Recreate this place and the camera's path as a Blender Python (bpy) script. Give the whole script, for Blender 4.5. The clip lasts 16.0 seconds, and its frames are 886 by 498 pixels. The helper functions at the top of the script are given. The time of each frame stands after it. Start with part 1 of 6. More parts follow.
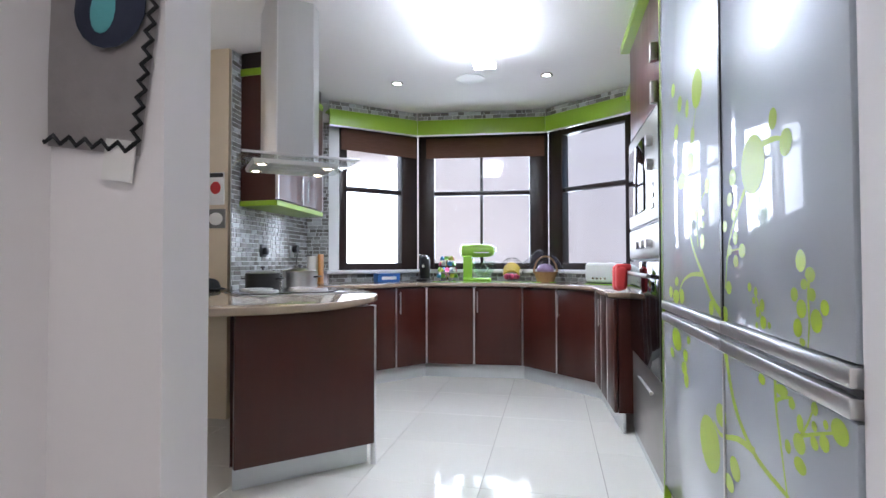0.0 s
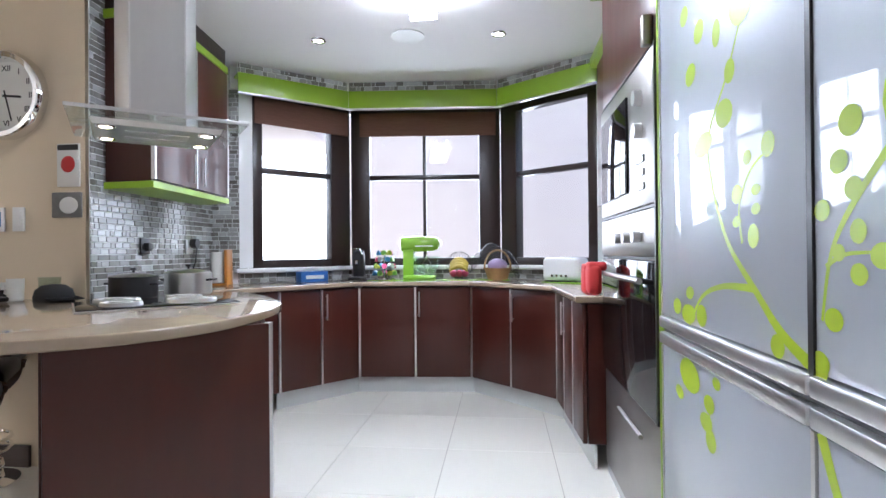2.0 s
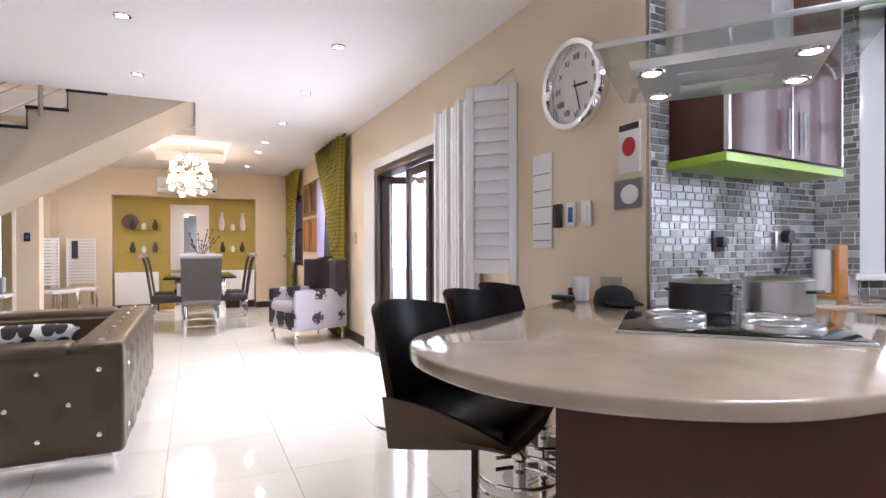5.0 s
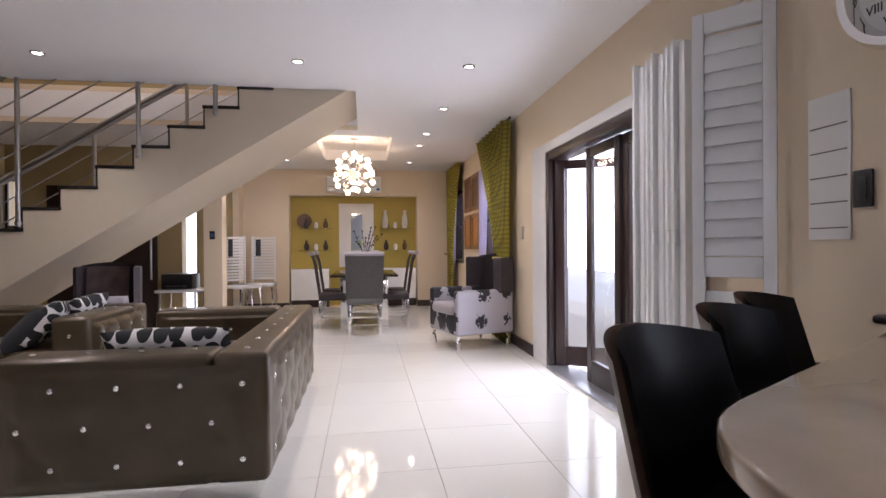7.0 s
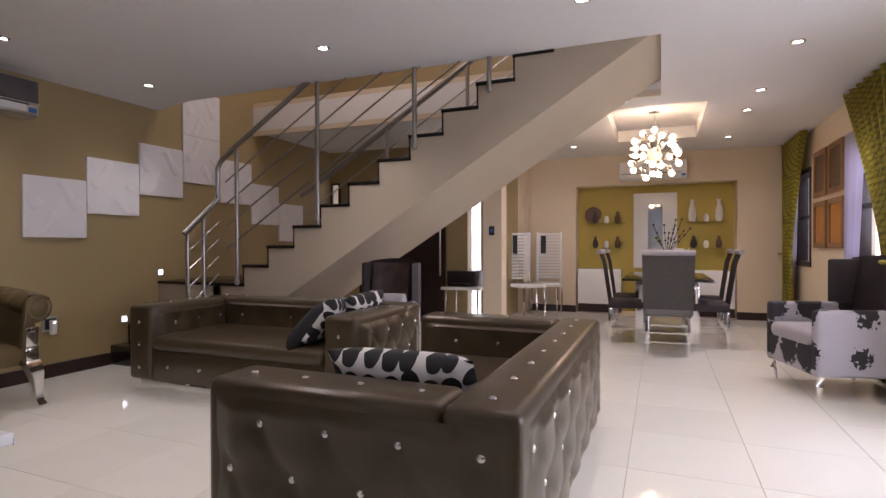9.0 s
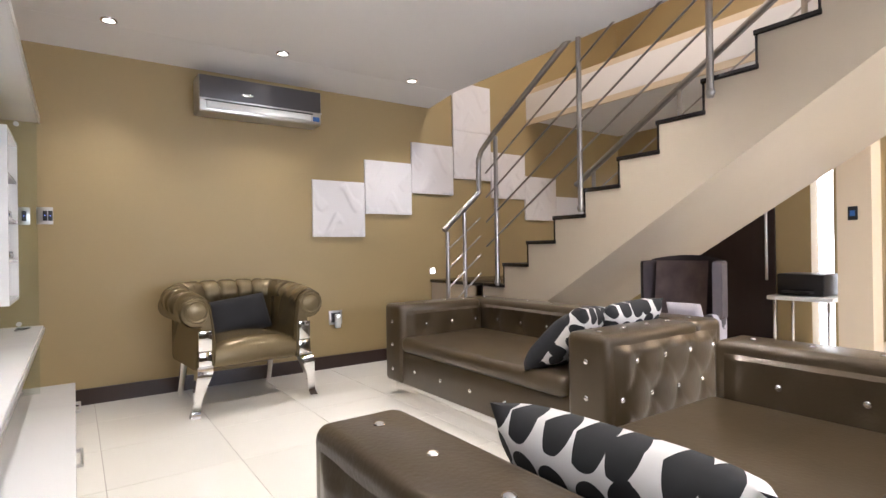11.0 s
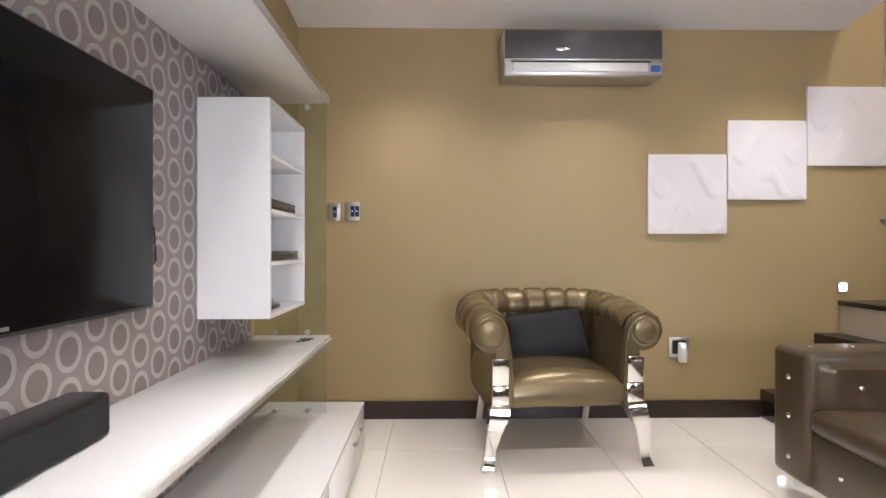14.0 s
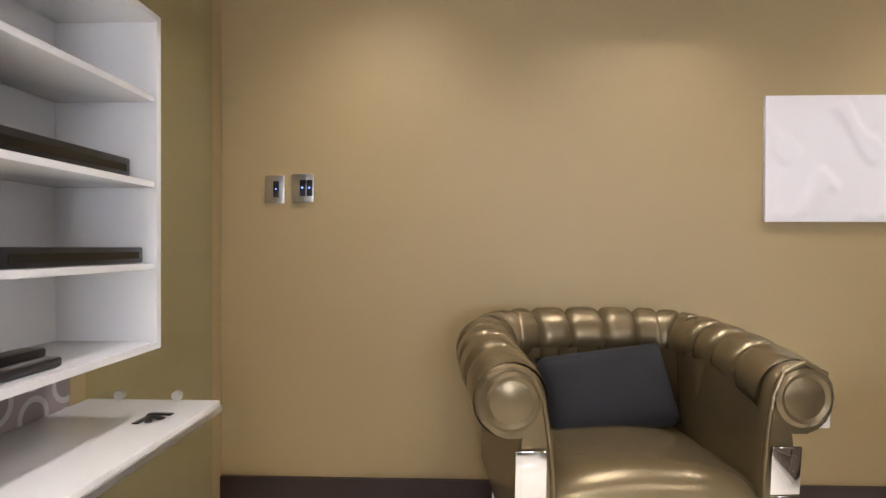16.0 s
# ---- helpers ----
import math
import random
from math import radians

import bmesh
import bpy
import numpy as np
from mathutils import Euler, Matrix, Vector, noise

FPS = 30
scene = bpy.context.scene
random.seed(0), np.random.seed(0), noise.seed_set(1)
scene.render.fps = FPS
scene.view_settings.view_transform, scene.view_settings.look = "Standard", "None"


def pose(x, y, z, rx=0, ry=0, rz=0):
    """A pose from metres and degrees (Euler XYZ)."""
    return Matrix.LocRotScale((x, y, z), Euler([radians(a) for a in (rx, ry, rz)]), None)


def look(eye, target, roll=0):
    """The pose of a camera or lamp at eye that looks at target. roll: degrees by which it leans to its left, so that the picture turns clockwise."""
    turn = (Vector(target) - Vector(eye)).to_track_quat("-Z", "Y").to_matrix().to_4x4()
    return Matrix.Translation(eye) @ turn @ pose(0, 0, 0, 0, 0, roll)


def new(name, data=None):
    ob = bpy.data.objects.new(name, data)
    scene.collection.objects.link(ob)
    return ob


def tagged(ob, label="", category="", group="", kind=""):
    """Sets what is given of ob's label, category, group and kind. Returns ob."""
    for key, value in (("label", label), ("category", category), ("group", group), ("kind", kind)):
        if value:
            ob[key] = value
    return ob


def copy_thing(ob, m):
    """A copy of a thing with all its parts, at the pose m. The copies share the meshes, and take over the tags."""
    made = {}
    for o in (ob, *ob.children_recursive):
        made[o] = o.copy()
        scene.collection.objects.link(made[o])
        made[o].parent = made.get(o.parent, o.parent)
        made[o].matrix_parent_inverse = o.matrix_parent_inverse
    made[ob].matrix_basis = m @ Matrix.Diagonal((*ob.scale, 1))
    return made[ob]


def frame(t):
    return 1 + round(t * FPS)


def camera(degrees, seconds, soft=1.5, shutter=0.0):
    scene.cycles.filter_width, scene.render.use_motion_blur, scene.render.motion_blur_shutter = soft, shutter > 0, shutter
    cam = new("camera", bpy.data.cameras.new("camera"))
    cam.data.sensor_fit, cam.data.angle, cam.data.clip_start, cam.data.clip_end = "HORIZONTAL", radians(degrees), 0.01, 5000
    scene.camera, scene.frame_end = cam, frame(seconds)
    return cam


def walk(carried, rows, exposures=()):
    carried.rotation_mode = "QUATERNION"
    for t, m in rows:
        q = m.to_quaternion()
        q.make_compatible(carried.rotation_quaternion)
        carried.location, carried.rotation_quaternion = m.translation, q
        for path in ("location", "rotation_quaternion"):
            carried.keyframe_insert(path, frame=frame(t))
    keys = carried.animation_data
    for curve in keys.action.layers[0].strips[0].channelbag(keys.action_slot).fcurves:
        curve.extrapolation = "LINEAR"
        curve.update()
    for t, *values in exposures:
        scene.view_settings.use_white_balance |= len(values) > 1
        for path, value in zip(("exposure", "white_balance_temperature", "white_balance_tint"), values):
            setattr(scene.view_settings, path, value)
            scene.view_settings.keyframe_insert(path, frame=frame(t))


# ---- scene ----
cam = camera(80.0, 16.0)
PATH = [
    (0, (-0.035, 0.416, 1.102), (-0.44, 2.374, 1.149), -0.1),
    (0.5, (-0.049, 0.56, 1.099), (-0.315, 2.542, 1.14), -0.4),
    (1, (-0.04, 0.749, 1.114), (-0.246, 2.738, 1.145), -0.4),
    (1.5, (-0.044, 0.936, 1.117), (-0.234, 2.927, 1.138), -0.4),
    (2, (-0.066, 1.155, 1.14), (-0.286, 3.143, 1.15), -0.5),
    (2.5, (-0.121, 1.336, 1.123), (-0.511, 3.297, 1.138), -0.5),
    (3, (-0.17, 1.536, 1.132), (-0.936, 3.383, 1.148), -0.4),
    (3.5, (-0.213, 1.725, 1.125), (-1.43, 3.312, 1.139), -0.5),
    (4, (-0.286, 1.809, 1.136), (-1.762, 3.159, 1.138), -0.2),
    (4.5, (-0.405, 1.875, 1.154), (-2.077, 2.972, 1.153), -0.2),
    (5, (-0.535, 1.927, 1.163), (-2.343, 2.781, 1.158), -0.2),
    (7.5, (-1.576, 2.03, 1.14), (-3.574, 2.102, 1.131), -0.5),
    (8, (-1.861, 2.013, 1.142), (-3.847, 1.774, 1.129), -0.5),
    (8.5, (-2.061, 1.999, 1.147), (-3.987, 1.46, 1.126), -0.2),
    (9, (-2.336, 1.946, 1.14), (-4.185, 1.185, 1.126), -0.1),
    (11.5, (-3.424, 1.545, 1.076), (-4.311, -0.247, 1.081), -0.9),
    (12, (-3.529, 1.399, 1.083), (-4.141, -0.505, 1.089), -0.7),
    (12.5, (-3.586, 1.262, 1.083), (-3.914, -0.711, 1.087), -0.4),
    (13, (-3.56, 1.044, 1.102), (-3.772, -0.945, 1.105), -0.2),
    (13.5, (-3.581, 0.819, 1.097), (-3.712, -1.176, 1.102), -0.2),
    (14, (-3.657, 0.526, 1.117), (-3.685, -1.474, 1.115), -0.0),
    (14.5, (-3.691, 0.254, 1.105), (-3.678, -1.746, 1.097), 0.1),
    (15, (-3.721, -0.035, 1.118), (-3.701, -2.034, 1.108), 0.2),
    (15.5, (-3.763, -0.382, 1.103), (-3.724, -2.382, 1.103), 0.2),
    (16, (-3.797, -0.692, 1.107), (-3.726, -2.691, 1.1), 0.1),
]

# exposure follows the clip's own camera
EXPO = [(0, 0.5, 5700, 13), (2.5, 0.78, 5700, 13), (4, 0.92, 5700, 18), (5, 0.74, 5800, 21), (7.5, -0.15, 5800, 23), (9, -0.24, 6000, 25), (11.5, 1.08, 5900, 15), (13, 1.04, 5900, 17), (16, 1.04, 6000, 17)]
walk(cam, [(r[0], look(*r[1:])) for r in PATH], EXPO)

# ---- world and lights ----
world = bpy.data.worlds.new("world")
scene.world = world
world.use_nodes = True
wn = world.node_tree
sky = wn.nodes.new("ShaderNodeTexSky")
sky.sky_type, sky.sun_disc = "NISHITA", False
sky.sun_elevation, sky.sun_rotation = radians(50), radians(20)
wn.links.new(sky.outputs[0], wn.nodes["Background"].inputs[0])
wn.nodes["Background"].inputs[1].default_value = 0.15

sun = new("sun", bpy.data.lights.new("sun", "SUN"))
sun.data.energy, sun.data.angle, sun.data.color = 2.2, radians(0.6), (1, 0.95, 0.88)
sun.matrix_world = look((0, 0, 0), (0.35, 0.6, -1.0))


def area(name, eye, target, sx, sy, watts, color=(1, 1, 1)):
    d = bpy.data.lights.new(name, "AREA")
    d.shape, d.size, d.size_y, d.energy, d.color = "RECTANGLE", sx, sy, watts, color
    o = new(name, d)
    o.matrix_world = look(eye, target)
    return o


area("daylight_bay", (-0.7, 6.25, 1.75), (-0.6, 3.0, 1.2), 1.9, 1.3, 38, (0.93, 0.96, 1.0))
area("daylight_door", (-5.2, 4.25, 1.1), (-5.2, 1.0, 0.7), 1.7, 1.9, 70, (0.95, 0.97, 1.0))
area("daylight_window", (-8.3, 4.2, 1.5), (-8.3, 1.0, 1.0), 0.9, 1.1, 18, (0.95, 0.97, 1.0))
area("kitchen_tube_light", (-0.51, 3.6, 2.46), (-0.51, 3.6, 0), 0.25, 1.2, 18, (0.93, 0.97, 1.0))
# added fill, no lamp known here: brightens the stair void from above
area("upper_hall_fill", (-7.0, -0.6, 4.9), (-7.0, -0.6, 0), 1.0, 2.0, 45, (1, 0.9, 0.78))

# ---- materials ----


def link(nt, a, b):
    nt.links.new(a, b)


def mat(name, col, rough=0.5, metal=0.0, vary=0.12, scale=6.0, bump=0.0, bscale=80.0, coat=0.0, spec=None, col2=None, stretch=(1, 1, 1), rand=0.0, island=0.0):
    """Principled surface with broad and fine variation of colour, roughness and relief."""
    m = bpy.data.materials.new(name)
    m.use_nodes = True
    nt = m.node_tree
    b = nt.nodes["Principled BSDF"]
    tc = nt.nodes.new("ShaderNodeTexCoord")
    mp = nt.nodes.new("ShaderNodeMapping")
    mp.inputs["Scale"].default_value = stretch
    link(nt, tc.outputs["Object"], mp.inputs[0])
    n1 = nt.nodes.new("ShaderNodeTexNoise")
    n1.inputs["Scale"].default_value, n1.inputs["Detail"].default_value = scale, 6
    link(nt, mp.outputs[0], n1.inputs["Vector"])
    mix = nt.nodes.new("ShaderNodeMix")
    mix.data_type = "RGBA"
    c2 = col2 or tuple(max(0, c * (1 - vary)) for c in col)
    mix.inputs[6].default_value, mix.inputs[7].default_value = (*col, 1), (*c2, 1)
    link(nt, n1.outputs[0], mix.inputs[0])
    out = mix.outputs[2]
    if rand or island:
        hsv = nt.nodes.new("ShaderNodeHueSaturation")
        src = nt.nodes.new("ShaderNodeObjectInfo").outputs["Random"] if rand else nt.nodes.new("ShaderNodeNewGeometry").outputs["Random Per Island"]
        mr = nt.nodes.new("ShaderNodeMapRange")
        k = rand or island
        mr.inputs[3].default_value, mr.inputs[4].default_value = 1 - k, 1 + k
        link(nt, src, mr.inputs[0])
        link(nt, mr.outputs[0], hsv.inputs["Value"])
        link(nt, out, hsv.inputs["Color"])
        out = hsv.outputs[0]
    link(nt, out, b.inputs["Base Color"])
    mrr = nt.nodes.new("ShaderNodeMapRange")
    mrr.inputs[3].default_value, mrr.inputs[4].default_value = max(0.02, rough * 0.85), min(1, rough * 1.15)
    link(nt, n1.outputs[0], mrr.inputs[0])
    link(nt, mrr.outputs[0], b.inputs["Roughness"])
    b.inputs["Metallic"].default_value = metal
    b.inputs["Coat Weight"].default_value = coat
    b.inputs["Coat Roughness"].default_value = 0.04
    if spec is not None:
        b.inputs["Specular IOR Level"].default_value = spec
    if bump:
        n2 = nt.nodes.new("ShaderNodeTexNoise")
        n2.inputs["Scale"].default_value, n2.inputs["Detail"].default_value = bscale, 4
        link(nt, mp.outputs[0], n2.inputs["Vector"])
        bp = nt.nodes.new("ShaderNodeBump")
        bp.inputs["Strength"].default_value, bp.inputs["Distance"].default_value = bump, 0.01
        link(nt, n2.outputs[0], bp.inputs["Height"])
        link(nt, bp.outputs[0], b.inputs["Normal"])
    return m


def glow(name, col, strength):
    m = bpy.data.materials.new(name)
    m.use_nodes = True
    b = m.node_tree.nodes["Principled BSDF"]
    b.inputs["Base Color"].default_value = (0.8, 0.8, 0.8, 1)
    b.inputs["Emission Color"].default_value = (*col, 1)
    b.inputs["Emission Strength"].default_value = strength
    return m


def glassy(name, col=(1, 1, 1), rough=0.0):
    """Thin clear pane: mostly see-through, with a glossy reflection."""
    m = bpy.data.materials.new(name)
    m.use_nodes = True
    nt = m.node_tree
    nt.nodes.remove(nt.nodes["Principled BSDF"])
    tr, gl, mx, fr = (nt.nodes.new("ShaderNode" + k) for k in ("BsdfTransparent", "BsdfGlossy", "MixShader", "LayerWeight"))
    tr.inputs[0].default_value = (*col, 1)
    gl.inputs["Roughness"].default_value = rough
    pw, ml = nt.nodes.new("ShaderNodeMath"), nt.nodes.new("ShaderNodeMath")
    pw.operation, ml.operation = "POWER", "MULTIPLY_ADD"
    pw.inputs[1].default_value, ml.inputs[1].default_value, ml.inputs[2].default_value = 4.0, 0.5, 0.03
    link(nt, fr.outputs["Facing"], pw.inputs[0])
    link(nt, pw.outputs[0], ml.inputs[0])
    link(nt, ml.outputs[0], mx.inputs[0])
    link(nt, tr.outputs[0], mx.inputs[1])
    link(nt, gl.outputs[0], mx.inputs[2])
    link(nt, mx.outputs[0], nt.nodes["Material Output"].inputs[0])
    return m


CREAM = mat("cream_wall_paint", (0.72, 0.60, 0.44), 0.6, vary=0.06, scale=1.5, bump=0.05, bscale=300)
OLIVE = mat("olive_wall_paint", (0.38, 0.285, 0.135), 0.5, vary=0.07, scale=1.2, bump=0.05, bscale=300)
MUSTARD = mat("mustard_niche_paint", (0.50, 0.38, 0.08), 0.6, vary=0.08, scale=2, bump=0.05, bscale=300)
WHITEW = mat("white_wall_paint", (0.78, 0.75, 0.75), 0.6, vary=0.05, scale=1.5, bump=0.04, bscale=300)
CEILM = mat("ceiling_paint", (0.80, 0.78, 0.77), 0.7, vary=0.03, scale=1.0, bump=0.03, bscale=200)
STAIRW = mat("beige_stair_plaster", (0.52, 0.44, 0.33), 0.6, vary=0.06, scale=2, bump=0.05, bscale=250)
TILE = mat("white_polished_tile", (0.78, 0.75, 0.68), 0.07, vary=0.05, scale=3, rand=0.03)
GROUT = mat("grout", (0.42, 0.38, 0.33), 0.9, vary=0.2, scale=30)
MGROUT = mat("white_mosaic_grout", (0.66, 0.66, 0.64), 0.85, vary=0.1, scale=30)
SKIRT = mat("dark_skirting", (0.035, 0.018, 0.015), 0.3, vary=0.3, scale=8)
GRANITE = mat("black_granite", (0.018, 0.014, 0.013), 0.2, vary=0.5, scale=40)
CHERRY = mat("cherry_veneer", (0.062, 0.014, 0.009), 0.30, vary=0.25, scale=3.0, stretch=(6, 6, 0.5), coat=0.1, spec=0.35, rand=0.08)
DARKWOOD = mat("dark_stained_wood", (0.024, 0.010, 0.008), 0.35, vary=0.4, scale=5, stretch=(5, 5, 0.7), bump=0.08, bscale=60)
STONE = mat("polished_brown_granite", (0.40, 0.31, 0.22), 0.10, scale=7, col2=(0.24, 0.18, 0.125), coat=0.3)
STEEL = mat("brushed_steel", (0.62, 0.61, 0.60), 0.30, 1.0, vary=0.05, scale=5, stretch=(9, 9, 1))
RAILS = mat("satin_steel", (0.40, 0.38, 0.36), 0.34, 1.0, vary=0.08, scale=5)
ALU = mat("aluminium_trim", (0.72, 0.71, 0.71), 0.3, 0.9, vary=0.08)
CHROME = mat("chrome", (0.85, 0.84, 0.83), 0.05, 1.0, vary=0.05)
KICK = mat("aluminium_plinth", (0.70, 0.72, 0.72), 0.32, 0.5, vary=0.06, scale=3)
GREEN = mat("lime_green_lacquer", (0.27, 0.44, 0.02), 0.3, vary=0.08)
LIME = mat("lime_plastic", (0.30, 0.56, 0.05), 0.22, vary=0.06, coat=0.5)
FROST = mat("silver_frosted_glass", (0.50, 0.54, 0.60), 0.40, 0.15, vary=0.06, scale=0.8, coat=1.0)
DECAL = mat("lime_leaf_decal", (0.42, 0.58, 0.02), 0.3, vary=0.05)
BLACKG = mat("black_glass", (0.008, 0.007, 0.008), 0.06, vary=0.1)
SCREEN = mat("matt_screen_glass", (0.006, 0.005, 0.006), 0.15, vary=0.1, spec=0.06)
BLACKP = mat("black_plastic", (0.015, 0.014, 0.015), 0.35, vary=0.2, scale=20)
WHITEL = mat("white_lacquer", (0.80, 0.80, 0.80), 0.18, vary=0.03, coat=0.3)
WHITEP = mat("white_plastic", (0.78, 0.78, 0.76), 0.35, vary=0.04)
LEATHER = mat("bronze_leather", (0.082, 0.058, 0.031), 0.31, 0.25, vary=0.35, scale=5, bump=0.10, bscale=90, coat=0.15)
GOLDL = mat("gold_metallic_leather", (0.195, 0.148, 0.076), 0.25, 0.55, vary=0.25, scale=5, bump=0.10, bscale=90)
BLACKL = mat("black_leather", (0.012, 0.011, 0.012), 0.32, vary=0.3, scale=8, bump=0.08, bscale=120)
STOOLW = mat("pale_walnut_bentwood", (0.20, 0.125, 0.085), 0.4, vary=0.25, scale=4, stretch=(1, 8, 8))
WALNUT = mat("walnut_bentwood", (0.115, 0.060, 0.032), 0.4, vary=0.3, scale=4, stretch=(1, 8, 8))
BLACKC = mat("black_cloth", (0.012, 0.012, 0.014), 0.9, vary=0.2, bump=0.2, bscale=200)
WHITEC = mat("white_cloth", (0.72, 0.70, 0.66), 0.85, vary=0.06, bump=0.15, bscale=200)
SHEER = mat("white_sheer_cloth", (0.56, 0.52, 0.62), 0.9, vary=0.06, bump=0.1, bscale=200)
GREYC = mat("grey_woven_cloth", (0.20, 0.19, 0.18), 0.75, vary=0.35, scale=40, bump=0.2, bscale=150)
LILACC = mat("lilac_damask_cloth", (0.42, 0.39, 0.42), 0.6, vary=0.1, scale=6, bump=0.1, bscale=200)
PLUM = mat("dark_velvet", (0.06, 0.045, 0.05), 0.6, vary=0.5, scale=7, bump=0.1, bscale=200)
BLIND = mat("woven_brown_blind", (0.15, 0.065, 0.04), 0.8, vary=0.4, scale=30, stretch=(0.4, 0.4, 6), bump=0.3, bscale=90)
OUTW = mat("outside_render_wall", (0.78, 0.70, 0.68), 0.8, vary=0.05, scale=2)
PAVE = mat("outside_paving", (0.45, 0.43, 0.40), 0.8, vary=0.2, scale=6)
LEAF = mat("garden_leaf", (0.07, 0.12, 0.03), 0.5, vary=0.4, scale=3, rand=0.3)
RED = mat("red_cloth", (0.55, 0.03, 0.03), 0.7, vary=0.15, bump=0.1)
BLUE = mat("blue_card", (0.03, 0.13, 0.42), 0.4, vary=0.1)
ORANGEW = mat("orange_wood", (0.48, 0.19, 0.03), 0.45, vary=0.2, scale=5)
PAPER = mat("paper", (0.75, 0.74, 0.71), 0.8, vary=0.04)
BANANA = mat("banana_skin", (0.62, 0.45, 0.05), 0.5, vary=0.3, scale=10)
WICKER = mat("wicker", (0.42, 0.24, 0.09), 0.7, vary=0.4, scale=30, bump=0.3, bscale=120)
LILAC = mat("lilac_foil", (0.45, 0.33, 0.55), 0.4, vary=0.4, scale=20)
NETM = glassy("white_net", (0.82, 0.82, 0.84), 0.6)
PANE = glassy("window_glass", (0.96, 0.97, 0.97))
CLEAR = glassy("clear_glass", (0.90, 0.94, 0.92))
GOLDF = mat("gilded_frame", (0.30, 0.16, 0.07), 0.45, 0.2, vary=0.3, scale=10)
CRYSTAL = mat("crystal_beads", (0.85, 0.78, 0.68), 0.12, 0.6, vary=0.1)
LAMPM = glow("lamp_lens", (1.0, 0.93, 0.82), 14)
TUBEM = glow("fluorescent_tube", (0.95, 0.98, 1.0), 45)
WARMB = glow("warm_bulb", (1.0, 0.74, 0.45), 22)
HOODL = glow("hood_lamp", (1.0, 0.78, 0.50), 12)
LEDB = glow("blue_led", (0.1, 0.2, 1.0), 4)
LEDW = glow("white_led", (1, 1, 1), 5)


def checks(name, cols):
    """Two-colour mosaic of small glass tiles, varied piece by piece."""
    m = bpy.data.materials.new(name)
    m.use_nodes = True
    nt = m.node_tree
    b = nt.nodes["Principled BSDF"]
    g = nt.nodes.new("ShaderNodeNewGeometry")
    r = nt.nodes.new("ShaderNodeValToRGB")
    r.color_ramp.interpolation = "CONSTANT"
    e = r.color_ramp.elements
    e[0].color, e[0].position = (*cols[0], 1), 0
    e[1].color, e[1].position = (*cols[1], 1), 1 / len(cols)
    for i in range(2, len(cols)):
        k = e.new(i / len(cols))
        k.color = (*cols[i], 1)
    link(nt, g.outputs["Random Per Island"], r.inputs[0])
    link(nt, r.outputs[0], b.inputs["Base Color"])
    b.inputs["Roughness"].default_value = 0.15
    return m


MOSAIC = checks("glass_mosaic", [(0.36, 0.36, 0.35), (0.16, 0.15, 0.135), (0.24, 0.235, 0.22), (0.44, 0.45, 0.45), (0.19, 0.18, 0.165), (0.31, 0.31, 0.30), (0.21, 0.205, 0.19)])


def circles(name):
    """Grey wallpaper with pale rings on a staggered grid."""
    m = bpy.data.materials.new(name)
    m.use_nodes = True
    nt = m.node_tree
    b = nt.nodes["Principled BSDF"]
    tc = nt.nodes.new("ShaderNodeTexCoord")
    sep = nt.nodes.new("ShaderNodeSeparateXYZ")
    link(nt, tc.outputs["Object"], sep.inputs[0])

    def mth(op, a, c=None):
        n = nt.nodes.new("ShaderNodeMath")
        n.operation = op
        for i, v in enumerate((a, c)):
            if v is None:
                continue
            if isinstance(v, (int, float)):
                n.inputs[i].default_value = v
            else:
                link(nt, v, n.inputs[i])
        return n.outputs[0]
    P, Q = 0.115, 0.105
    row = mth("FLOOR", mth("DIVIDE", sep.outputs[1], Q))
    off = mth("MULTIPLY", mth("PINGPONG", row, 1), 0.5)
    u = mth("SUBTRACT", mth("FRACT", mth("ADD", mth("DIVIDE", sep.outputs[2], P), off)), 0.5)
    v = mth("SUBTRACT", mth("FRACT", mth("DIVIDE", sep.outputs[1], Q)), 0.5)
    d = mth("SQRT", mth("ADD", mth("MULTIPLY", u, u), mth("MULTIPLY", v, v)))
    ring = mth("LESS_THAN", mth("ABSOLUTE", mth("SUBTRACT", d, 0.385)), 0.065)
    inner = mth("LESS_THAN", d, 0.32)
    mx = nt.nodes.new("ShaderNodeMix")
    mx.data_type = "RGBA"
    mx.inputs[6].default_value, mx.inputs[7].default_value = (0.25, 0.215, 0.21, 1), (0.40, 0.37, 0.36, 1)
    link(nt, ring, mx.inputs[0])
    m2 = nt.nodes.new("ShaderNodeMix")
    m2.data_type = "RGBA"
    link(nt, inner, m2.inputs[0])
    link(nt, mx.outputs[2], m2.inputs[6])
    m2.inputs[7].default_value = (0.20, 0.17, 0.165, 1)
    link(nt, m2.outputs[2], b.inputs["Base Color"])
    b.inputs["Roughness"].default_value = 0.55
    return m


RINGS = circles("ring_wallpaper")


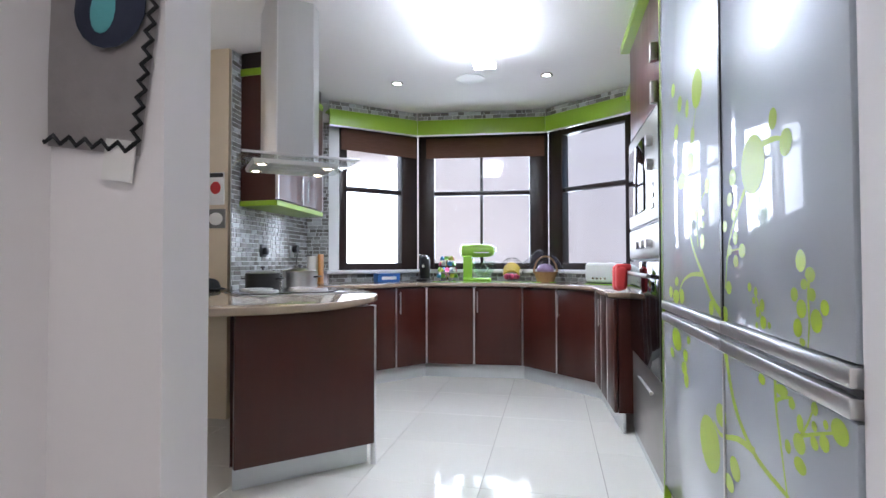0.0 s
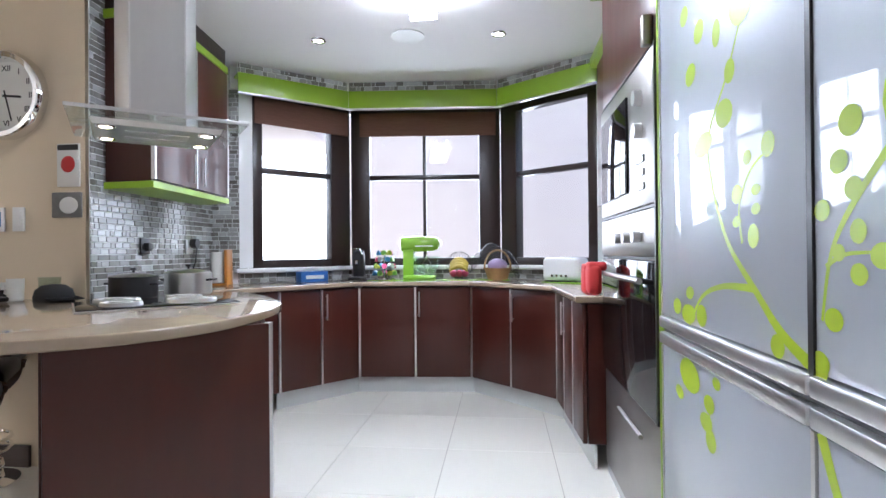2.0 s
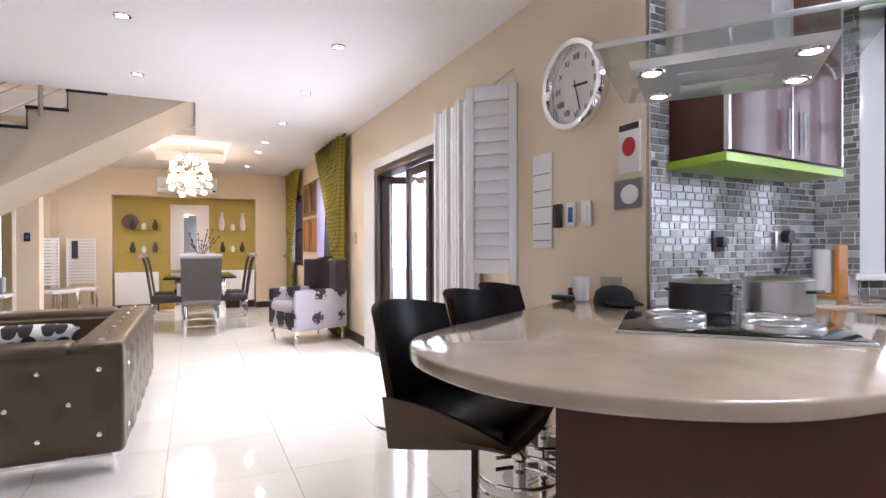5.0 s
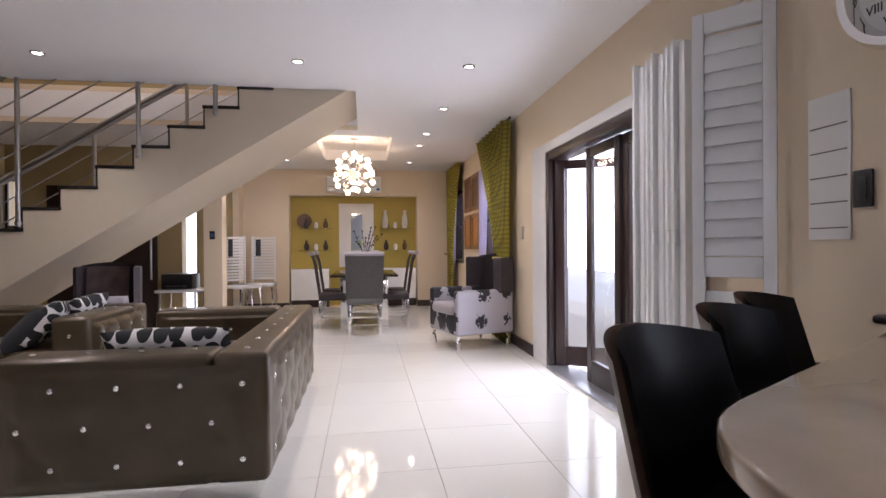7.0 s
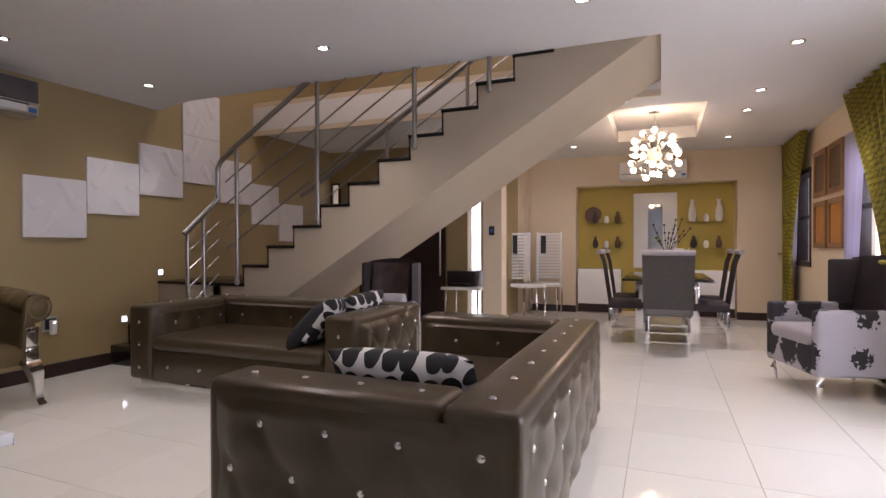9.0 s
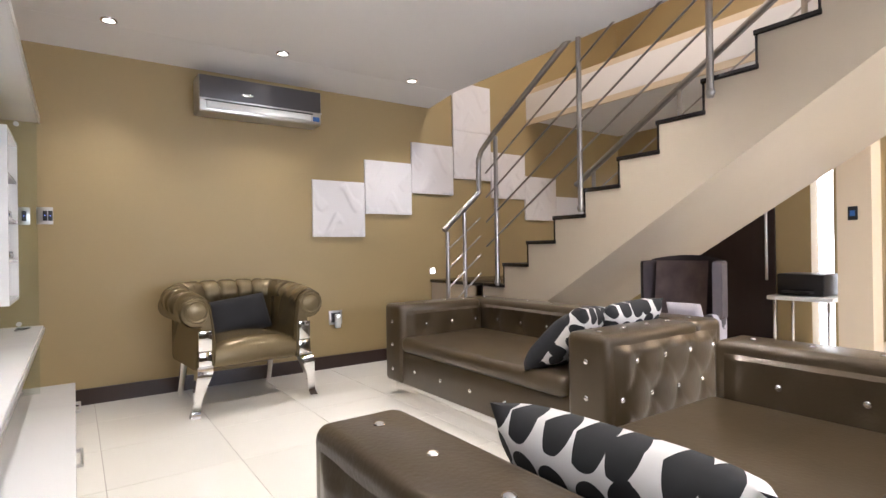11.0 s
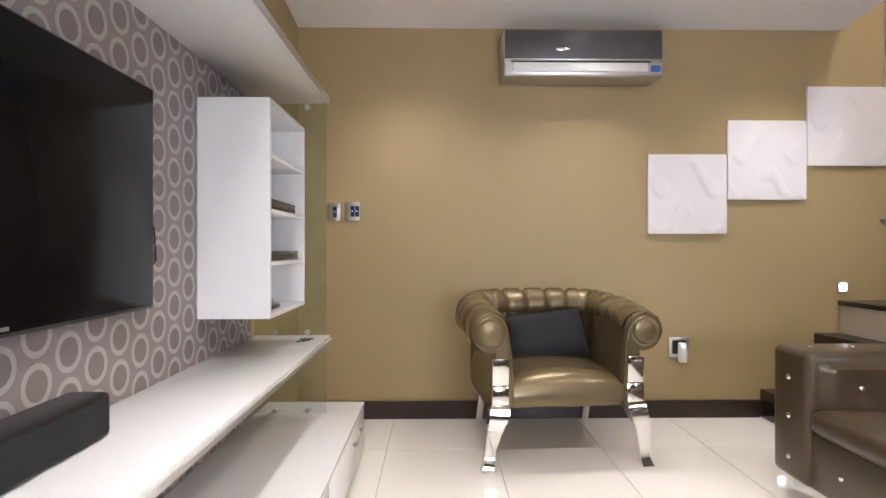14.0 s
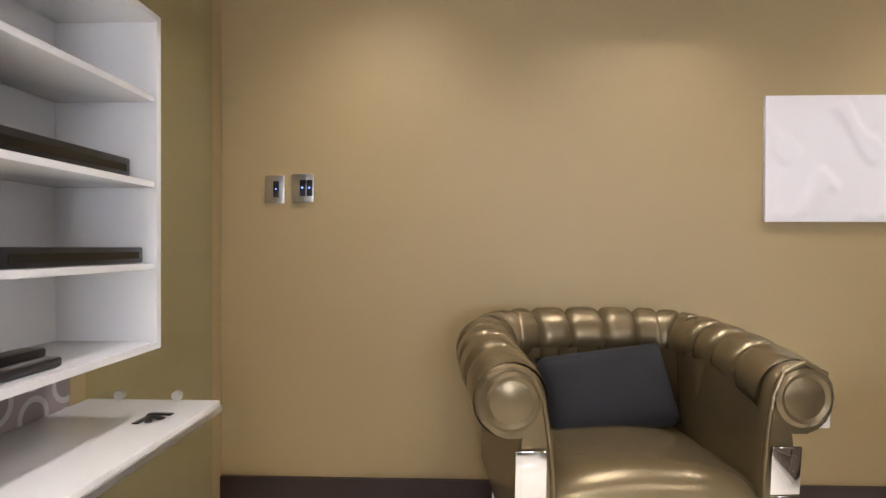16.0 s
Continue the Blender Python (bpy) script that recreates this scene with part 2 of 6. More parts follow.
def plaid(name):
    m = mat(name, (0.52, 0.43, 0.05), 0.7, vary=0.2, scale=8, bump=0.1, bscale=150)
    nt = m.node_tree
    b = nt.nodes["Principled BSDF"]
    tc = nt.nodes.new("ShaderNodeTexCoord")
    src = b.inputs["Base Color"].links[0].from_socket
    for i, (axis, sc) in enumerate((("X", 9.0), ("Z", 6.0))):
        w = nt.nodes.new("ShaderNodeTexWave")
        w.wave_type, w.bands_direction = "BANDS", axis
        w.inputs["Scale"].default_value, w.inputs["Distortion"].default_value = sc, 0.4
        link(nt, tc.outputs["Object"], w.inputs["Vector"])
        r = nt.nodes.new("ShaderNodeMath")
        r.operation = "GREATER_THAN"
        r.inputs[1].default_value = 0.7
        link(nt, w.outputs["Fac"], r.inputs[0])
        k = nt.nodes.new("ShaderNodeMath")
        k.operation = "MULTIPLY"
        k.inputs[1].default_value = 0.45
        link(nt, r.outputs[0], k.inputs[0])
        mx = nt.nodes.new("ShaderNodeMix")
        mx.data_type = "RGBA"
        link(nt, k.outputs[0], mx.inputs[0])
        link(nt, src, mx.inputs[6])
        mx.inputs[7].default_value = ((0.07, 0.06, 0.05, 1), (0.10, 0.10, 0.015, 1))[i]
        src = mx.outputs[2]
    link(nt, src, b.inputs["Base Color"])
    return m


PLAID = plaid("yellow_plaid_curtain_cloth")

# ---- mesh helpers ----


def cube(bm, x0, x1, y0, y1, z0, z1, bevel=0.0, seg=2):
    r = bmesh.ops.create_cube(bm, size=1, matrix=Matrix.Translation(((x0 + x1) / 2, (y0 + y1) / 2, (z0 + z1) / 2)) @ Matrix.Diagonal((abs(x1 - x0), abs(y1 - y0), abs(z1 - z0), 1)))
    if bevel:
        vs = set(r["verts"])
        es = [e for e in bm.edges if e.verts[0] in vs and e.verts[1] in vs]
        bmesh.ops.bevel(bm, geom=es, offset=bevel, segments=seg, profile=0.5, affect="EDGES", clamp_overlap=True)
    return bm


def B(x0, x1, y0, y1, z0, z1, bevel=0.0, seg=2):
    return cube(bmesh.new(), x0, x1, y0, y1, z0, z1, bevel, seg)


def rod(bm, a, b, r0, r1=None, n=12):
    a, b = Vector(a), Vector(b)
    d = b - a
    m = Matrix.Translation((a + b) / 2) @ d.to_track_quat("Z", "Y").to_matrix().to_4x4()
    bmesh.ops.create_cone(bm, cap_ends=True, segments=n, radius1=r0, radius2=r0 if r1 is None else r1, depth=d.length, matrix=m)
    return bm


def R(a, b, r0, r1=None, n=12):
    return rod(bmesh.new(), a, b, r0, r1, n)


def ball(bm, c, rx, ry=None, rz=None, n=12):
    bmesh.ops.create_uvsphere(bm, u_segments=n, v_segments=max(6, n // 2), radius=1, matrix=Matrix.Translation(c) @ Matrix.Diagonal((rx, ry or rx, rz or rx, 1)))
    return bm


def lathe(bm, prof, c=(0, 0, 0), n=24, m=None):
    """Surface of revolution about z from (radius, height) pairs."""
    m = m or Matrix.Translation(c)
    rows = [[bm.verts.new(m @ Vector((r * math.cos(2 * math.pi * i / n), r * math.sin(2 * math.pi * i / n), z))) for i in range(n)] for r, z in prof]
    for p, q in zip(rows, rows[1:]):
        for i in range(n):
            bm.faces.new((p[i], p[(i + 1) % n], q[(i + 1) % n], q[i]))
    for ring, flip in ((rows[0], True), (rows[-1], False)):
        bm.faces.new(list(reversed(ring)) if flip else ring)
    return bm


def sweep(bm, pts, r, n=10):
    """Round bar along a line of points."""
    pts = [Vector(p) for p in pts]
    rows = []
    for i, p in enumerate(pts):
        d = (pts[min(i + 1, len(pts) - 1)] - pts[max(i - 1, 0)]).normalized()
        q = d.to_track_quat("Z", "Y").to_matrix()
        rr = r[i] if isinstance(r, (list, tuple)) else r
        rows.append([bm.verts.new(p + q @ Vector((rr * math.cos(2 * math.pi * k / n), rr * math.sin(2 * math.pi * k / n), 0))) for k in range(n)])
    for a, b in zip(rows, rows[1:]):
        for i in range(n):
            bm.faces.new((a[i], a[(i + 1) % n], b[(i + 1) % n], b[i]))
    bm.faces.new(list(reversed(rows[0])))
    bm.faces.new(rows[-1])
    return bm


def prism(bm, poly, z0, z1, bevel=0.0):
    """Upright prism over a polygon of (x, y)."""
    lo = [bm.verts.new((x, y, z0)) for x, y in poly]
    hi = [bm.verts.new((x, y, z1)) for x, y in poly]
    n = len(poly)
    fs = [bm.faces.new(hi), bm.faces.new(list(reversed(lo)))]
    fs += [bm.faces.new((lo[i], lo[(i + 1) % n], hi[(i + 1) % n], hi[i])) for i in range(n)]
    bmesh.ops.recalc_face_normals(bm, faces=fs)
    if bevel:
        bmesh.ops.bevel(bm, geom=list(fs[0].edges) + list(fs[1].edges), offset=bevel, segments=3, profile=0.5, affect="EDGES")
    return bm


def grid_sheet(bm, fn, nu, nv, thick=0.0):
    v = [[bm.verts.new(fn(i / nu, j / nv)) for j in range(nv + 1)] for i in range(nu + 1)]
    fs = [bm.faces.new((v[i][j], v[i + 1][j], v[i + 1][j + 1], v[i][j + 1])) for i in range(nu) for j in range(nv)]
    if thick:
        bmesh.ops.solidify(bm, geom=fs, thickness=thick)
    return bm


def mesh_of(name, bm, m, smooth=None):
    bmesh.ops.recalc_face_normals(bm, faces=bm.faces)
    me = bpy.data.meshes.new(name)
    bm.to_mesh(me)
    bm.free()
    me.materials.append(m)
    if smooth is not None:
        me.shade_smooth()
        me.set_sharp_from_angle(angle=radians(smooth))
    return me


def part(name, bm, m, parent, label="", smooth=40, kind=""):
    o = new(name, mesh_of(name, bm, m, smooth))
    o.parent = parent
    return tagged(o, label, kind=kind)


def thing(name, label, category, group="", at=(0, 0, 0), rz=0):
    o = new(name)
    o.matrix_world = pose(*at, 0, 0, rz)
    return tagged(o, label, category, group)


def solid(name, bm, m, label, category, group="", smooth=40):
    return tagged(new(name, mesh_of(name, bm, m, smooth)), label, category, group)


def struct(name, bm, m, label="", smooth=30):
    return tagged(new(name, mesh_of(name, bm, m, smooth)), label, kind="structure")


def cushion_bm(w, d, h, n=14, puff=0.5):
    """Pillow shape lying flat, centred on the origin."""
    bm = bmesh.new()

    def f(s):
        return lambda u, v: Vector(((u - 0.5) * w, (v - 0.5) * d, s * h / 2 * (max(0.0, (1 - (2 * u - 1) ** 4) * (1 - (2 * v - 1) ** 4)) ** puff)))
    grid_sheet(bm, f(1), n, n)
    grid_sheet(bm, f(-1), n, n)
    bmesh.ops.remove_doubles(bm, verts=bm.verts, dist=0.0005)
    return bm


# ---- structure ----
H = 2.62
WY, OY, FX = 3.75, -2.95, -11.5
TS = 0.6


def wall_boxes(name, boxes, m, label=""):
    bm = bmesh.new()
    for b in boxes:
        cube(bm, *b)
    return struct(name, bm, m, label)


sub = struct("floor", B(-12.2, 1.4, -3.3, 6.4, -0.12, -0.004), GROUT, "pale grout bed under polished white floor tiles")
wall_boxes("wall_clock", [(-4.3, -2.275, WY, 3.95, 0, H), (-6.15, -4.3, WY, 3.95, 2.03, H), (-7.8, -6.15, WY, 3.95, 0, H), (-8.9, -7.8, WY, 3.95, 0, 0.95), (-8.9, -7.8, WY, 3.95, 2.15, H),
                          (-10.45, -8.9, WY, 3.95, 0, H), (-11.35, -10.45, WY, 3.95, 0, 0.85), (-11.35, -10.45, WY, 3.95, 2.15, H), (-12, -11.35, WY, 3.95, 0, H)], CREAM, "cream painted wall")
MW = [(-2.25, 3.75), (-2.335, 5.10)]
struct("wall_kitchen_return", prism(bmesh.new(), [(-2.274, 3.951), (-2.341, 5.106), (-2.14, 5.14), (-2.14, 5.3), (-2.55, 5.3), (-2.55, 3.951)], 0, H), CREAM, "kitchen return wall beside the hob")
wall_boxes("wall_olive", [(-9.7, -2.6, OY - 0.2, OY, 0, 5.3)], OLIVE, "olive painted living room wall")
wall_boxes("wall_far", [(-12, FX, 3.03, WY, 0, H), (-12, FX, -0.2, 0.62, 0, H), (-12, FX, 0.62, 3.03, 2.13, H), (-12, FX, 0.62, 3.03, 0, 0.02), (-12.2, -11.95, -1.2, WY, 0, H)], CREAM, "cream painted dining room wall")
struct("wall_niche_back", B(-11.95, -11.80, 0.62, 3.03, 0.02, 2.13), MUSTARD, "mustard painted back of the wall niche")
wall_boxes("wall_far_side", [(-12.2, -11.15, -0.42, -0.2, 0, H)], CREAM, "cream painted short return wall")
wall_boxes("wall_under_stair", [(-9.7, -9.5, OY, -2.93, 0, 5.3), (-9.7, -9.5, -2.93, -2.76, 0, 1.45), (-9.7, -9.5, -2.93, -2.76, 2.13, 5.3), (-9.7, -9.5, -2.76, -0.62, 0, 5.3), (-9.7, -9.5, -0.62, -0.42, 2.1, 5.3), (-9.7, -9.5, -0.42, 2.4, H + 0.3, 5.3), (-11.3, -9.5, -0.42, -0.30, 0, H)], OLIVE, "olive painted hall wall behind the stairs")
# the last box is an added, unseen wall that closes the entry behind the start
wall_boxes("wall_tv", [(-2.75, -2.6, OY, 0.5, 0, H), (-2.6, -1.15, 0.35, 0.5, 0, H), (-1.15, -1.0, 0.5, 1.14, 0, H), (-1.15, -0.635, 1.14, 1.254, 0, H), (-1.0, -0.85, -0.7, 1.14, 0, H), (-1.0, 1.2, -0.85, -0.7, 0, H)], WHITEW, "off-white painted wall")
struct("wallpaper_tv", B(-2.754, -2.75, -2.06, 0.498, 0, H - 0.002), RINGS, "grey wallpaper with pale rings")
# olive colour stands in for the mirrored reflection on this strip
struct("wall_tv_end", B(-2.754, -2.75, OY + 0.002, -2.062, 0, H - 0.002), OLIVE, "olive end strip of the media wall, coloured like a mirrored reflection")
wall_boxes("wall_entry", [(0.46, 1.2, -0.7, 1.40, 0, H)], WHITEW, "off-white painted wall beside the tall cupboards")
wall_boxes("wall_kitchen_side", [(1.15, 1.3, 1.40, 5.2, 0, H)], WHITEW, "off-white painted kitchen wall")
# added enclosure that closes the stair void above, together with ceiling_upper
wall_boxes("wall_upper", [(-9.7, -6.2, 2.2, 2.4, H + 0.3, 5.3), (-6.35, -6.2, -2.95, 2.2, H + 0.3, 5.3)], CREAM, "cream upper hall walls")
wall_boxes("ceiling", [(-6.35, 1.4, OY, WY + 0.2, H, H + 0.3), (-8.4, -6.35, 1.95, WY, H, H + 0.3), (-12.2, -10.35, -0.42, WY, H, H + 0.3), (-10.35, -8.4, 2.4, WY, H, H + 0.3), (-10.35, -8.4, -0.42, 1.38, H, H + 0.3),
                       (-8.4, -7.75, OY, 1.95, H, H + 0.3), (-9.7, -8.4, OY, -0.42, H, H + 0.3), (-10.35, -8.4, 1.38, 2.4, H + 0.16, H + 0.3), (-2.35, 1.4, WY + 0.2, 6.4, H, H + 0.3)], CEILM, "white painted ceiling with a raised tray over the table")
# unseen lid, added to close off the upper hall
struct("ceiling_upper", B(-9.7, -6.2, OY, 2.4, 5.3, 5.45), CEILM, "white lid closing the upper hall, added out of view")
# bay walls and windows
BAY = [(-2.13, 5.13), (-1.43, 5.86), (-0.09, 5.97), (0.66, 5.36)]


def seg_frame(a, b):
    a, b = Vector((*a, 0)), Vector((*b, 0))
    d = b - a
    return Matrix.Translation(a) @ Matrix.Rotation(math.atan2(d.y, d.x), 4, "Z"), d.length


def put(ob, m):
    ob.matrix_world = m
    return ob


for i, (a, b) in enumerate(zip(BAY, BAY[1:])):
    m, L = seg_frame(a, b)
    bm = B(-0.06, L + 0.06, 0, 0.2, 0, 1.0)
    cube(bm, -0.06, L + 0.06, 0, 0.2, 2.44, H)
    put(struct("wall_bay_%d" % (i + 1), bm, WHITEW, "white bay wall under and over the window"), m)
    w = put(tagged(new("window_%d" % (i + 1)), "dark wood sash window with clear panes and a white sill", kind="structure"), m)
    lo, hi = (0.17, L - 0.16) if i == 0 else ((0.14, L - 0.14) if i == 1 else (0.16, L - 0.04))
    fr = bmesh.new()
    for x0, x1 in ((lo - 0.14 if i else lo - 0.05, lo + 0.03), (hi - 0.03, hi + (0.16 if i < 2 else 0.05))):
        cube(fr, x0, x1, 0.015, 0.12, 1.0, 2.44, 0.006)
    cube(fr, lo, hi, 0.02, 0.11, 1.0, 1.085, 0.006)
    cube(fr, lo, hi, 0.02, 0.11, 2.38, 2.44, 0.006)
    part("window_frame", fr, DARKWOOD, w)
    if i == 0:
        part("white_jamb", B(-0.02, lo - 0.052, 0.012, 0.15, 1.02, 2.44, 0.004), WHITEL, w, "white painted jamb")
    if i == 2:
        part("white_jamb", B(hi + 0.052, L + 0.06, 0.012, 0.15, 1.02, 2.44, 0.004), WHITEL, w, "white painted jamb")
    part("meeting_rail", B(lo, hi, 0.03, 0.10, 1.80, 1.845, 0.005), DARKWOOD, w)
    if i == 1:
        part("glazing_bar", B((lo + hi) / 2 - 0.015, (lo + hi) / 2 + 0.015, 0.035, 0.095, 1.05, 2.4, 0.004), DARKWOOD, w)
    for z0, z1 in ((1.085, 1.80), (1.845, 2.38)):
        g = part("pane", B(lo, hi, 0.06, 0.066, z0, z1), PANE, w)
        g.visible_shadow = False
    part("window_sill", B(-0.04, L + 0.04, -0.07, 0.02, 0.985, 1.02, 0.006), WHITEL, w, "white painted sill")
    if i < 2:
        part("roller_blind", B(lo - 0.05, hi + 0.12, -0.03, -0.015, 2.19, 2.40), BLIND, w, "brown woven blind rolled up")
# green pelmet over the bay
VAL = [(-2.06, 5.00), (-1.37, 5.60), (-0.095, 5.70), (0.64, 5.14)]
pel = thing("pelmet", "lime green lacquered pelmet boards over the bay windows", "pelmet")
for a, b in zip(VAL, VAL[1:]):
    m, L = seg_frame(a, b)
    put(part("board", B(0, L, 0, 0.02, 2.38, 2.535, 0.003), GREEN, pel), m)
    put(part("trim", B(0, L, -0.006, 0.022, 2.372, 2.384), ALU, pel), m)
    put(part("lid", B(0, L, 0.02, 0.30, 2.52, 2.535), GREEN, pel), m)

# stairs
RI, GO, SX0, SX1 = 0.1855, 0.30, -6.35, -7.60
stairs = tagged(new("staircase"), "beige plastered staircase with black granite treads", kind="structure")
bm = bmesh.new()
poly = []
for k in range(4, 15):
    poly += [(GO * (k - 11), RI * (k - 1)), (GO * (k - 11), RI * k)]
poly += [(1.2, RI * 14), (1.2, RI * 15), (1.95, RI * 15), (1.95, 2.66)]
poly += [(1.87, 2.62), (-2.1, 0.158)]
lo = [bm.verts.new((SX0, y, z)) for y, z in poly]
hi = [bm.verts.new((SX1, y, z)) for y, z in poly]
bm.faces.new(lo)
bm.faces.new(list(reversed(hi)))
for i in range(len(poly)):
    j = (i + 1) % len(poly)
    bm.faces.new((lo[i], hi[i], hi[j], lo[j]))
part("flight", bm, STAIRW, stairs, smooth=20)
part("soffit", B(SX1, SX0, -2.2, -2.095, 0, 0.74), STAIRW, stairs)
for k in range(4, 15):
    y = GO * (k - 11)
    part("tread", B(SX1 - 0.01, SX0 + 0.012, y - 0.02, y + GO + 0.004, RI * k, RI * k + 0.03, 0.004), GRANITE, stairs)
    part("riser", B(SX1 - 0.004, SX0 + 0.006, y - 0.012, y - 0.001, RI * (k - 1) + 0.03, RI * k), GRANITE, stairs)
part("landing", B(SX1, SX0, OY, -2.1, 0, RI * 4), STAIRW, stairs)
part("tread", B(SX1, SX0 + 0.02, OY, -2.1, RI * 4, RI * 4 + 0.03, 0.004), GRANITE, stairs)
for j, (xa, k) in enumerate(((-5.81, 1), (-5.99, 2), (-6.17, 3))):
    part("lower_step", B(xa, SX0, OY, -2.2, RI * (k - 1), RI * k, 0.006), GRANITE, stairs, "black granite lower step")
# slab edge over the far side of the void
struct("wall_landing_beam", B(-7.78, -7.752, OY, 1.95, H - 0.06, H + 0.36), CREAM, "cream slab edge over the stair well")

# outside
struct("ground", B(-60, 60, 4.0, 120, -0.3, -0.15), PAVE, "pale outside paving")
wall_boxes("backdrop_neighbour_wall", [(-2.4, 4.5, 8.6, 8.8, -0.2, 3.4)], OUTW, "pinkish white rendered house wall next door")
struct("backdrop_sky", B(-90, 6, 14, 14.2, -1, 16), glow("bright_outdoors", (0.95, 0.97, 1.0), 3.5), "bright hazy outdoors beyond the garden")
ro = thing("neighbour_roof", "white eave of the house next door", "roof")
part("eave", B(-6.5, -2.6, 7.4, 9.5, 2.75, 2.9, 0.01), OUTW, ro)

# folding glass door
door = tagged(new("door_1"), "dark wood folding patio door with glass leaves, standing open", kind="structure")
bm = B(-6.15, -6.07, WY - 0.01, 3.93, 0, 2.03, 0.005)
cube(bm, -6.07, -4.3, WY - 0.01, 3.93, 1.95, 2.03, 0.005)
part("door_frame", bm, DARKWOOD, door)
part("threshold", B(-6.07, -4.3, WY - 0.05, 3.98, -0.002, 0.02, 0.004), ALU, door, "metal threshold track")


def leaf(a, b, parent):
    m, L = seg_frame(a, b)
    o = put(part("door_leaf", B(0, 0.085, -0.02, 0.02, 0.03, 1.94, 0.004), DARKWOOD, parent), m)
    bm = B(L - 0.085, L, -0.02, 0.02, 0.03, 1.94, 0.004)
    cube(bm, 0.085, L - 0.085, -0.02, 0.02, 0.03, 0.21, 0.004)
    cube(bm, 0.085, L - 0.085, -0.02, 0.02, 1.86, 1.94, 0.004)
    part("leaf_rail", bm, DARKWOOD, o)
    g = part("pane", B(0.085, L - 0.085, -0.004, 0.004, 0.21, 1.86), PANE, o)
    g.visible_shadow = False


leaf((-6.05, 3.80), (-5.75, 4.35), door)
leaf((-5.43, 3.85), (-4.85, 3.85), door)
leaf((-4.84, 3.87), (-4.32, 3.87), door)
wall_boxes("trim_door_reveal", [(-6.55, -6.155, WY - 0.012, WY - 0.002, 0, 2.12), (-6.155, -4.3, WY - 0.012, WY - 0.002, 2.035, 2.12)], WHITEL, "white painted door surround")

# white louvred shutters folded beside the door
shut = thing("plantation_shutter", "white louvred plantation shutters folded against the wall", "shutter")
for i in range(5):
    x = -4.20 + i * 0.098
    d = 0.025 * (i % 2)
    lf = part("folded_leaf", B(x, x + 0.028, WY - 0.17 + d, WY - 0.014, 0.03, 2.19, 0.006), WHITEL, shut)
    part("slat_edge", B(x + 0.034, x + 0.084, WY - 0.145 + d, WY - 0.03, 0.05, 2.17, 0.008), WHITEL, lf)
    part("hinge", B(x + 0.02, x + 0.045, WY - 0.176 + d, WY - 0.15 + d, 1.15, 1.22, 0.003), WHITEL, lf)
sm, SL = seg_frame((-3.50, 3.50), (-3.26, 3.72))
bm = B(0, 0.05, -0.02, 0.02, 0.03, 2.17, 0.005)
cube(bm, SL - 0.05, SL, -0.02, 0.02, 0.03, 2.17, 0.005)
for z in (0.03, 1.0, 2.08):
    cube(bm, 0.05, SL - 0.05, -0.02, 0.02, z, z + 0.09, 0.005)
put(part("stile_frame", bm, WHITEL, shut), sm)
for i in range(24):
    z = 0.165 + i * 0.081
    if abs(z - 1.045) < 0.07:
        continue
    sl = B(-(SL - 0.1) / 2, (SL - 0.1) / 2, -0.045, 0.045, -0.005, 0.005, 0.003)
    put(part("louvre", sl, WHITEL, shut), sm @ pose(SL / 2, 0.0, z, 76))
put(part("stay_rod", sweep(bmesh.new(), [(SL - 0.16, 0.0, 2.17), (SL - 0.02, 0.0, 2.26), (SL - 0.02, 0.02, 2.16)], 0.006, 6), STEEL, shut), sm)

# ---- kitchen ----
KF = [(-2.1, 4.36), (-1.70, 4.85), (-1.235, 5.385), (-0.295, 5.45), (0.345, 4.83), (0.40, 3.97)]


def inset(poly, d):
    out = []
    for i, p in enumerate(poly):
        a = Vector(poly[max(i - 1, 0)])
        b = Vector(poly[min(i + 1, len(poly) - 1)])
        t = (b - a).normalized()
        out.append((p[0] - t.y * d, p[1] + t.x * d))
    return out


pl = thing("kitchen_plinth", "brushed aluminium plinth under the bay cabinets", "plinth")
for a, b in zip(KF[1:], KF[2:]):
    m, L = seg_frame(a, b)
    put(part("plinth_board", B(0, L, 0.0, 0.02, 0, 0.125, 0.002), KICK, pl), m)
CF = inset(KF, -0.05)
for i, (a, b) in enumerate(zip(CF, CF[1:])):
    m, L = seg_frame(a, b)
    n = 2 if i < 4 else 3
    for j in range(n):
        u = thing("base_cabinet", "cherry veneer base cabinet door with aluminium edge", "cabinet", "bay cabinets")
        u.matrix_world = m
        x0, x1 = L * j / n, L * (j + 1) / n
        part("body", B(x0 + 0.02, x1 - 0.02, 0.03, 0.42, 0.125, 0.86), CHERRY, u)
        part("door", B(x0 + 0.009, x1 - 0.009, 0, 0.022, 0.13, 0.855, 0.003), CHERRY, u)
        part("edge_strip", B(x0 - 0.004, x0 + 0.0085, -0.003, 0.024, 0.13, 0.855, 0.001), ALU, u, "aluminium edge strip")
        hx = x0 + 0.035 if j % 2 else x1 - 0.03
        if j == 1:
            bm = R((hx, -0.022, 0.62), (hx, -0.022, 0.82), 0.006, n=8)
            rod(bm, (hx, -0.022, 0.64), (hx, 0.004, 0.64), 0.004, n=6)
            rod(bm, (hx, -0.022, 0.80), (hx, 0.004, 0.80), 0.004, n=6)
            part("handle", bm, ALU, u, "slim metal handle")
front = inset(KF, -0.085)
solid("bay_worktop", prism(bmesh.new(), front + [(1.14, 3.97), (1.14, 5.15), (0.67, 5.34), (-0.09, 5.94), (-1.44, 5.83), (-2.13, 5.115), (-2.325, 5.085), (-2.28, 4.31)], 0.865, 0.9, 0.008), STONE, "polished brown granite worktop round the bay", "worktop")

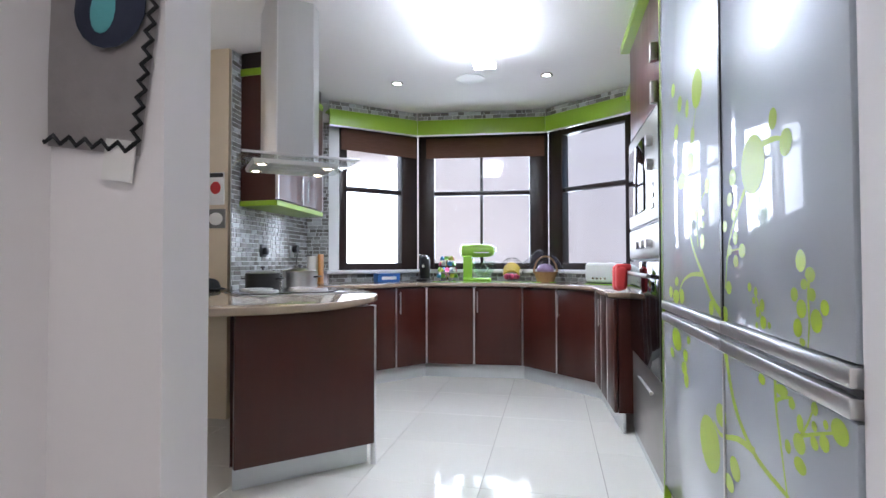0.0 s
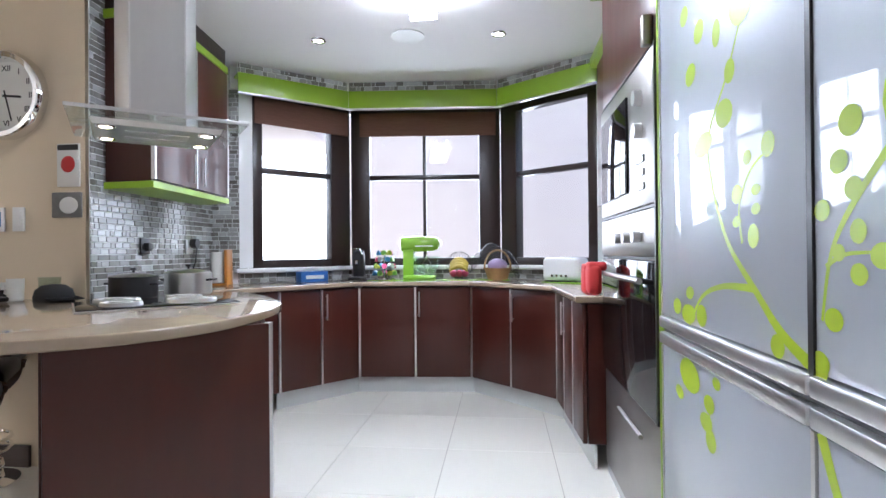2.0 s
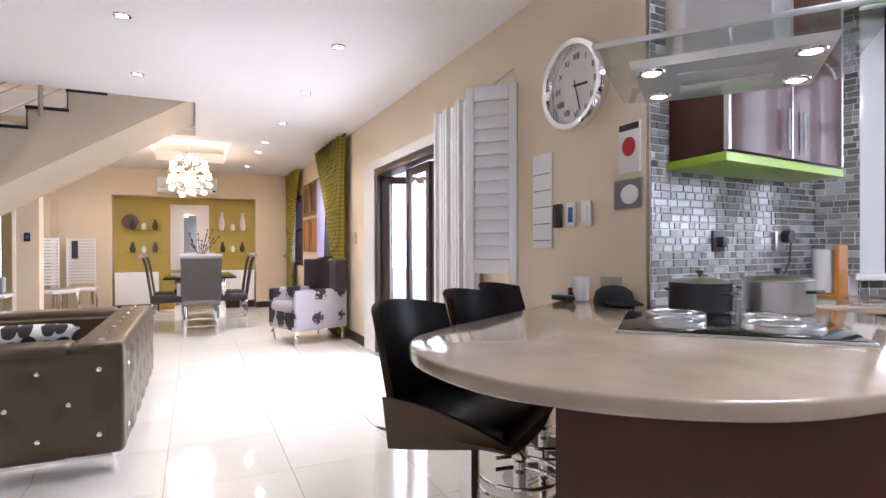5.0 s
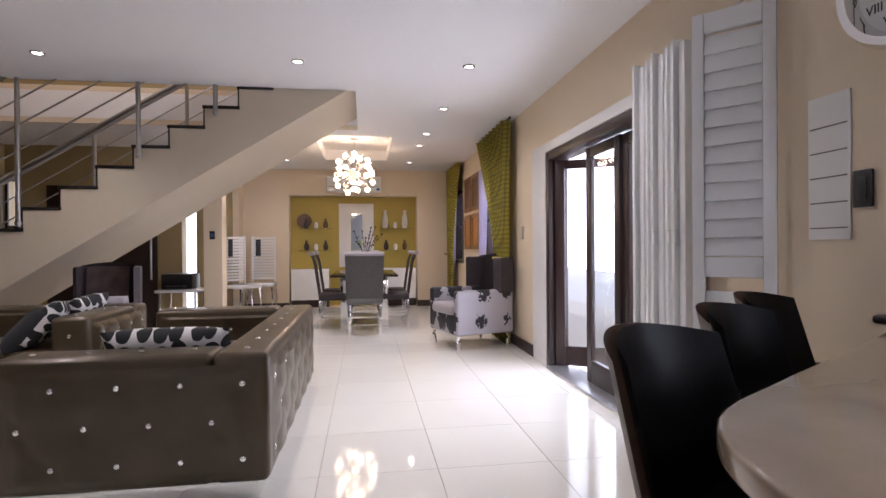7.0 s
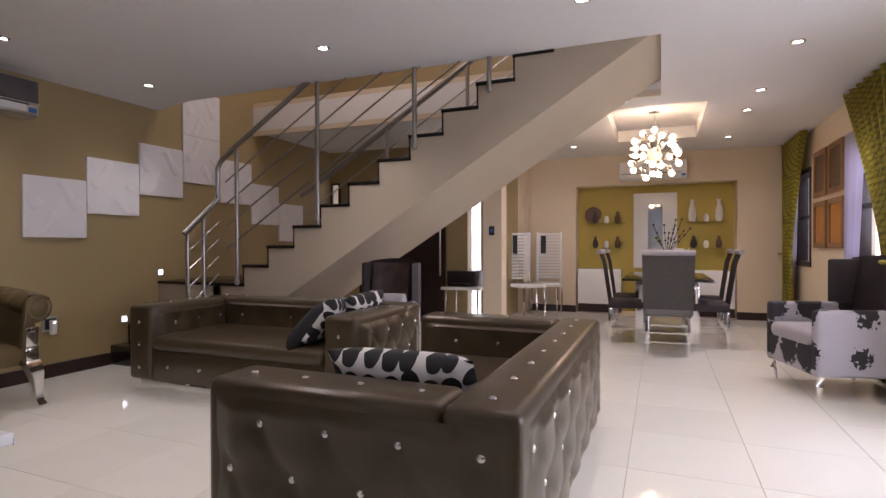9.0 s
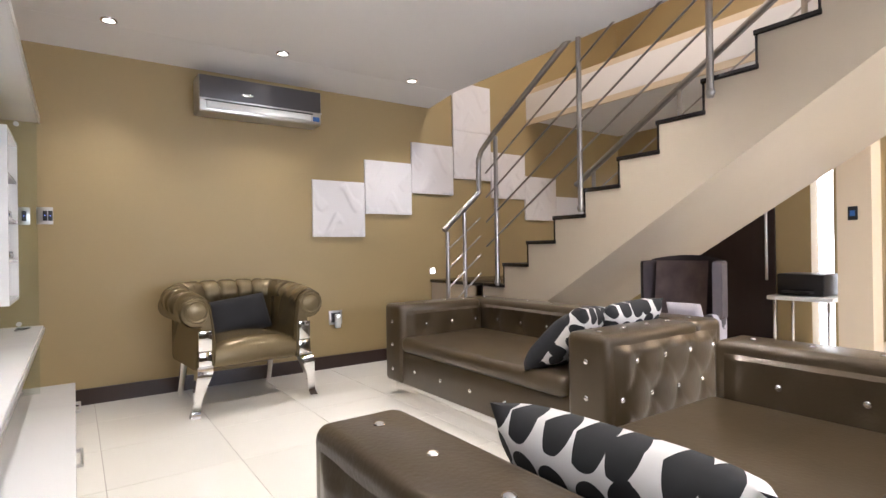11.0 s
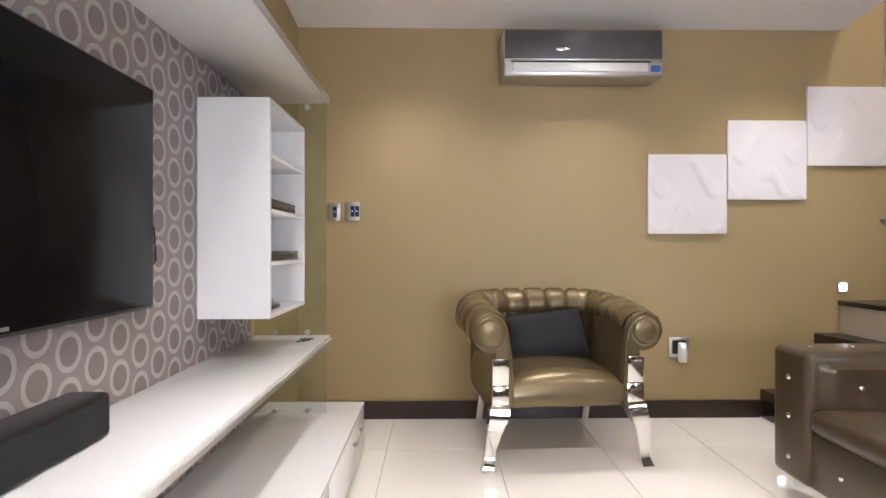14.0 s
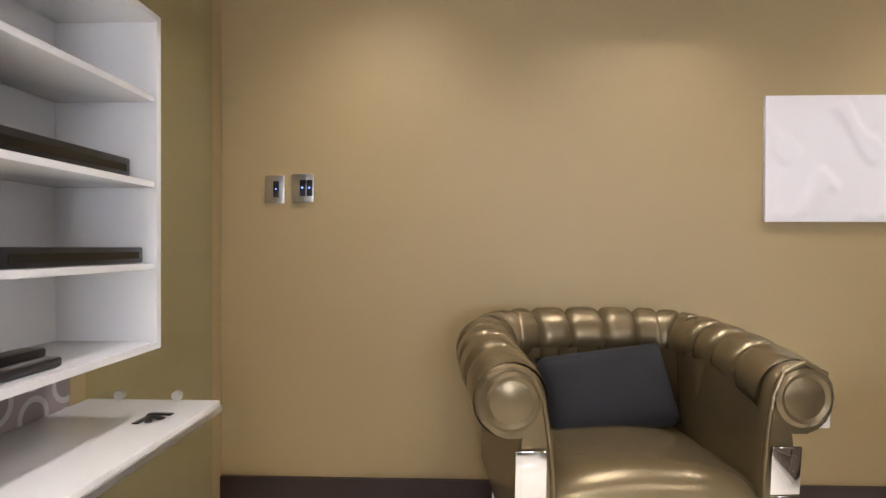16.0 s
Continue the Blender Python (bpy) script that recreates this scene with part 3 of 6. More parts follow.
# mosaic of small glass tiles
rng = random.Random(4)


def mosaic(name, m, w, z0, z1, parent_label):
    """Small tiles with open joints on a strip w wide, as one mesh, and a few hundred single ones low down."""
    base = put(struct(name, B(0, w, 0, 0.004, z0, z1), MGROUT, parent_label), m)
    verts, faces = [], []
    n = max(2, round((z1 - z0) / 0.034))
    st, g = (z1 - z0) / n, 0.0045
    for j in range(n):
        x1 = -rng.random() * 0.06
        while x1 < w - 0.008:
            wd = rng.choice((0.036, 0.066, 0.066, 0.09))
            x, xe = max(0, x1), min(w, x1 + wd)
            x1 += wd
            if xe - x < 0.008:
                continue
            z, d = z0 + j * st, -0.004 - rng.random() * 0.0012
            o = len(verts)
            verts += [(x + g / 2, 0, z + g / 2), (xe - g / 2, 0, z + g / 2), (xe - g / 2, 0, z + st - g / 2), (x + g / 2, 0, z + st - g / 2)]
            e = 0.0015
            verts += [(x + g / 2 + e, d, z + g / 2 + e), (xe - g / 2 - e, d, z + g / 2 + e), (xe - g / 2 - e, d, z + st - g / 2 - e), (x + g / 2 + e, d, z + st - g / 2 - e)]
            faces += [(o + 4, o + 5, o + 6, o + 7)] + [(o + a, o + (a + 1) % 4, o + 4 + (a + 1) % 4, o + 4 + a) for a in range(4)]
    me = bpy.data.meshes.new("mosaic_tiles")
    me.from_pydata(verts, [], faces)
    me.materials.append(MOSAIC)
    o = new("mosaic_tiles", me)
    o.parent = base
    o.matrix_world = m
    tagged(o, "grey and white glass mosaic tiles", kind="stuff")


m, L = seg_frame(*MW)
mosaic("trim_mosaic_wall", m, L, 0.90, H - 0.01, "mosaic tiled wall behind the hob")
m, L = seg_frame(MW[1], (-2.125, 5.132))
mosaic("trim_mosaic_return", m, L, 0.90, H - 0.01, "short mosaic tiled return beside the bay window")
for i, (a, b) in enumerate(zip(BAY, BAY[1:])):
    m, L = seg_frame(a, b)
    mosaic("trim_mosaic_sill_%d" % (i + 1), m @ Matrix.Translation((0, -0.008, 0)), L, 0.90, 0.98, "mosaic tiled upstand below the window")
    m, L = seg_frame(VAL[i], VAL[i + 1])
    mosaic("trim_mosaic_top_%d" % (i + 1), m @ Matrix.Translation((0, 0.02, 0)), L, 2.54, H - 0.005, "mosaic strip above the pelmet")

# peninsula with rounded granite top
isl = thing("kitchen_peninsula", "cherry veneer peninsula with aluminium plinth", "island")
part("end_panel", prism(bmesh.new(), [(-0.985, 3.16), (-1.005, 3.18), (-1.525, 2.685), (-1.505, 2.665)], 0.12, 0.862, 0.003), CHERRY, isl, "cherry veneer end panel")
part("carcass", prism(bmesh.new(), [(-1.03, 3.19), (-1.16, 3.50), (-1.36, 3.82), (-1.62, 4.22), (-2.27, 4.22), (-2.24, 3.735), (-2.10, 3.735), (-1.55, 2.70)], 0.12, 0.862), CHERRY, isl)
part("plinth", prism(bmesh.new(), [(-1.04, 3.20), (-1.17, 3.50), (-1.38, 3.82), (-1.64, 4.20), (-2.19, 4.20), (-2.23, 3.73), (-2.05, 3.73), (-1.55, 2.72)], 0.0, 0.12), KICK, isl)
part("corner_post", R((-1.0, 3.19, 0.0), (-1.0, 3.19, 0.862), 0.016), ALU, isl)
ctrl = [(-2.74, 3.745), (-2.54, 3.42), (-2.32, 3.06), (-2.13, 2.74), (-1.97, 2.51), (-1.75, 2.425), (-1.49, 2.45), (-1.32, 2.54), (-1.18, 2.68), (-1.09, 2.84), (-1.05, 3.02), (-1.045, 3.22), (-1.07, 3.44), (-1.13, 3.62), (-1.30, 3.88), (-1.45, 4.06), (-1.64, 4.26)]


def spline(pts, n=5):
    out = []
    for i in range(len(pts) - 1):
        p = [Vector(pts[max(0, min(len(pts) - 1, i + k))]) for k in (-1, 0, 1, 2)]
        for s in range(n):
            t = s / n
            out.append(tuple(0.5 * (2 * p[1] + (p[2] - p[0]) * t + (2 * p[0] - 5 * p[1] + 4 * p[2] - p[3]) * t * t + (3 * p[1] - p[0] - 3 * p[2] + p[3]) * t ** 3)))
    return out + [tuple(pts[-1])]


solid("peninsula_worktop", prism(bmesh.new(), spline(ctrl) + [(-1.9, 4.30), (-2.275, 4.30), (-2.245, 3.745)], 0.863, 0.903, 0.008), STONE, "rounded polished brown granite breakfast top on the peninsula", "worktop")

# hob
rzm = Matrix.Translation((-1.69, 3.52, 0.903)) @ Matrix.Rotation(radians(42), 4, "Z")
hob = thing("electric_hob", "black glass hob with four raised steel plates", "hob")
hob.matrix_world = rzm
part("glass", B(-0.34, 0.30, -0.26, 0.22, 0, 0.012, 0.004), BLACKG, hob)
part("rim", B(-0.347, 0.307, -0.267, 0.227, 0, 0.008, 0.003), STEEL, hob)
for x, y, r in ((-0.17, -0.12, 0.085), (0.12, -0.10, 0.11), (-0.17, 0.10, 0.10), (0.12, 0.10, 0.085)):
    bm = bmesh.new()
    lathe(bm, [(r, 0.012), (r, 0.02), (r * 0.97, 0.028), (r * 0.8, 0.03), (r * 0.78, 0.026), (r * 0.55, 0.026), (r * 0.53, 0.031), (0.002, 0.031)], (x, y, 0), 32)
    part("hotplate", bm, STEEL, hob, "round steel hot plate")


def pot(x, y, z, r, h, m):
    o = thing("saucepan", "black enamel saucepan with a steel lid" if m is BLACKP else "stainless steel saucepan with a lid", "saucepan", at=(x, y, z))
    part("body", lathe(bmesh.new(), [(r * 0.9, 0), (r, 0.012), (r, h), (r * 1.03, h + 0.004), (r * 0.96, h + 0.004), (r * 0.95, h - 0.02)], n=32), m, o)
    part("lid", lathe(bmesh.new(), [(r * 0.99, h + 0.004), (r * 0.9, h + 0.012), (r * 0.4, h + 0.022), (0.003, h + 0.024)], n=32), STEEL, o)
    part("knob", lathe(bmesh.new(), [(0.006, h + 0.022), (0.006, h + 0.035), (0.016, h + 0.04), (0.014, h + 0.05), (0.002, h + 0.052)], n=12), BLACKP, o)
    for s in (-1, 1):
        part("handle", sweep(bmesh.new(), [(s * r, -0.03, h * 0.7), (s * (r + 0.03), -0.025, h * 0.72), (s * (r + 0.03), 0.025, h * 0.72), (s * r, 0.03, h * 0.7)], 0.006, 8), BLACKP, o)


pot(-2.0, 3.75, 0.904, 0.115, 0.115, BLACKP)
pot(-1.86, 4.02, 0.904, 0.125, 0.125, STEEL)

# extractor hood
hood = thing("extractor_hood", "steel chimney extractor hood with a glass canopy and four lamps", "hood")
hood.matrix_world = Matrix.Translation((-1.553, 3.30, 0)) @ Matrix.Rotation(radians(38), 4, "Z")
part("chimney", prism(bmesh.new(), [(-0.155, 0.16), (-0.155, -0.03), (-0.10, -0.12), (0.10, -0.12), (0.155, -0.03), (0.155, 0.16)], 1.682, H - 0.003, 0.0), STEEL, hood, "faceted brushed steel chimney")
for sx in (-0.102, 0.102):
    part("seam", B(sx - 0.003, sx + 0.003, -0.126, -0.118, 1.682, H - 0.004), ALU, hood)
part("canopy", B(-0.31, 0.32, -0.325, 0.26, 1.670, 1.680, 0.003), CLEAR, hood, "glass canopy plate")
part("canopy_edge", B(-0.31, 0.32, -0.331, -0.326, 1.668, 1.682, 0.002), STEEL, hood)
bm = bmesh.new()
lo = [bm.verts.new((x, y, 1.648)) for x, y in ((-0.23, -0.18), (0.23, -0.18), (0.23, 0.2), (-0.23, 0.2))]
hi = [bm.verts.new((x, y, 1.669)) for x, y in ((-0.24, -0.19), (0.24, -0.19), (0.24, 0.21), (-0.24, 0.21))]
bm.faces.new(list(reversed(lo)))
bm.faces.new(hi)
for i in range(4):
    bm.faces.new((lo[i], lo[(i + 1) % 4], hi[(i + 1) % 4], hi[i]))
part("undertray", bm, STEEL, hood, "sloped steel tray under the glass", smooth=20)
for fy in (-0.09, 0.03):
    part("filter_panel", B(-0.12, 0.12, fy, fy + 0.10, 1.644, 1.6485, 0.001), ALU, hood)
for x in (-0.185, 0.185):
    for y in (-0.128, 0.128):
        part("lamp_ring", lathe(bmesh.new(), [(0.024, 1.6485), (0.026, 1.644), (0.036, 1.644), (0.038, 1.6485)], (x, y, 0), 20), CHROME, hood)
        part("lamp", lathe(bmesh.new(), [(0.025, 1.647), (0.02, 1.644), (0.002, 1.643)], (x, y, 0), 16), HOODL, hood, "lit halogen lamp")

# wall cabinet with lime edges
wc = thing("wall_cabinet", "cherry wall cabinet with lime green edging on the mosaic wall", "cabinet")
pc = [(-2.245, 3.86), (-1.955, 3.835), (-2.055, 4.80), (-2.30, 4.84)]
part("body", prism(bmesh.new(), pc, 1.54, 2.45), CHERRY, wc)


def grow(poly, d):
    c = Vector((-2.25, 4.34))
    return [(max(c.x + (p[0] - c.x) * (1 + d * 1.2), -2.25 - 0.063 * (p[1] - 3.75) + 0.01), c.y + (p[1] - c.y) * (1 + d * 0.5)) for p in poly]


part("bottom_edge", prism(bmesh.new(), grow(pc, 0.06), 1.502, 1.54, 0.004), GREEN, wc, "lime green edge board")
part("top_edge", prism(bmesh.new(), grow(pc, 0.06), 2.45, 2.50, 0.004), GREEN, wc, "lime green edge board")
part("cornice", prism(bmesh.new(), pc, 2.50, H - 0.003), DARKWOOD, wc)
m, L = seg_frame(pc[1], pc[2])
for x0, x1, hx in ((0.012, L * 0.5, L * 0.44), (L * 0.5 + 0.012, L - 0.012, L * 0.58)):
    d = put(part("door", B(x0, x1 - 0.004, -0.02, -0.002, 1.55, 2.44, 0.003), CHERRY, wc), m)
    put(part("edge_strip", B(x1 - 0.003, x1 + 0.010, -0.022, 0.0, 1.55, 2.44), ALU, wc), m)
    put(part("handle", R((hx, -0.035, 1.58), (hx, -0.035, 1.76), 0.006, n=8), ALU, wc), m)
put(part("edge_strip", B(-0.004, 0.011, -0.022, 0.0, 1.55, 2.44), ALU, wc), m)

# tall units on the other side
oven = thing("oven_tower", "cherry tall unit with built-in steel microwave and oven", "oven")
FXK = 0.46
part("carcass", B(FXK + 0.02, 1.14, 2.985, 3.955, 0, 2.45), CHERRY, oven)
part("plinth", B(FXK + 0.01, FXK + 0.02, 2.985, 3.955, 0, 0.055), KICK, oven)
part("warming_drawer", B(FXK, FXK + 0.02, 3.0, 3.94, 0.06, 0.535, 0.003), RAILS, oven, "steel warming drawer")
part("drawer_handle", R((FXK - 0.03, 3.14, 0.46), (FXK - 0.03, 3.5, 0.46), 0.009), RAILS, oven)
part("oven_door", B(FXK - 0.012, FXK + 0.02, 3.0, 3.94, 0.55, 1.10, 0.004), BLACKG, oven, "black glass oven door")
part("oven_handle", R((FXK - 0.05, 3.06, 1.03), (FXK - 0.05, 3.88, 1.03), 0.011), RAILS, oven)
part("control_panel", B(FXK - 0.012, FXK + 0.02, 3.0, 3.94, 1.115, 1.285, 0.004), RAILS, oven, "steel control panel")
for y in (3.2, 3.36, 3.52):
    part("knob", R((FXK - 0.04, y, 1.19), (FXK - 0.012, y, 1.19), 0.022, n=20), ALU, oven)
part("microwave_frame", B(FXK - 0.012, FXK + 0.02, 3.0, 3.94, 1.30, 1.835, 0.006), RAILS, oven, "steel microwave frame")
part("microwave_window", B(FXK - 0.022, FXK - 0.010, 3.36, 3.88, 1.37, 1.76, 0.004), BLACKG, oven)
for z in (1.58, 1.70):
    part("microwave_knob", R((FXK - 0.04, 3.17, z), (FXK - 0.012, 3.17, z), 0.028, n=20), ALU, oven)
part("upper_door", B(FXK, FXK + 0.02, 3.0, 3.94, 1.86, 2.44, 0.004), CHERRY, oven)
for z0, z1 in ((1.85, 1.955), (2.05, 2.14)):
    part("upper_handle", B(FXK - 0.035, FXK - 0.002, 3.04, 3.075, z0, z1, 0.004), RAILS, oven)
for z in (1.36, 1.41, 1.46):
    part("microwave_key", B(FXK - 0.018, FXK - 0.011, 3.12, 3.22, z, z + 0.025, 0.002), ALU, oven)
for z in (1.105, 1.29, 1.838):
    part("shadow_gap", B(FXK - 0.004, FXK + 0.018, 2.99, 3.95, z, z + 0.009), BLACKP, oven)
part("near_side", B(FXK - 0.014, FXK + 0.02, 2.984, 2.999, 0.55, 1.84), BLACKP, oven)
part("top_edge", B(FXK - 0.05, 1.14, 2.97, 4.0, 2.45, 2.5, 0.004), GREEN, oven, "lime green edge board")
part("cornice", B(FXK + 0.02, 1.14, 2.985, 3.95, 2.5, H - 0.003), GREEN, oven)

ru = thing("corner_wall_cabinet", "cherry corner wall cabinet with lime edges", "cabinet")
part("body", B(0.62, 1.14, 4.2, 5.0, 1.45, 2.45), CHERRY, ru)
part("top_edge", B(0.58, 1.14, 4.2, 5.05, 2.45, 2.52, 0.004), GREEN, ru)

fr = thing("tall_cupboard", "silver frosted glass tall cupboards with lime leaf decals", "cupboard")
part("carcass", B(FXK + 0.022, 1.14, 1.405, 2.975, 0.0, 2.5), ALU, fr)
YS = (1.41, 2.115, 2.962)
for a, b in zip(YS, YS[1:]):
    part("upper_door", B(FXK - 0.002, FXK + 0.02, a + 0.008, b - 0.008, 0.93, 2.48, 0.003), FROST, fr, "frosted silver glass door")
    part("lower_door", B(FXK - 0.002, FXK + 0.02, a + 0.008, b - 0.008, 0.10, 0.83, 0.003), FROST, fr, "frosted silver glass door")
    part("grip_rail", B(FXK - 0.014, FXK + 0.02, a + 0.004, b - 0.004, 0.888, 0.926, 0.006), ALU, fr)
    part("grip_rail", B(FXK - 0.014, FXK + 0.02, a + 0.004, b - 0.004, 0.836, 0.874, 0.006), ALU, fr)
    part("edge_or_gap_strip", B(FXK - 0.006, FXK + 0.02, b - 0.008, b + 0.004, 0.1, 0.83), STEEL, fr)
    # the black strip at the middle joint imitates the dark gap between the doors
    part("edge_or_gap_strip", B(FXK - 0.006, FXK + 0.02, b - 0.008, b + 0.008, 0.888, 2.48), BLACKP if b < 2.5 else STEEL, fr)
    part("grip_gap", B(FXK + 0.004, FXK + 0.02, a, b, 0.874, 0.888), BLACKP, fr)
part("end_profile", B(FXK - 0.008, FXK + 0.02, 2.962, 2.977, 0.0, 2.5), GREEN, fr)


def decal(name, bm):
    return part(name, bm, DECAL, fr)


def disc(bm, y, z, ry, rz, tilt=0.0, x=FXK - 0.0045):
    n = 18
    vs = [bm.verts.new((x, y + ry * math.cos(t) * math.cos(tilt) - rz * math.sin(t) * math.sin(tilt), z + ry * math.cos(t) * math.sin(tilt) + rz * math.sin(t) * math.cos(tilt))) for t in (2 * math.pi * i / n for i in range(n))]
    bm.faces.new(vs)


def stem(bm, pts, w):
    x = FXK - 0.0024 - 0.01 * w
    pts = spline(pts, 6)
    vs = []
    for i, p in enumerate(pts):
        q = Vector(pts[min(i + 1, len(pts) - 1)]) - Vector(pts[max(i - 1, 0)])
        nrm = Vector((-q.y, q.x)).normalized() * w * (1 - 0.6 * i / len(pts)) * 0.8
        vs.append((bm.verts.new((x, p[0] + nrm.x, p[1] + nrm.y)), bm.verts.new((x, p[0] - nrm.x, p[1] - nrm.y))))
    for a, b in zip(vs, vs[1:]):
        bm.faces.new((a[0], a[1], b[1], b[0]))


STEMS_UPPER = [
    (0.017, [(2.077, 0.925), (2.208, 0.976), (2.318, 1.054), (2.447, 1.154), (2.533, 1.286)]),
    (0.008, [(2.533, 1.286), (2.56, 1.42), (2.448, 1.541), (2.37, 1.648)]),
    (0.011, [(2.318, 1.057), (2.481, 1.051), (2.613, 1.014), (2.705, 0.928)]),
    (0.007, [(2.375, 1.152), (2.388, 1.237), (2.333, 1.306), (2.259, 1.336)]),
    (0.011, [(1.823, 1.38), (1.759, 1.38), (1.712, 1.375), (1.675, 1.362)]),
    (0.01, [(1.912, 1.294), (2.007, 1.207), (2.062, 1.13), (2.087, 1.021)]),
    (0.006, [(2.076, 1.11), (2.029, 1.13), (1.959, 1.134)]),
    (0.007, [(1.577, 1.065), (1.58, 1.023), (1.578, 0.982), (1.585, 0.93)]),
    (0.005, [(1.865, 1.025), (1.838, 0.995), (1.815, 0.954)]),
]
STEMS_LOWER = [
    (0.017, [(2.095, 0.834), (2.018, 0.699), (1.876, 0.618), (1.683, 0.594)]),
    (0.013, [(1.875, 0.625), (1.999, 0.616), (2.149, 0.58), (2.222, 0.601)]),
    (0.01, [(1.746, 0.848), (1.743, 0.773), (1.717, 0.681), (1.691, 0.593)]),
    (0.007, [(1.743, 0.786), (1.703, 0.803), (1.656, 0.814)]),
    (0.006, [(1.651, 0.715), (1.592, 0.78), (1.558, 0.831)]),
    (0.006, [(1.637, 0.741), (1.553, 0.772), (1.471, 0.8)]),
    (0.006, [(2.557, 0.765), (2.574, 0.687), (2.557, 0.626)]),
]
LEAVES_FAR = [(2.368, 1.698, 0.066, 0.067), (2.725, 1.804, 0.032, 0.028), (2.615, 1.716, 0.035, 0.031), (2.503, 1.666, 0.024, 0.034), (2.679, 1.622, 0.038, 0.03), (2.43, 1.549, 0.028, 0.028), (2.463, 1.46, 0.048, 0.034), (2.594, 1.411, 0.062, 0.031), (2.259, 1.347, 0.027, 0.026), (2.347, 1.336, 0.02, 0.016), (2.398, 1.262, 0.027, 0.022), (2.31, 1.263, 0.02, 0.012), (2.311, 1.223, 0.02, 0.012), (2.323, 1.167, 0.025, 0.026), (2.4, 1.201, 0.022, 0.013), (2.808, 0.971, 0.034, 0.024), (2.7, 1.019, 0.031, 0.018), (2.713, 0.927, 0.054, 0.028), (2.615, 0.965, 0.035, 0.029), (2.23, 0.951, 0.026, 0.023)]
LEAVES_NEAR = [(1.864, 1.343, 0.079, 0.074), (1.67, 1.357, 0.031, 0.03), (1.735, 1.425, 0.023, 0.025), (2.012, 1.333, 0.028, 0.024), (2.04, 1.275, 0.023, 0.019), (2.006, 1.23, 0.021, 0.018), (2.084, 1.202, 0.021, 0.018), (1.996, 1.165, 0.019, 0.019), (2.042, 1.133, 0.016, 0.014), (1.995, 1.101, 0.02, 0.017), (1.945, 1.129, 0.026, 0.019), (2.056, 1.026, 0.024, 0.019), (2.093, 0.939, 0.025, 0.02)]
LEAVES_MID = [(1.895, 1.035, 0.013, 0.012), (1.853, 1.026, 0.011, 0.012), (1.866, 1.003, 0.011, 0.009), (1.814, 0.995, 0.014, 0.016), (1.843, 0.977, 0.011, 0.014), (1.808, 0.955, 0.018, 0.016), (1.849, 0.943, 0.009, 0.008), (1.773, 0.952, 0.01, 0.008)]
LEAVES_CLUSTER = [(1.61, 1.102, 0.023, 0.023), (1.571, 1.075, 0.021, 0.015), (1.597, 1.055, 0.015, 0.011), (1.641, 1.032, 0.017, 0.015), (1.565, 1.036, 0.016, 0.013), (1.61, 1.005, 0.022, 0.019), (1.516, 1.015, 0.016, 0.015), (1.549, 0.987, 0.023, 0.023), (1.628, 0.964, 0.02, 0.019), (1.608, 0.933, 0.013, 0.008)]
LEAVES_LOW_FAR = [(2.712, 0.785, 0.078, 0.045), (2.795, 0.718, 0.034, 0.02), (2.523, 0.808, 0.025, 0.016), (2.571, 0.744, 0.034, 0.024), (2.593, 0.692, 0.041, 0.024), (2.562, 0.653, 0.033, 0.029)]
LEAVES_LOW = [(2.268, 0.515, 0.111, 0.087), (2.146, 0.64, 0.05, 0.034), (2.026, 0.526, 0.042, 0.032), (2.076, 0.467, 0.04, 0.024), (1.823, 0.826, 0.021, 0.013), (1.711, 0.818, 0.033, 0.013), (1.661, 0.801, 0.016, 0.012), (1.562, 0.821, 0.014, 0.013), (1.624, 0.771, 0.015, 0.018), (1.63, 0.728, 0.028, 0.021), (1.564, 0.783, 0.011, 0.01), (1.52, 0.799, 0.01, 0.009), (1.565, 0.75, 0.016, 0.013), (1.471, 0.801, 0.03, 0.023), (1.526, 0.763, 0.019, 0.016), (1.627, 0.684, 0.028, 0.017), (1.684, 0.704, 0.015, 0.015)]
for w, pts in STEMS_UPPER + STEMS_LOWER:
    bm = bmesh.new()
    stem(bm, pts, w)
    decal("stem", bm)
dr = random.Random(8)
for i, (y, z, ry, rz) in enumerate(LEAVES_FAR + LEAVES_NEAR + LEAVES_MID + LEAVES_CLUSTER + LEAVES_LOW_FAR + LEAVES_LOW):
    z = max(z, 0.93 + rz) if z > 0.88 else min(z, 0.83 - rz)
    bm = bmesh.new()
    disc(bm, y, z, ry, rz, dr.uniform(-0.12, 0.12), FXK - 0.0027 - 0.00001 * (i % 40))
    decal("leaf", bm)

# worktop things
mx = thing("stand_mixer", "lime green stand mixer with a glass bowl on the worktop", "mixer", at=(-0.80, 5.70, 0.9), rz=0)
part("foot", B(-0.11, 0.17, -0.09, 0.09, 0, 0.04, 0.018, 3), LIME, mx)
part("column", prism(bmesh.new(), [(-0.11, -0.055), (-0.02, -0.055), (-0.02, 0.055), (-0.11, 0.055)], 0.03, 0.26, 0.012), LIME, mx)
bm = bmesh.new()
lathe(bm, [(0.02, -0.17), (0.062, -0.15), (0.07, 0.0), (0.062, 0.13), (0.045, 0.17), (0.02, 0.18)], n=20, m=Matrix.Translation((0.02, 0, 0.31)) @ Matrix.Rotation(radians(90), 4, "Y"))
part("head", bm, LIME, mx)
part("hub", R((0.19, 0, 0.315), (0.215, 0, 0.315), 0.022, n=16), CHROME, mx)
part("band", R((0.0, -0.071, 0.29), (0.15, -0.066, 0.29), 0.006, n=8), CHROME, mx)
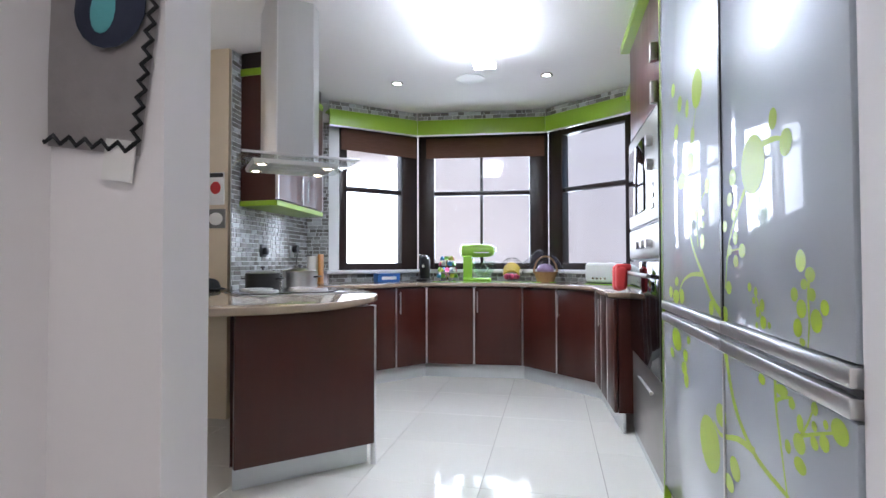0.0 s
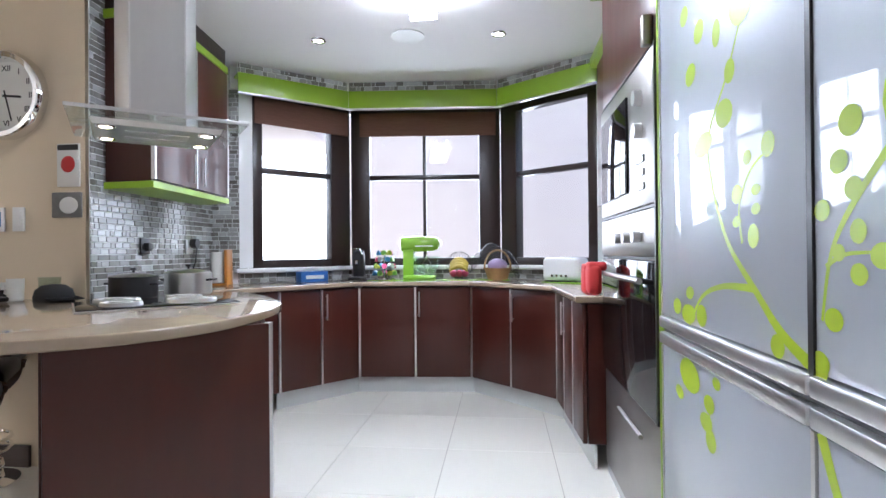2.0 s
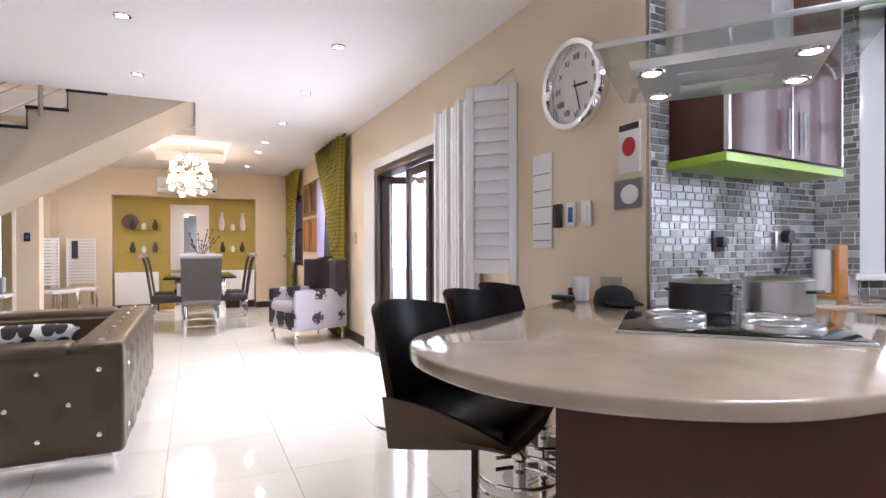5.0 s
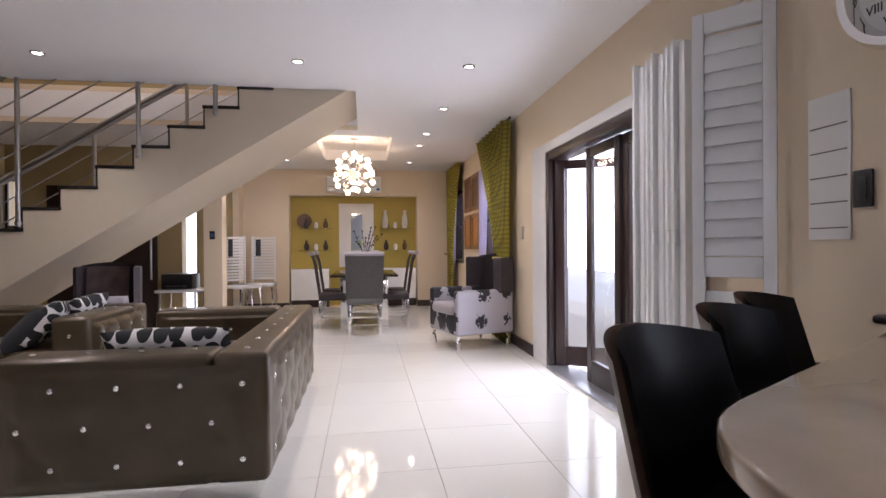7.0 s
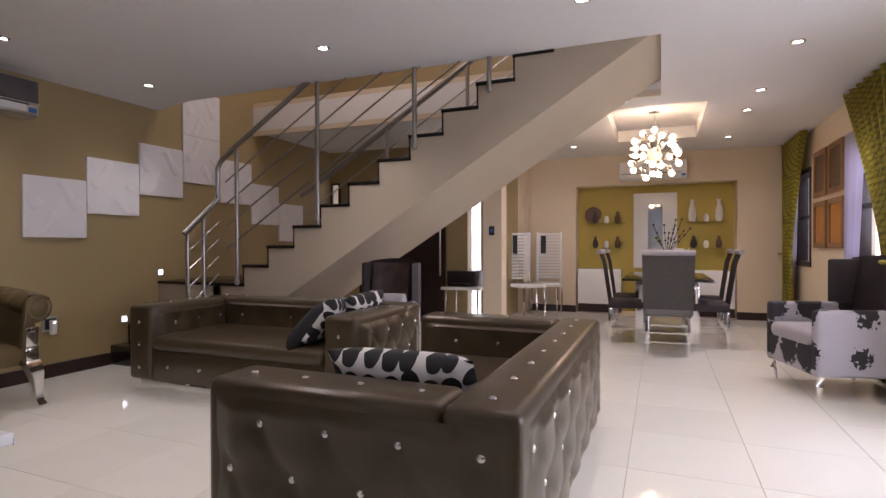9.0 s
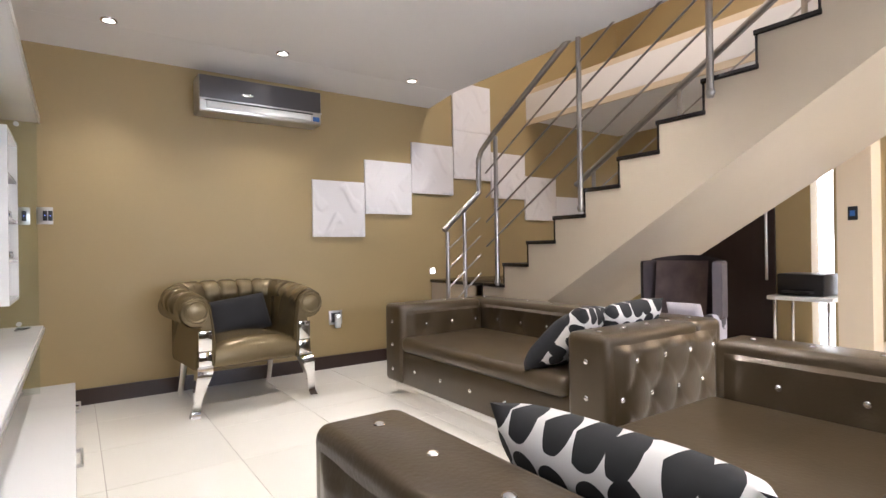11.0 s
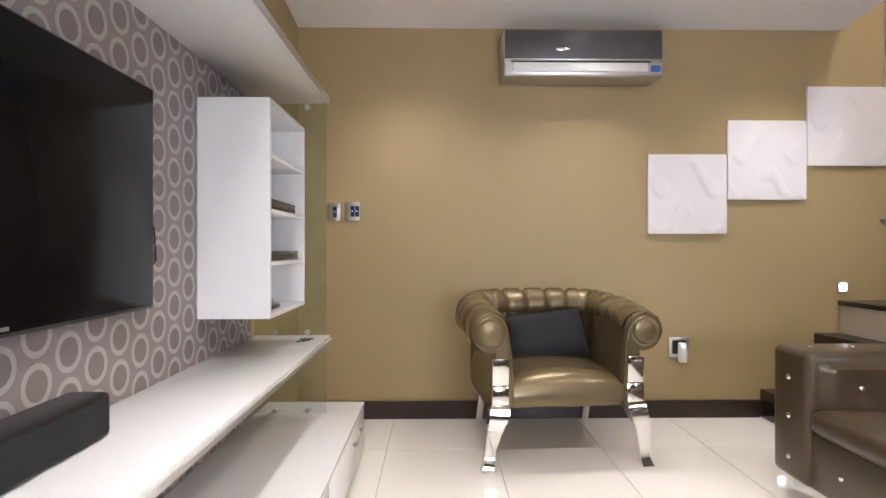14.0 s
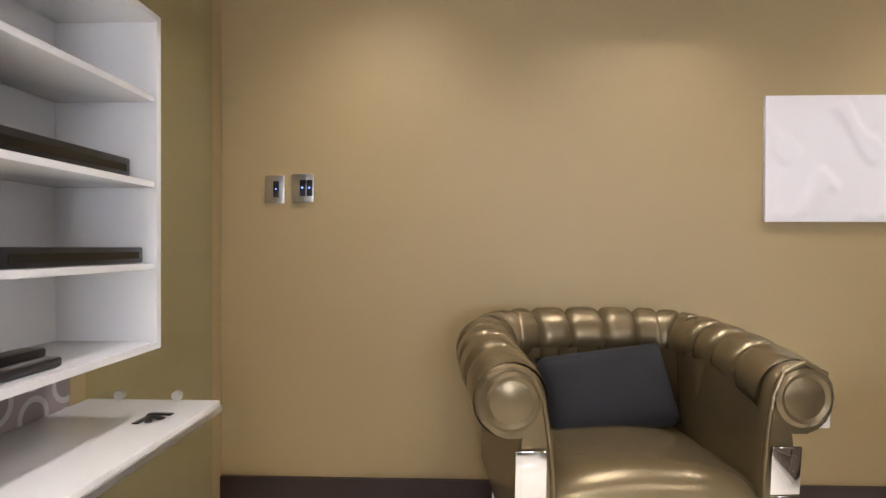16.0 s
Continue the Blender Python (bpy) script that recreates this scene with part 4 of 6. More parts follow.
part("bowl", lathe(bmesh.new(), [(0.05, 0.04), (0.085, 0.07), (0.105, 0.13), (0.108, 0.20), (0.104, 0.20), (0.10, 0.13), (0.08, 0.075), (0.045, 0.046)], (0.09, 0, 0), 28), CLEAR, mx, "clear glass bowl")
part("beater", sweep(bmesh.new(), [(0.09, 0, 0.26), (0.09, 0, 0.19), (0.05, 0, 0.13), (0.09, 0, 0.07), (0.13, 0, 0.13), (0.09, 0, 0.19)], 0.006, 8), CHROME, mx)

cf = thing("coffee_machine", "small black capsule coffee machine on the worktop", "coffee machine", at=(-1.33, 5.72, 0.9))
part("base", B(-0.055, 0.055, -0.13, 0.1, 0, 0.025, 0.008), BLACKP, cf)
part("body", lathe(bmesh.new(), [(0.05, 0.02), (0.056, 0.1), (0.056, 0.2), (0.045, 0.25), (0.02, 0.262)], (0, 0.03, 0), 20), BLACKP, cf)
part("lever", sweep(bmesh.new(), [(-0.04, -0.02, 0.22), (-0.03, -0.06, 0.27), (0.03, -0.06, 0.27), (0.04, -0.02, 0.22)], 0.007, 8), CHROME, cf)
part("spout", R((0, -0.05, 0.14), (0, -0.05, 0.17), 0.018), CHROME, cf)

cr = thing("capsule_rack", "wire rack of colourful coffee capsules", "rack", at=(-1.08, 5.68, 0.9))
part("rack_frame", R((0, 0, 0), (0, 0, 0.24), 0.01, n=8), CHROME, cr)
part("rack_base", lathe(bmesh.new(), [(0.09, 0), (0.09, 0.012), (0.01, 0.016)], n=20), CHROME, cr)
CAPS = [mat("capsule_foil_%s" % n, c, 0.3, 0.5, vary=0.1) for n, c in (("green", (0.2, 0.45, 0.08)), ("pink", (0.6, 0.08, 0.2)), ("blue", (0.08, 0.3, 0.55)), ("lime", (0.45, 0.5, 0.05)), ("silver", (0.6, 0.6, 0.6)))]
for k, z in enumerate((0.05, 0.11, 0.17, 0.225)):
    for j in range(7):
        t = j / 7 * 2 * math.pi + k * 0.4
        rr = 0.10 - k * 0.012
        part("capsule", R((rr * 0.62 * math.cos(t), rr * 0.62 * math.sin(t), z), (rr * 1.05 * math.cos(t), rr * 1.05 * math.sin(t), z + 0.01), 0.014, 0.024, 10), CAPS[(j * 3 + k) % 5], cr)

tb = thing("carton", "blue and white cartons lying on the worktop", "carton", at=(-1.62, 5.42, 0.9), rz=46)
part("box", B(-0.14, 0.10, -0.05, 0.05, 0, 0.085, 0.003), BLUE, tb)
part("label_bar", B(-0.10, 0.06, -0.0525, -0.0505, 0.025, 0.055), PAPER, tb, "pale printed bar")
fb = thing("fruit_basket", "black wire fruit basket holding bananas", "fruit basket", at=(-0.43, 5.68, 0.9))
bm = bmesh.new()
for k in range(10):
    t = k / 10 * math.pi
    sweep(bm, [(0.115 * math.cos(a) * math.cos(t), 0.115 * math.cos(a) * math.sin(t), 0.125 + 0.115 * math.sin(a)) for a in (-1.4 + i * 0.28 for i in range(0, 11))], 0.0022, 5)
part("wire_cage", bm, BLACKP, fb)
for k in range(4):
    part("banana", sweep(bmesh.new(), [(-0.08 + 0.16 * i / 6, -0.05 + 0.025 * k, 0.07 + 0.02 * k + 0.045 * (1 - (i / 3 - 1) ** 2)) for i in range(7)], [0.006, 0.014, 0.018, 0.019, 0.018, 0.014, 0.006], 8), BANANA, fb)
for k in range(3):
    part("apple", ball(bmesh.new(), (-0.05 + 0.05 * k, 0.03, 0.05), 0.032), CAPS[1], fb)
gb = thing("gift_basket", "wicker basket with lilac foil under white net", "basket", at=(-0.10, 5.60, 0.9))
part("basket", lathe(bmesh.new(), [(0.08, 0), (0.10, 0.06), (0.115, 0.10), (0.11, 0.10), (0.09, 0.05), (0.07, 0.01)], n=24), WICKER, gb)
part("handle", sweep(bmesh.new(), [(0.11 * math.cos(t), 0, 0.09 + 0.16 * math.sin(t)) for t in (math.pi * i / 12 for i in range(13))], 0.008, 8), WICKER, gb)
part("foil", ball(bmesh.new(), (0, 0, 0.12), 0.085, 0.08, 0.06, 14), LILAC, gb)
bm = grid_sheet(bmesh.new(), lambda u, v: Vector(((u - 0.55) * 0.40, -0.1 + 0.2 * v, 0.30 - 0.6 * (u - 0.45) ** 2 - 0.5 * (v - 0.5) ** 2 + 0.012 * math.sin(14 * u + 5 * v))), 16, 10)
part("net", bm, NETM, gb, "white net veil").visible_shadow = False
to = thing("toaster", "white four slice toaster on the worktop", "toaster", at=(0.42, 5.28, 0.9), rz=-38)
part("body", B(-0.16, 0.16, -0.085, 0.085, 0.01, 0.19, 0.035, 4), WHITEL, to)
for k in (-0.035, 0.035):
    part("slot", B(-0.12, 0.12, k - 0.012, k + 0.012, 0.186, 0.1915), BLACKP, to)
for k in (-0.06, -0.02, 0.02, 0.06):
    part("knob", R((k, -0.086, 0.05), (k, -0.096, 0.05), 0.01, n=12), CHROME, to)
part("foot", B(-0.14, 0.14, -0.07, 0.07, 0, 0.012), BLACKP, to)
gl = solid("table_mat", B(-1.2, 0.0, 5.53, 5.75, 0.9, 0.904, 0.001), LIME, "lime green cloth mat under the appliances", "mat")
g2 = solid("table_mat", B(-0.2, 0.2, -0.1, 0.1, 0, 0.004, 0.001), LIME, "lime green cloth mat under the toaster", "mat")
g2.matrix_world = pose(0.46, 5.22, 0.9, 0, 0, -38)
ov = thing("oven_gloves", "red oven gloves hanging over the oven handle", "oven gloves")
for y0, dz in ((3.66, 0.0), (3.80, -0.012)):
    gv = part("glove", B(FXK - 0.125, FXK - 0.062, y0, y0 + 0.125, 0.93 + dz, 1.075 + dz, 0.026, 4), RED, ov, "quilted red oven glove")
    part("cuff", B(FXK - 0.122, FXK - 0.040, y0 + 0.008, y0 + 0.117, 1.045 + dz, 1.085 + dz, 0.012, 3), RED, gv)
pr = thing("kitchen_roll_holder", "white kitchen roll on an orange wooden holder", "kitchen roll", at=(-2.19, 4.93, 0.9), rz=10)
part("roll", lathe(bmesh.new(), [(0.05, 0.02), (0.055, 0.025), (0.055, 0.245), (0.05, 0.25), (0.015, 0.25)], n=24), WHITEC, pr)
part("holder", B(0.06, 0.085, -0.06, 0.06, 0, 0.27, 0.005), ORANGEW, pr)
part("holder_base", B(-0.07, 0.085, -0.07, 0.07, 0, 0.018, 0.004), ORANGEW, pr)
cap = thing("baseball_cap", "dark navy baseball cap on the worktop", "cap", at=(-2.36, 3.64, 0.903), rz=75)
part("crown", lathe(bmesh.new(), [(0.088, 0), (0.09, 0.025), (0.08, 0.06), (0.05, 0.082), (0.003, 0.088)], n=20), BLACKC, cap)
part("peak", grid_sheet(bmesh.new(), lambda u, v: Vector((0.085 * math.sin((u - 0.5) * 2.2) * (1 + 0.1 * v), -0.05 - 0.13 * v * math.cos((u - 0.5) * 2.2), 0.012 + 0.012 * (1 - v))), 10, 5, 0.004), BLACKC, cap)
mg = thing("mug", "white mug on the worktop", "mug", at=(-2.58, 3.64, 0.903))
part("cup", lathe(bmesh.new(), [(0.03, 0), (0.036, 0.005), (0.04, 0.115), (0.036, 0.115), (0.032, 0.01)], n=20), WHITEP, mg)
part("handle", sweep(bmesh.new(), [(-0.037, 0, 0.09), (-0.06, 0, 0.085), (-0.062, 0, 0.04), (-0.036, 0, 0.03)], 0.006, 8), WHITEP, mg)
j = thing("glass_jar", "empty clear glass jar on the worktop", "jar", at=(-2.44, 3.70, 0.903))
part("jar", lathe(bmesh.new(), [(0.045, 0), (0.048, 0.01), (0.048, 0.1), (0.052, 0.12), (0.049, 0.12), (0.045, 0.01)], n=20), CLEAR, j)
bt = thing("pill_bottle", "small white bottle with a dark label", "bottle", at=(-2.665, 3.66, 0.903))
part("bottle", lathe(bmesh.new(), [(0.024, 0), (0.026, 0.01), (0.026, 0.07), (0.02, 0.08), (0.02, 0.095), (0.002, 0.095)], n=16), WHITEP, bt)
part("label", lathe(bmesh.new(), [(0.0265, 0.02), (0.0268, 0.022), (0.0268, 0.055), (0.0265, 0.057)], n=16), BLACKP, bt)
tc = solid("dark_case", B(-2.68, -2.56, 3.53, 3.59, 0.903, 0.93, 0.01), BLACKP, "small black case on the worktop", "case")

# wall things by the peninsula
ck = thing("wall_clock", "round wall clock with polished metal rim and roman numerals", "clock")
cm = pose(-2.70, WY - 0.004, 1.995, 90)
ck.matrix_world = cm
part("rim", lathe(bmesh.new(), [(0.2, 0), (0.235, 0.02), (0.24, 0.06), (0.225, 0.085), (0.2, 0.08), (0.19, 0.05), (0.185, 0.03)], n=48), CHROME, ck, "polished metal rim")
part("dial", lathe(bmesh.new(), [(0.186, 0.03), (0.186, 0.034), (0.002, 0.034)], n=48), PAPER, ck)
for i, s in enumerate(("XII", "I", "II", "III", "IIII", "V", "VI", "VII", "VIII", "IX", "X", "XI")):
    t = radians(90 - 30 * i)
    cu = bpy.data.curves.new("numeral", "FONT")
    cu.body, cu.size, cu.extrude, cu.align_x, cu.align_y = s, 0.045, 0.0008, "CENTER", "CENTER"
    tmp = new("numeral", cu)
    me = bpy.data.meshes.new_from_object(tmp.evaluated_get(bpy.context.evaluated_depsgraph_get()))
    bpy.data.objects.remove(tmp)
    me.materials.append(BLACKP)
    o = new("numeral", me)
    o.parent = ck
    o.matrix_local = Matrix.Translation((0.148 * math.cos(t), 0.148 * math.sin(t), 0.036))
part("hour_pointer", B(-0.006, 0.006, -0.02, 0.09, 0.038, 0.040), BLACKP, ck).matrix_local = pose(0, 0, 0, 0, 0, -95)
part("minute_pointer", B(-0.004, 0.004, -0.03, 0.14, 0.041, 0.043), BLACKP, ck).matrix_local = pose(0, 0, 0, 0, 0, 195)
ap = thing("apple_card", "framed white card with a red apple on the wall", "picture")
part("card", B(-2.43, -2.30, WY - 0.012, WY - 0.002, 1.505, 1.735, 0.001), PAPER, ap)
part("apple", ball(bmesh.new(), (-2.365, WY - 0.013, 1.625), 0.042, 0.004, 0.045, 16), RED, ap, "red apple print")
part("header_bar", B(-2.425, -2.305, WY - 0.014, WY - 0.0125, 1.70, 1.73), BLACKP, ap)
pk = thing("small_plaque", "small grey framed plaque with an oval", "picture")
part("plate", B(-2.46, -2.29, WY - 0.014, WY - 0.002, 1.34, 1.475, 0.002), GREYC, pk)
part("oval", ball(bmesh.new(), (-2.36, WY - 0.015, 1.405), 0.055, 0.004, 0.045, 20), PAPER, pk)
ca = thing("wall_calendar", "white paper calendar on the wall", "calendar")
part("sheet", B(-3.13, -2.95, WY - 0.008, WY - 0.002, 1.16, 1.70, 0.001), PAPER, ca)
for k in range(5):
    part("printed_bar", B(-3.12, -2.96, WY - 0.010, WY - 0.0085, 1.20 + 0.095 * k, 1.205 + 0.095 * k), GREYC, ca)
for k, (x, m) in enumerate(((-2.90, BLACKP), (-2.78, BLUE), (-2.66, WHITEP))):
    s = thing("wall_switch", "dark wall control panel" if k < 2 else "white light switch on the cream wall", "switch")
    part("plate", B(x - 0.035, x + 0.035, WY - 0.014, WY - 0.002, 1.27, 1.40, 0.003), WHITEP if k else BLACKP, s)
    part("key", B(x - 0.018, x + 0.018, WY - 0.018, WY - 0.013, 1.295, 1.375, 0.002), m, s)
m, L = seg_frame(*MW)
for k, x in enumerate((0.46, 0.98)):
    s = thing("wall_socket", "black double socket on the mosaic wall" if k == 0 else "black plug in a socket on the mosaic wall", "socket")
    put(part("plate", B(x - 0.045, x + 0.045, -0.018, -0.006, 1.14, 1.24, 0.003), BLACKP if k == 0 else STEEL, s), m)
    if k:
        put(part("plug", R((x + 0.03, -0.06, 1.215), (x + 0.03, -0.017, 1.215), 0.034), BLACKP, s), m)
        put(part("lead", sweep(bmesh.new(), [(x + 0.03, -0.055, 1.19), (x + 0.02, -0.05, 1.08), (x - 0.05, -0.04, 0.96), (x - 0.1, -0.05, 0.91)], 0.005, 6), BLACKP, s), m)
    else:
        put(part("plug", B(x - 0.02, x + 0.02, -0.05, -0.017, 1.16, 1.21, 0.006), BLACKP, s), m)

# fabric hanging by the entry
fa = thing("fabric_hanging", "grey cloth wall hanging with black zigzag edging", "wall hanging")
fm = pose(-0.765, 1.136, 1.56, 0, -8, 180) @ Matrix.Diagonal((1.25, 1, 1.1, 1))
part("cloth", grid_sheet(bmesh.new(), lambda u, v: Vector(((u - 0.5) * 0.21, 0.002 + 0.002 * math.sin(9 * u + 7 * v), (v - 0.5) * 0.5)), 12, 20, 0.003), mat("grey_felt", (0.55, 0.51, 0.50), 0.9, vary=0.25, scale=25, bump=0.2, bscale=150), fa)
bm = bmesh.new()
zz = [(-0.10, 0.24), (-0.10, -0.24), (0.10, -0.24), (0.10, 0.24)]
for (xa, za), (xb, zb) in zip(zz, zz[1:]):
    n = int(math.hypot(xb - xa, zb - za) / 0.012)
    dx, dz = (xb - xa) / n, (zb - za) / n
    nx, nz = (-dz / math.hypot(dx, dz), dx / math.hypot(dx, dz))
    sweep(bm, [(xa + dx * i + nx * 0.006 * (-1) ** i, 0.009, za + dz * i + nz * 0.006 * (-1) ** i) for i in range(n + 1)], 0.0035, 5)
part("zigzag_edging", bm, BLACKC, fa)
part("patch", ball(bmesh.new(), (-0.035, 0.008, -0.04), 0.055, 0.004, 0.06, 18), mat("navy_cloth", (0.02, 0.025, 0.05), 0.9, bump=0.2), fa)
part("patch", ball(bmesh.new(), (-0.028, 0.011, -0.045), 0.02, 0.004, 0.035, 16), mat("teal_cloth", (0.12, 0.40, 0.42), 0.9, bump=0.2), fa)
part("tag", B(-0.10, -0.055, 0.004, 0.007, -0.29, -0.23), PAPER, fa, "white paper tag")
fa.matrix_world = fm

# bar stools
def stool(x, y, rz):
    o = thing("bar_stool", "black leather bar stool with walnut shell and chrome pedestal", "bar stool", "stools at the peninsula", (x, y, 0), rz)
    part("base", lathe(bmesh.new(), [(0.20, 0), (0.205, 0.008), (0.16, 0.018), (0.03, 0.035), (0.028, 0.05)], n=36), CHROME, o)
    part("post", R((0, 0, 0.03), (0, 0, 0.56), 0.026, n=18), CHROME, o)
    part("sleeve", R((0, 0, 0.28), (0, 0, 0.56), 0.034, n=18), CHROME, o)
    for h in (0.17, 0.22):
        part("footrest", sweep(bmesh.new(), [(0.0 + 0.17 * math.cos(t), 0.17 * math.sin(t), h) for t in (radians(-150 + i * 25) for i in range(13))], 0.009, 8), CHROME, o)
    part("lever", sweep(bmesh.new(), [(0.02, 0.02, 0.55), (0.10, 0.12, 0.52), (0.13, 0.16, 0.44)], 0.005, 6), BLACKP, o)
    part("shell", grid_sheet(bmesh.new(), lambda u, v: Vector(((u - 0.5) * 0.42, (v - 0.5) * 0.46, 0.565 + 0.05 * abs(2 * v - 1) ** 4)), 10, 16, 0.014), STOOLW, o, "bent walnut shell")
    part("seat", B(-0.19, 0.21, -0.20, 0.20, 0.585, 0.665, 0.03, 3), BLACKL, o, "black leather seat")
    for sd in (-1, 1):
        def wing(u, v, k=0.0):
            z0, z1 = 0.555 + 0.05 * u, 0.72 - 0.10 * u * u
            return Vector((-0.16 + 0.38 * u, sd * (0.222 + k + 0.03 * v - 0.05 * u * u), z0 + (z1 - z0) * v))
        w = part("side_wing", grid_sheet(bmesh.new(), lambda u, v: wing(u, v, 0.012), 10, 6, 0.012), STOOLW, o, "bent walnut side wing")
        part("side_pad", grid_sheet(bmesh.new(), lambda u, v: wing(u * 0.97, 0.03 + 0.94 * v, -0.006), 10, 6, 0.016), BLACKL, w)

    def back(u, v, k=0.0):
        a = (u - 0.5) * 2
        return Vector((-0.215 - k - 0.09 * v + 0.10 * a * a, a * (0.235 - 0.02 * v), 0.61 + 0.37 * v - 0.03 * a * a * v))
    part("backrest", grid_sheet(bmesh.new(), back, 14, 8, 0.04), BLACKL, o, "padded black leather back")
    part("back_shell", grid_sheet(bmesh.new(), lambda u, v: back(u, v, 0.026), 14, 8, 0.012), STOOLW, o, "bent walnut back shell")
    return o


stool(-2.06, 2.74, 36)
stool(-2.40, 3.16, 36)
stool(-2.70, 3.50, 36)

# ---- living room ----


def buttons(parent, pts, axis):
    for p in pts:
        r = Vector((0.014, 0.014, 0.014))
        r[axis] = 0.007
        part("crystal_button", ball(bmesh.new(), p, *r, 8), CHROME, parent)


def tufted(bm, x0, x1, y0, y1, z0, z1, nu, nv, face, depth=0.016):
    """Padded face with shallow dimples on a staggered grid, set on one side of a box."""
    pts = []
    ny, nz = nu * 12, nv * 12
    a0, a1 = (y0, y1) if face[0] == "x" else (x0, x1)
    base = {"x+": x1, "x-": x0, "y+": y1, "y-": y0}[face]
    sg = 1 if face[1] == "+" else -1
    for r in range(nv):
        for c in range(nu):
            pts.append(((c + 0.5 + (0.25 if r % 2 else -0.25)) / nu, (r + 0.5) / nv))

    def f(u, v):
        e = min(u, 1 - u, v, 1 - v)
        d = 0.028 * min(1, e * 12)
        for pu, pv in pts:
            q = ((u - pu) * nu * 1.6) ** 2 + ((v - pv) * nv * 1.6) ** 2
            d -= depth * math.exp(-q * 3)
        for k in (u * nu - v * nv / 2, u * nu + v * nv / 2 - 0.5):
            d -= 0.006 * min(1, e * 12) * math.exp(-((k - round(k)) / 0.09) ** 2)
        d = max(d, 0.004) if e > 0.02 else d
        a, z = a0 + (a1 - a0) * u, z0 + (z1 - z0) * v
        return Vector((base + sg * d, a, z)) if face[0] == "x" else Vector((a, base + sg * d, z))
    grid_sheet(bm, f, ny, nz)
    out = []
    for pu, pv in pts:
        p = f(pu, pv)
        out.append(tuple(p))
    return out


def sofa(label, W, D, at, rz):
    """Faces local +y; back along y=0, arms at both ends, W wide, D deep."""
    o = thing("tufted_sofa", label, "sofa", "bronze leather sofas", at, rz)
    hgt, th = 0.68, 0.24
    part("base", B(0.02, W - 0.02, 0.02, D - 0.02, 0.10, 0.36, 0.02), LEATHER, o)
    part("plinth", B(0.06, W - 0.06, 0.06, D - 0.06, 0.0, 0.10, 0.004), CHROME, o, "chrome plinth")
    bk = part("backrest", B(0, W, 0, th, 0.10, hgt, 0.035, 4), LEATHER, o)
    bm = bmesh.new()
    p = tufted(bm, 0.05, W - 0.05, 0, th, 0.13, hgt - 0.05, int(W / 0.32), 3, "y-")
    part("back_padding", bm, LEATHER, bk)
    buttons(bk, p, 1)
    bm = bmesh.new()
    p = tufted(bm, th, W - th, 0, th, 0.42, hgt - 0.04, int(W / 0.32), 1, "y+")
    part("inner_padding", bm, LEATHER, bk)
    buttons(bk, p, 1)
    buttons(bk, [(W * (i + 0.5) / 8, th / 2, hgt + 0.001) for i in range(8)], 2)
    for s in (0, 1):
        x0 = 0 if s == 0 else W - th
        a = part("arm", B(x0, x0 + th, th, D, 0.10, hgt, 0.035, 4), LEATHER, o)
        for face, n in (("x+" if s else "x-", 4), ("x-" if s else "x+", 3)):
            bm = bmesh.new()
            p = tufted(bm, x0, x0 + th, (0.05 if (face == "x+") == bool(s) else th), D - 0.05, 0.13 if n == 4 else 0.42, hgt - 0.05, n, 3 if n == 4 else 1, face)
            part("arm_padding", bm, LEATHER, a)
            buttons(a, p, 0)
        buttons(a, [(x0 + th / 2, th + (D - th) * (i + 0.5) / 4, hgt + 0.001) for i in range(4)], 2)
        buttons(a, [(x0 + th / 2, D + 0.001, z) for z in (0.2, 0.38, 0.55)], 1)
    part("seat_cushion", B(th + 0.005, W - th - 0.005, th - 0.01, D + 0.01, 0.34, 0.45, 0.045, 4), LEATHER, o, "worn bronze leather seat")
    buttons(o, [(th + (W - 2 * th) * (i + 0.5) / 5, D - 0.018, 0.22) for i in range(5)], 1)
    return o


sofa("bronze leather sofa with crystal buttons, its back to the walkway", 2.02, 1.13, (-3.73, 1.60, 0), 180)
sofa("bronze leather sofa with crystal buttons in front of the stairs", 2.06, 1.0, (-6.22, 0.15, 0), -90)

SPOTS = bpy.data.materials.new("black_spots_on_white_cloth")
SPOTS.use_nodes = True
nt = SPOTS.node_tree
tcn, vor, gt, mixn, mpn = (nt.nodes.new("ShaderNode" + k) for k in ("TexCoord", "TexVoronoi", "Math", "Mix", "Mapping"))
vor.inputs["Scale"].default_value, vor.inputs["Randomness"].default_value = 13, 0.4
vor.voronoi_dimensions = "2D"
gt.operation = "LESS_THAN"
gt.inputs[1].default_value = 0.47
mixn.data_type = "RGBA"
mixn.inputs[6].default_value, mixn.inputs[7].default_value = (0.62, 0.60, 0.58, 1), (0.010, 0.010, 0.011, 1)
link(nt, tcn.outputs["Object"], vor.inputs["Vector"])
link(nt, vor.outputs["Distance"], gt.inputs[0])
link(nt, gt.outputs[0], mixn.inputs[0])
link(nt, mixn.outputs[2], nt.nodes["Principled BSDF"].inputs["Base Color"])
nt.nodes["Principled BSDF"].inputs["Roughness"].default_value = 0.8


def pillow(m, w, d, h, at, rx, ry, rz, label):
    o = solid("cushion", cushion_bm(w, d, h), m, label, "cushion", smooth=80)
    o.matrix_world = pose(*at, rx, ry, rz)
    return o


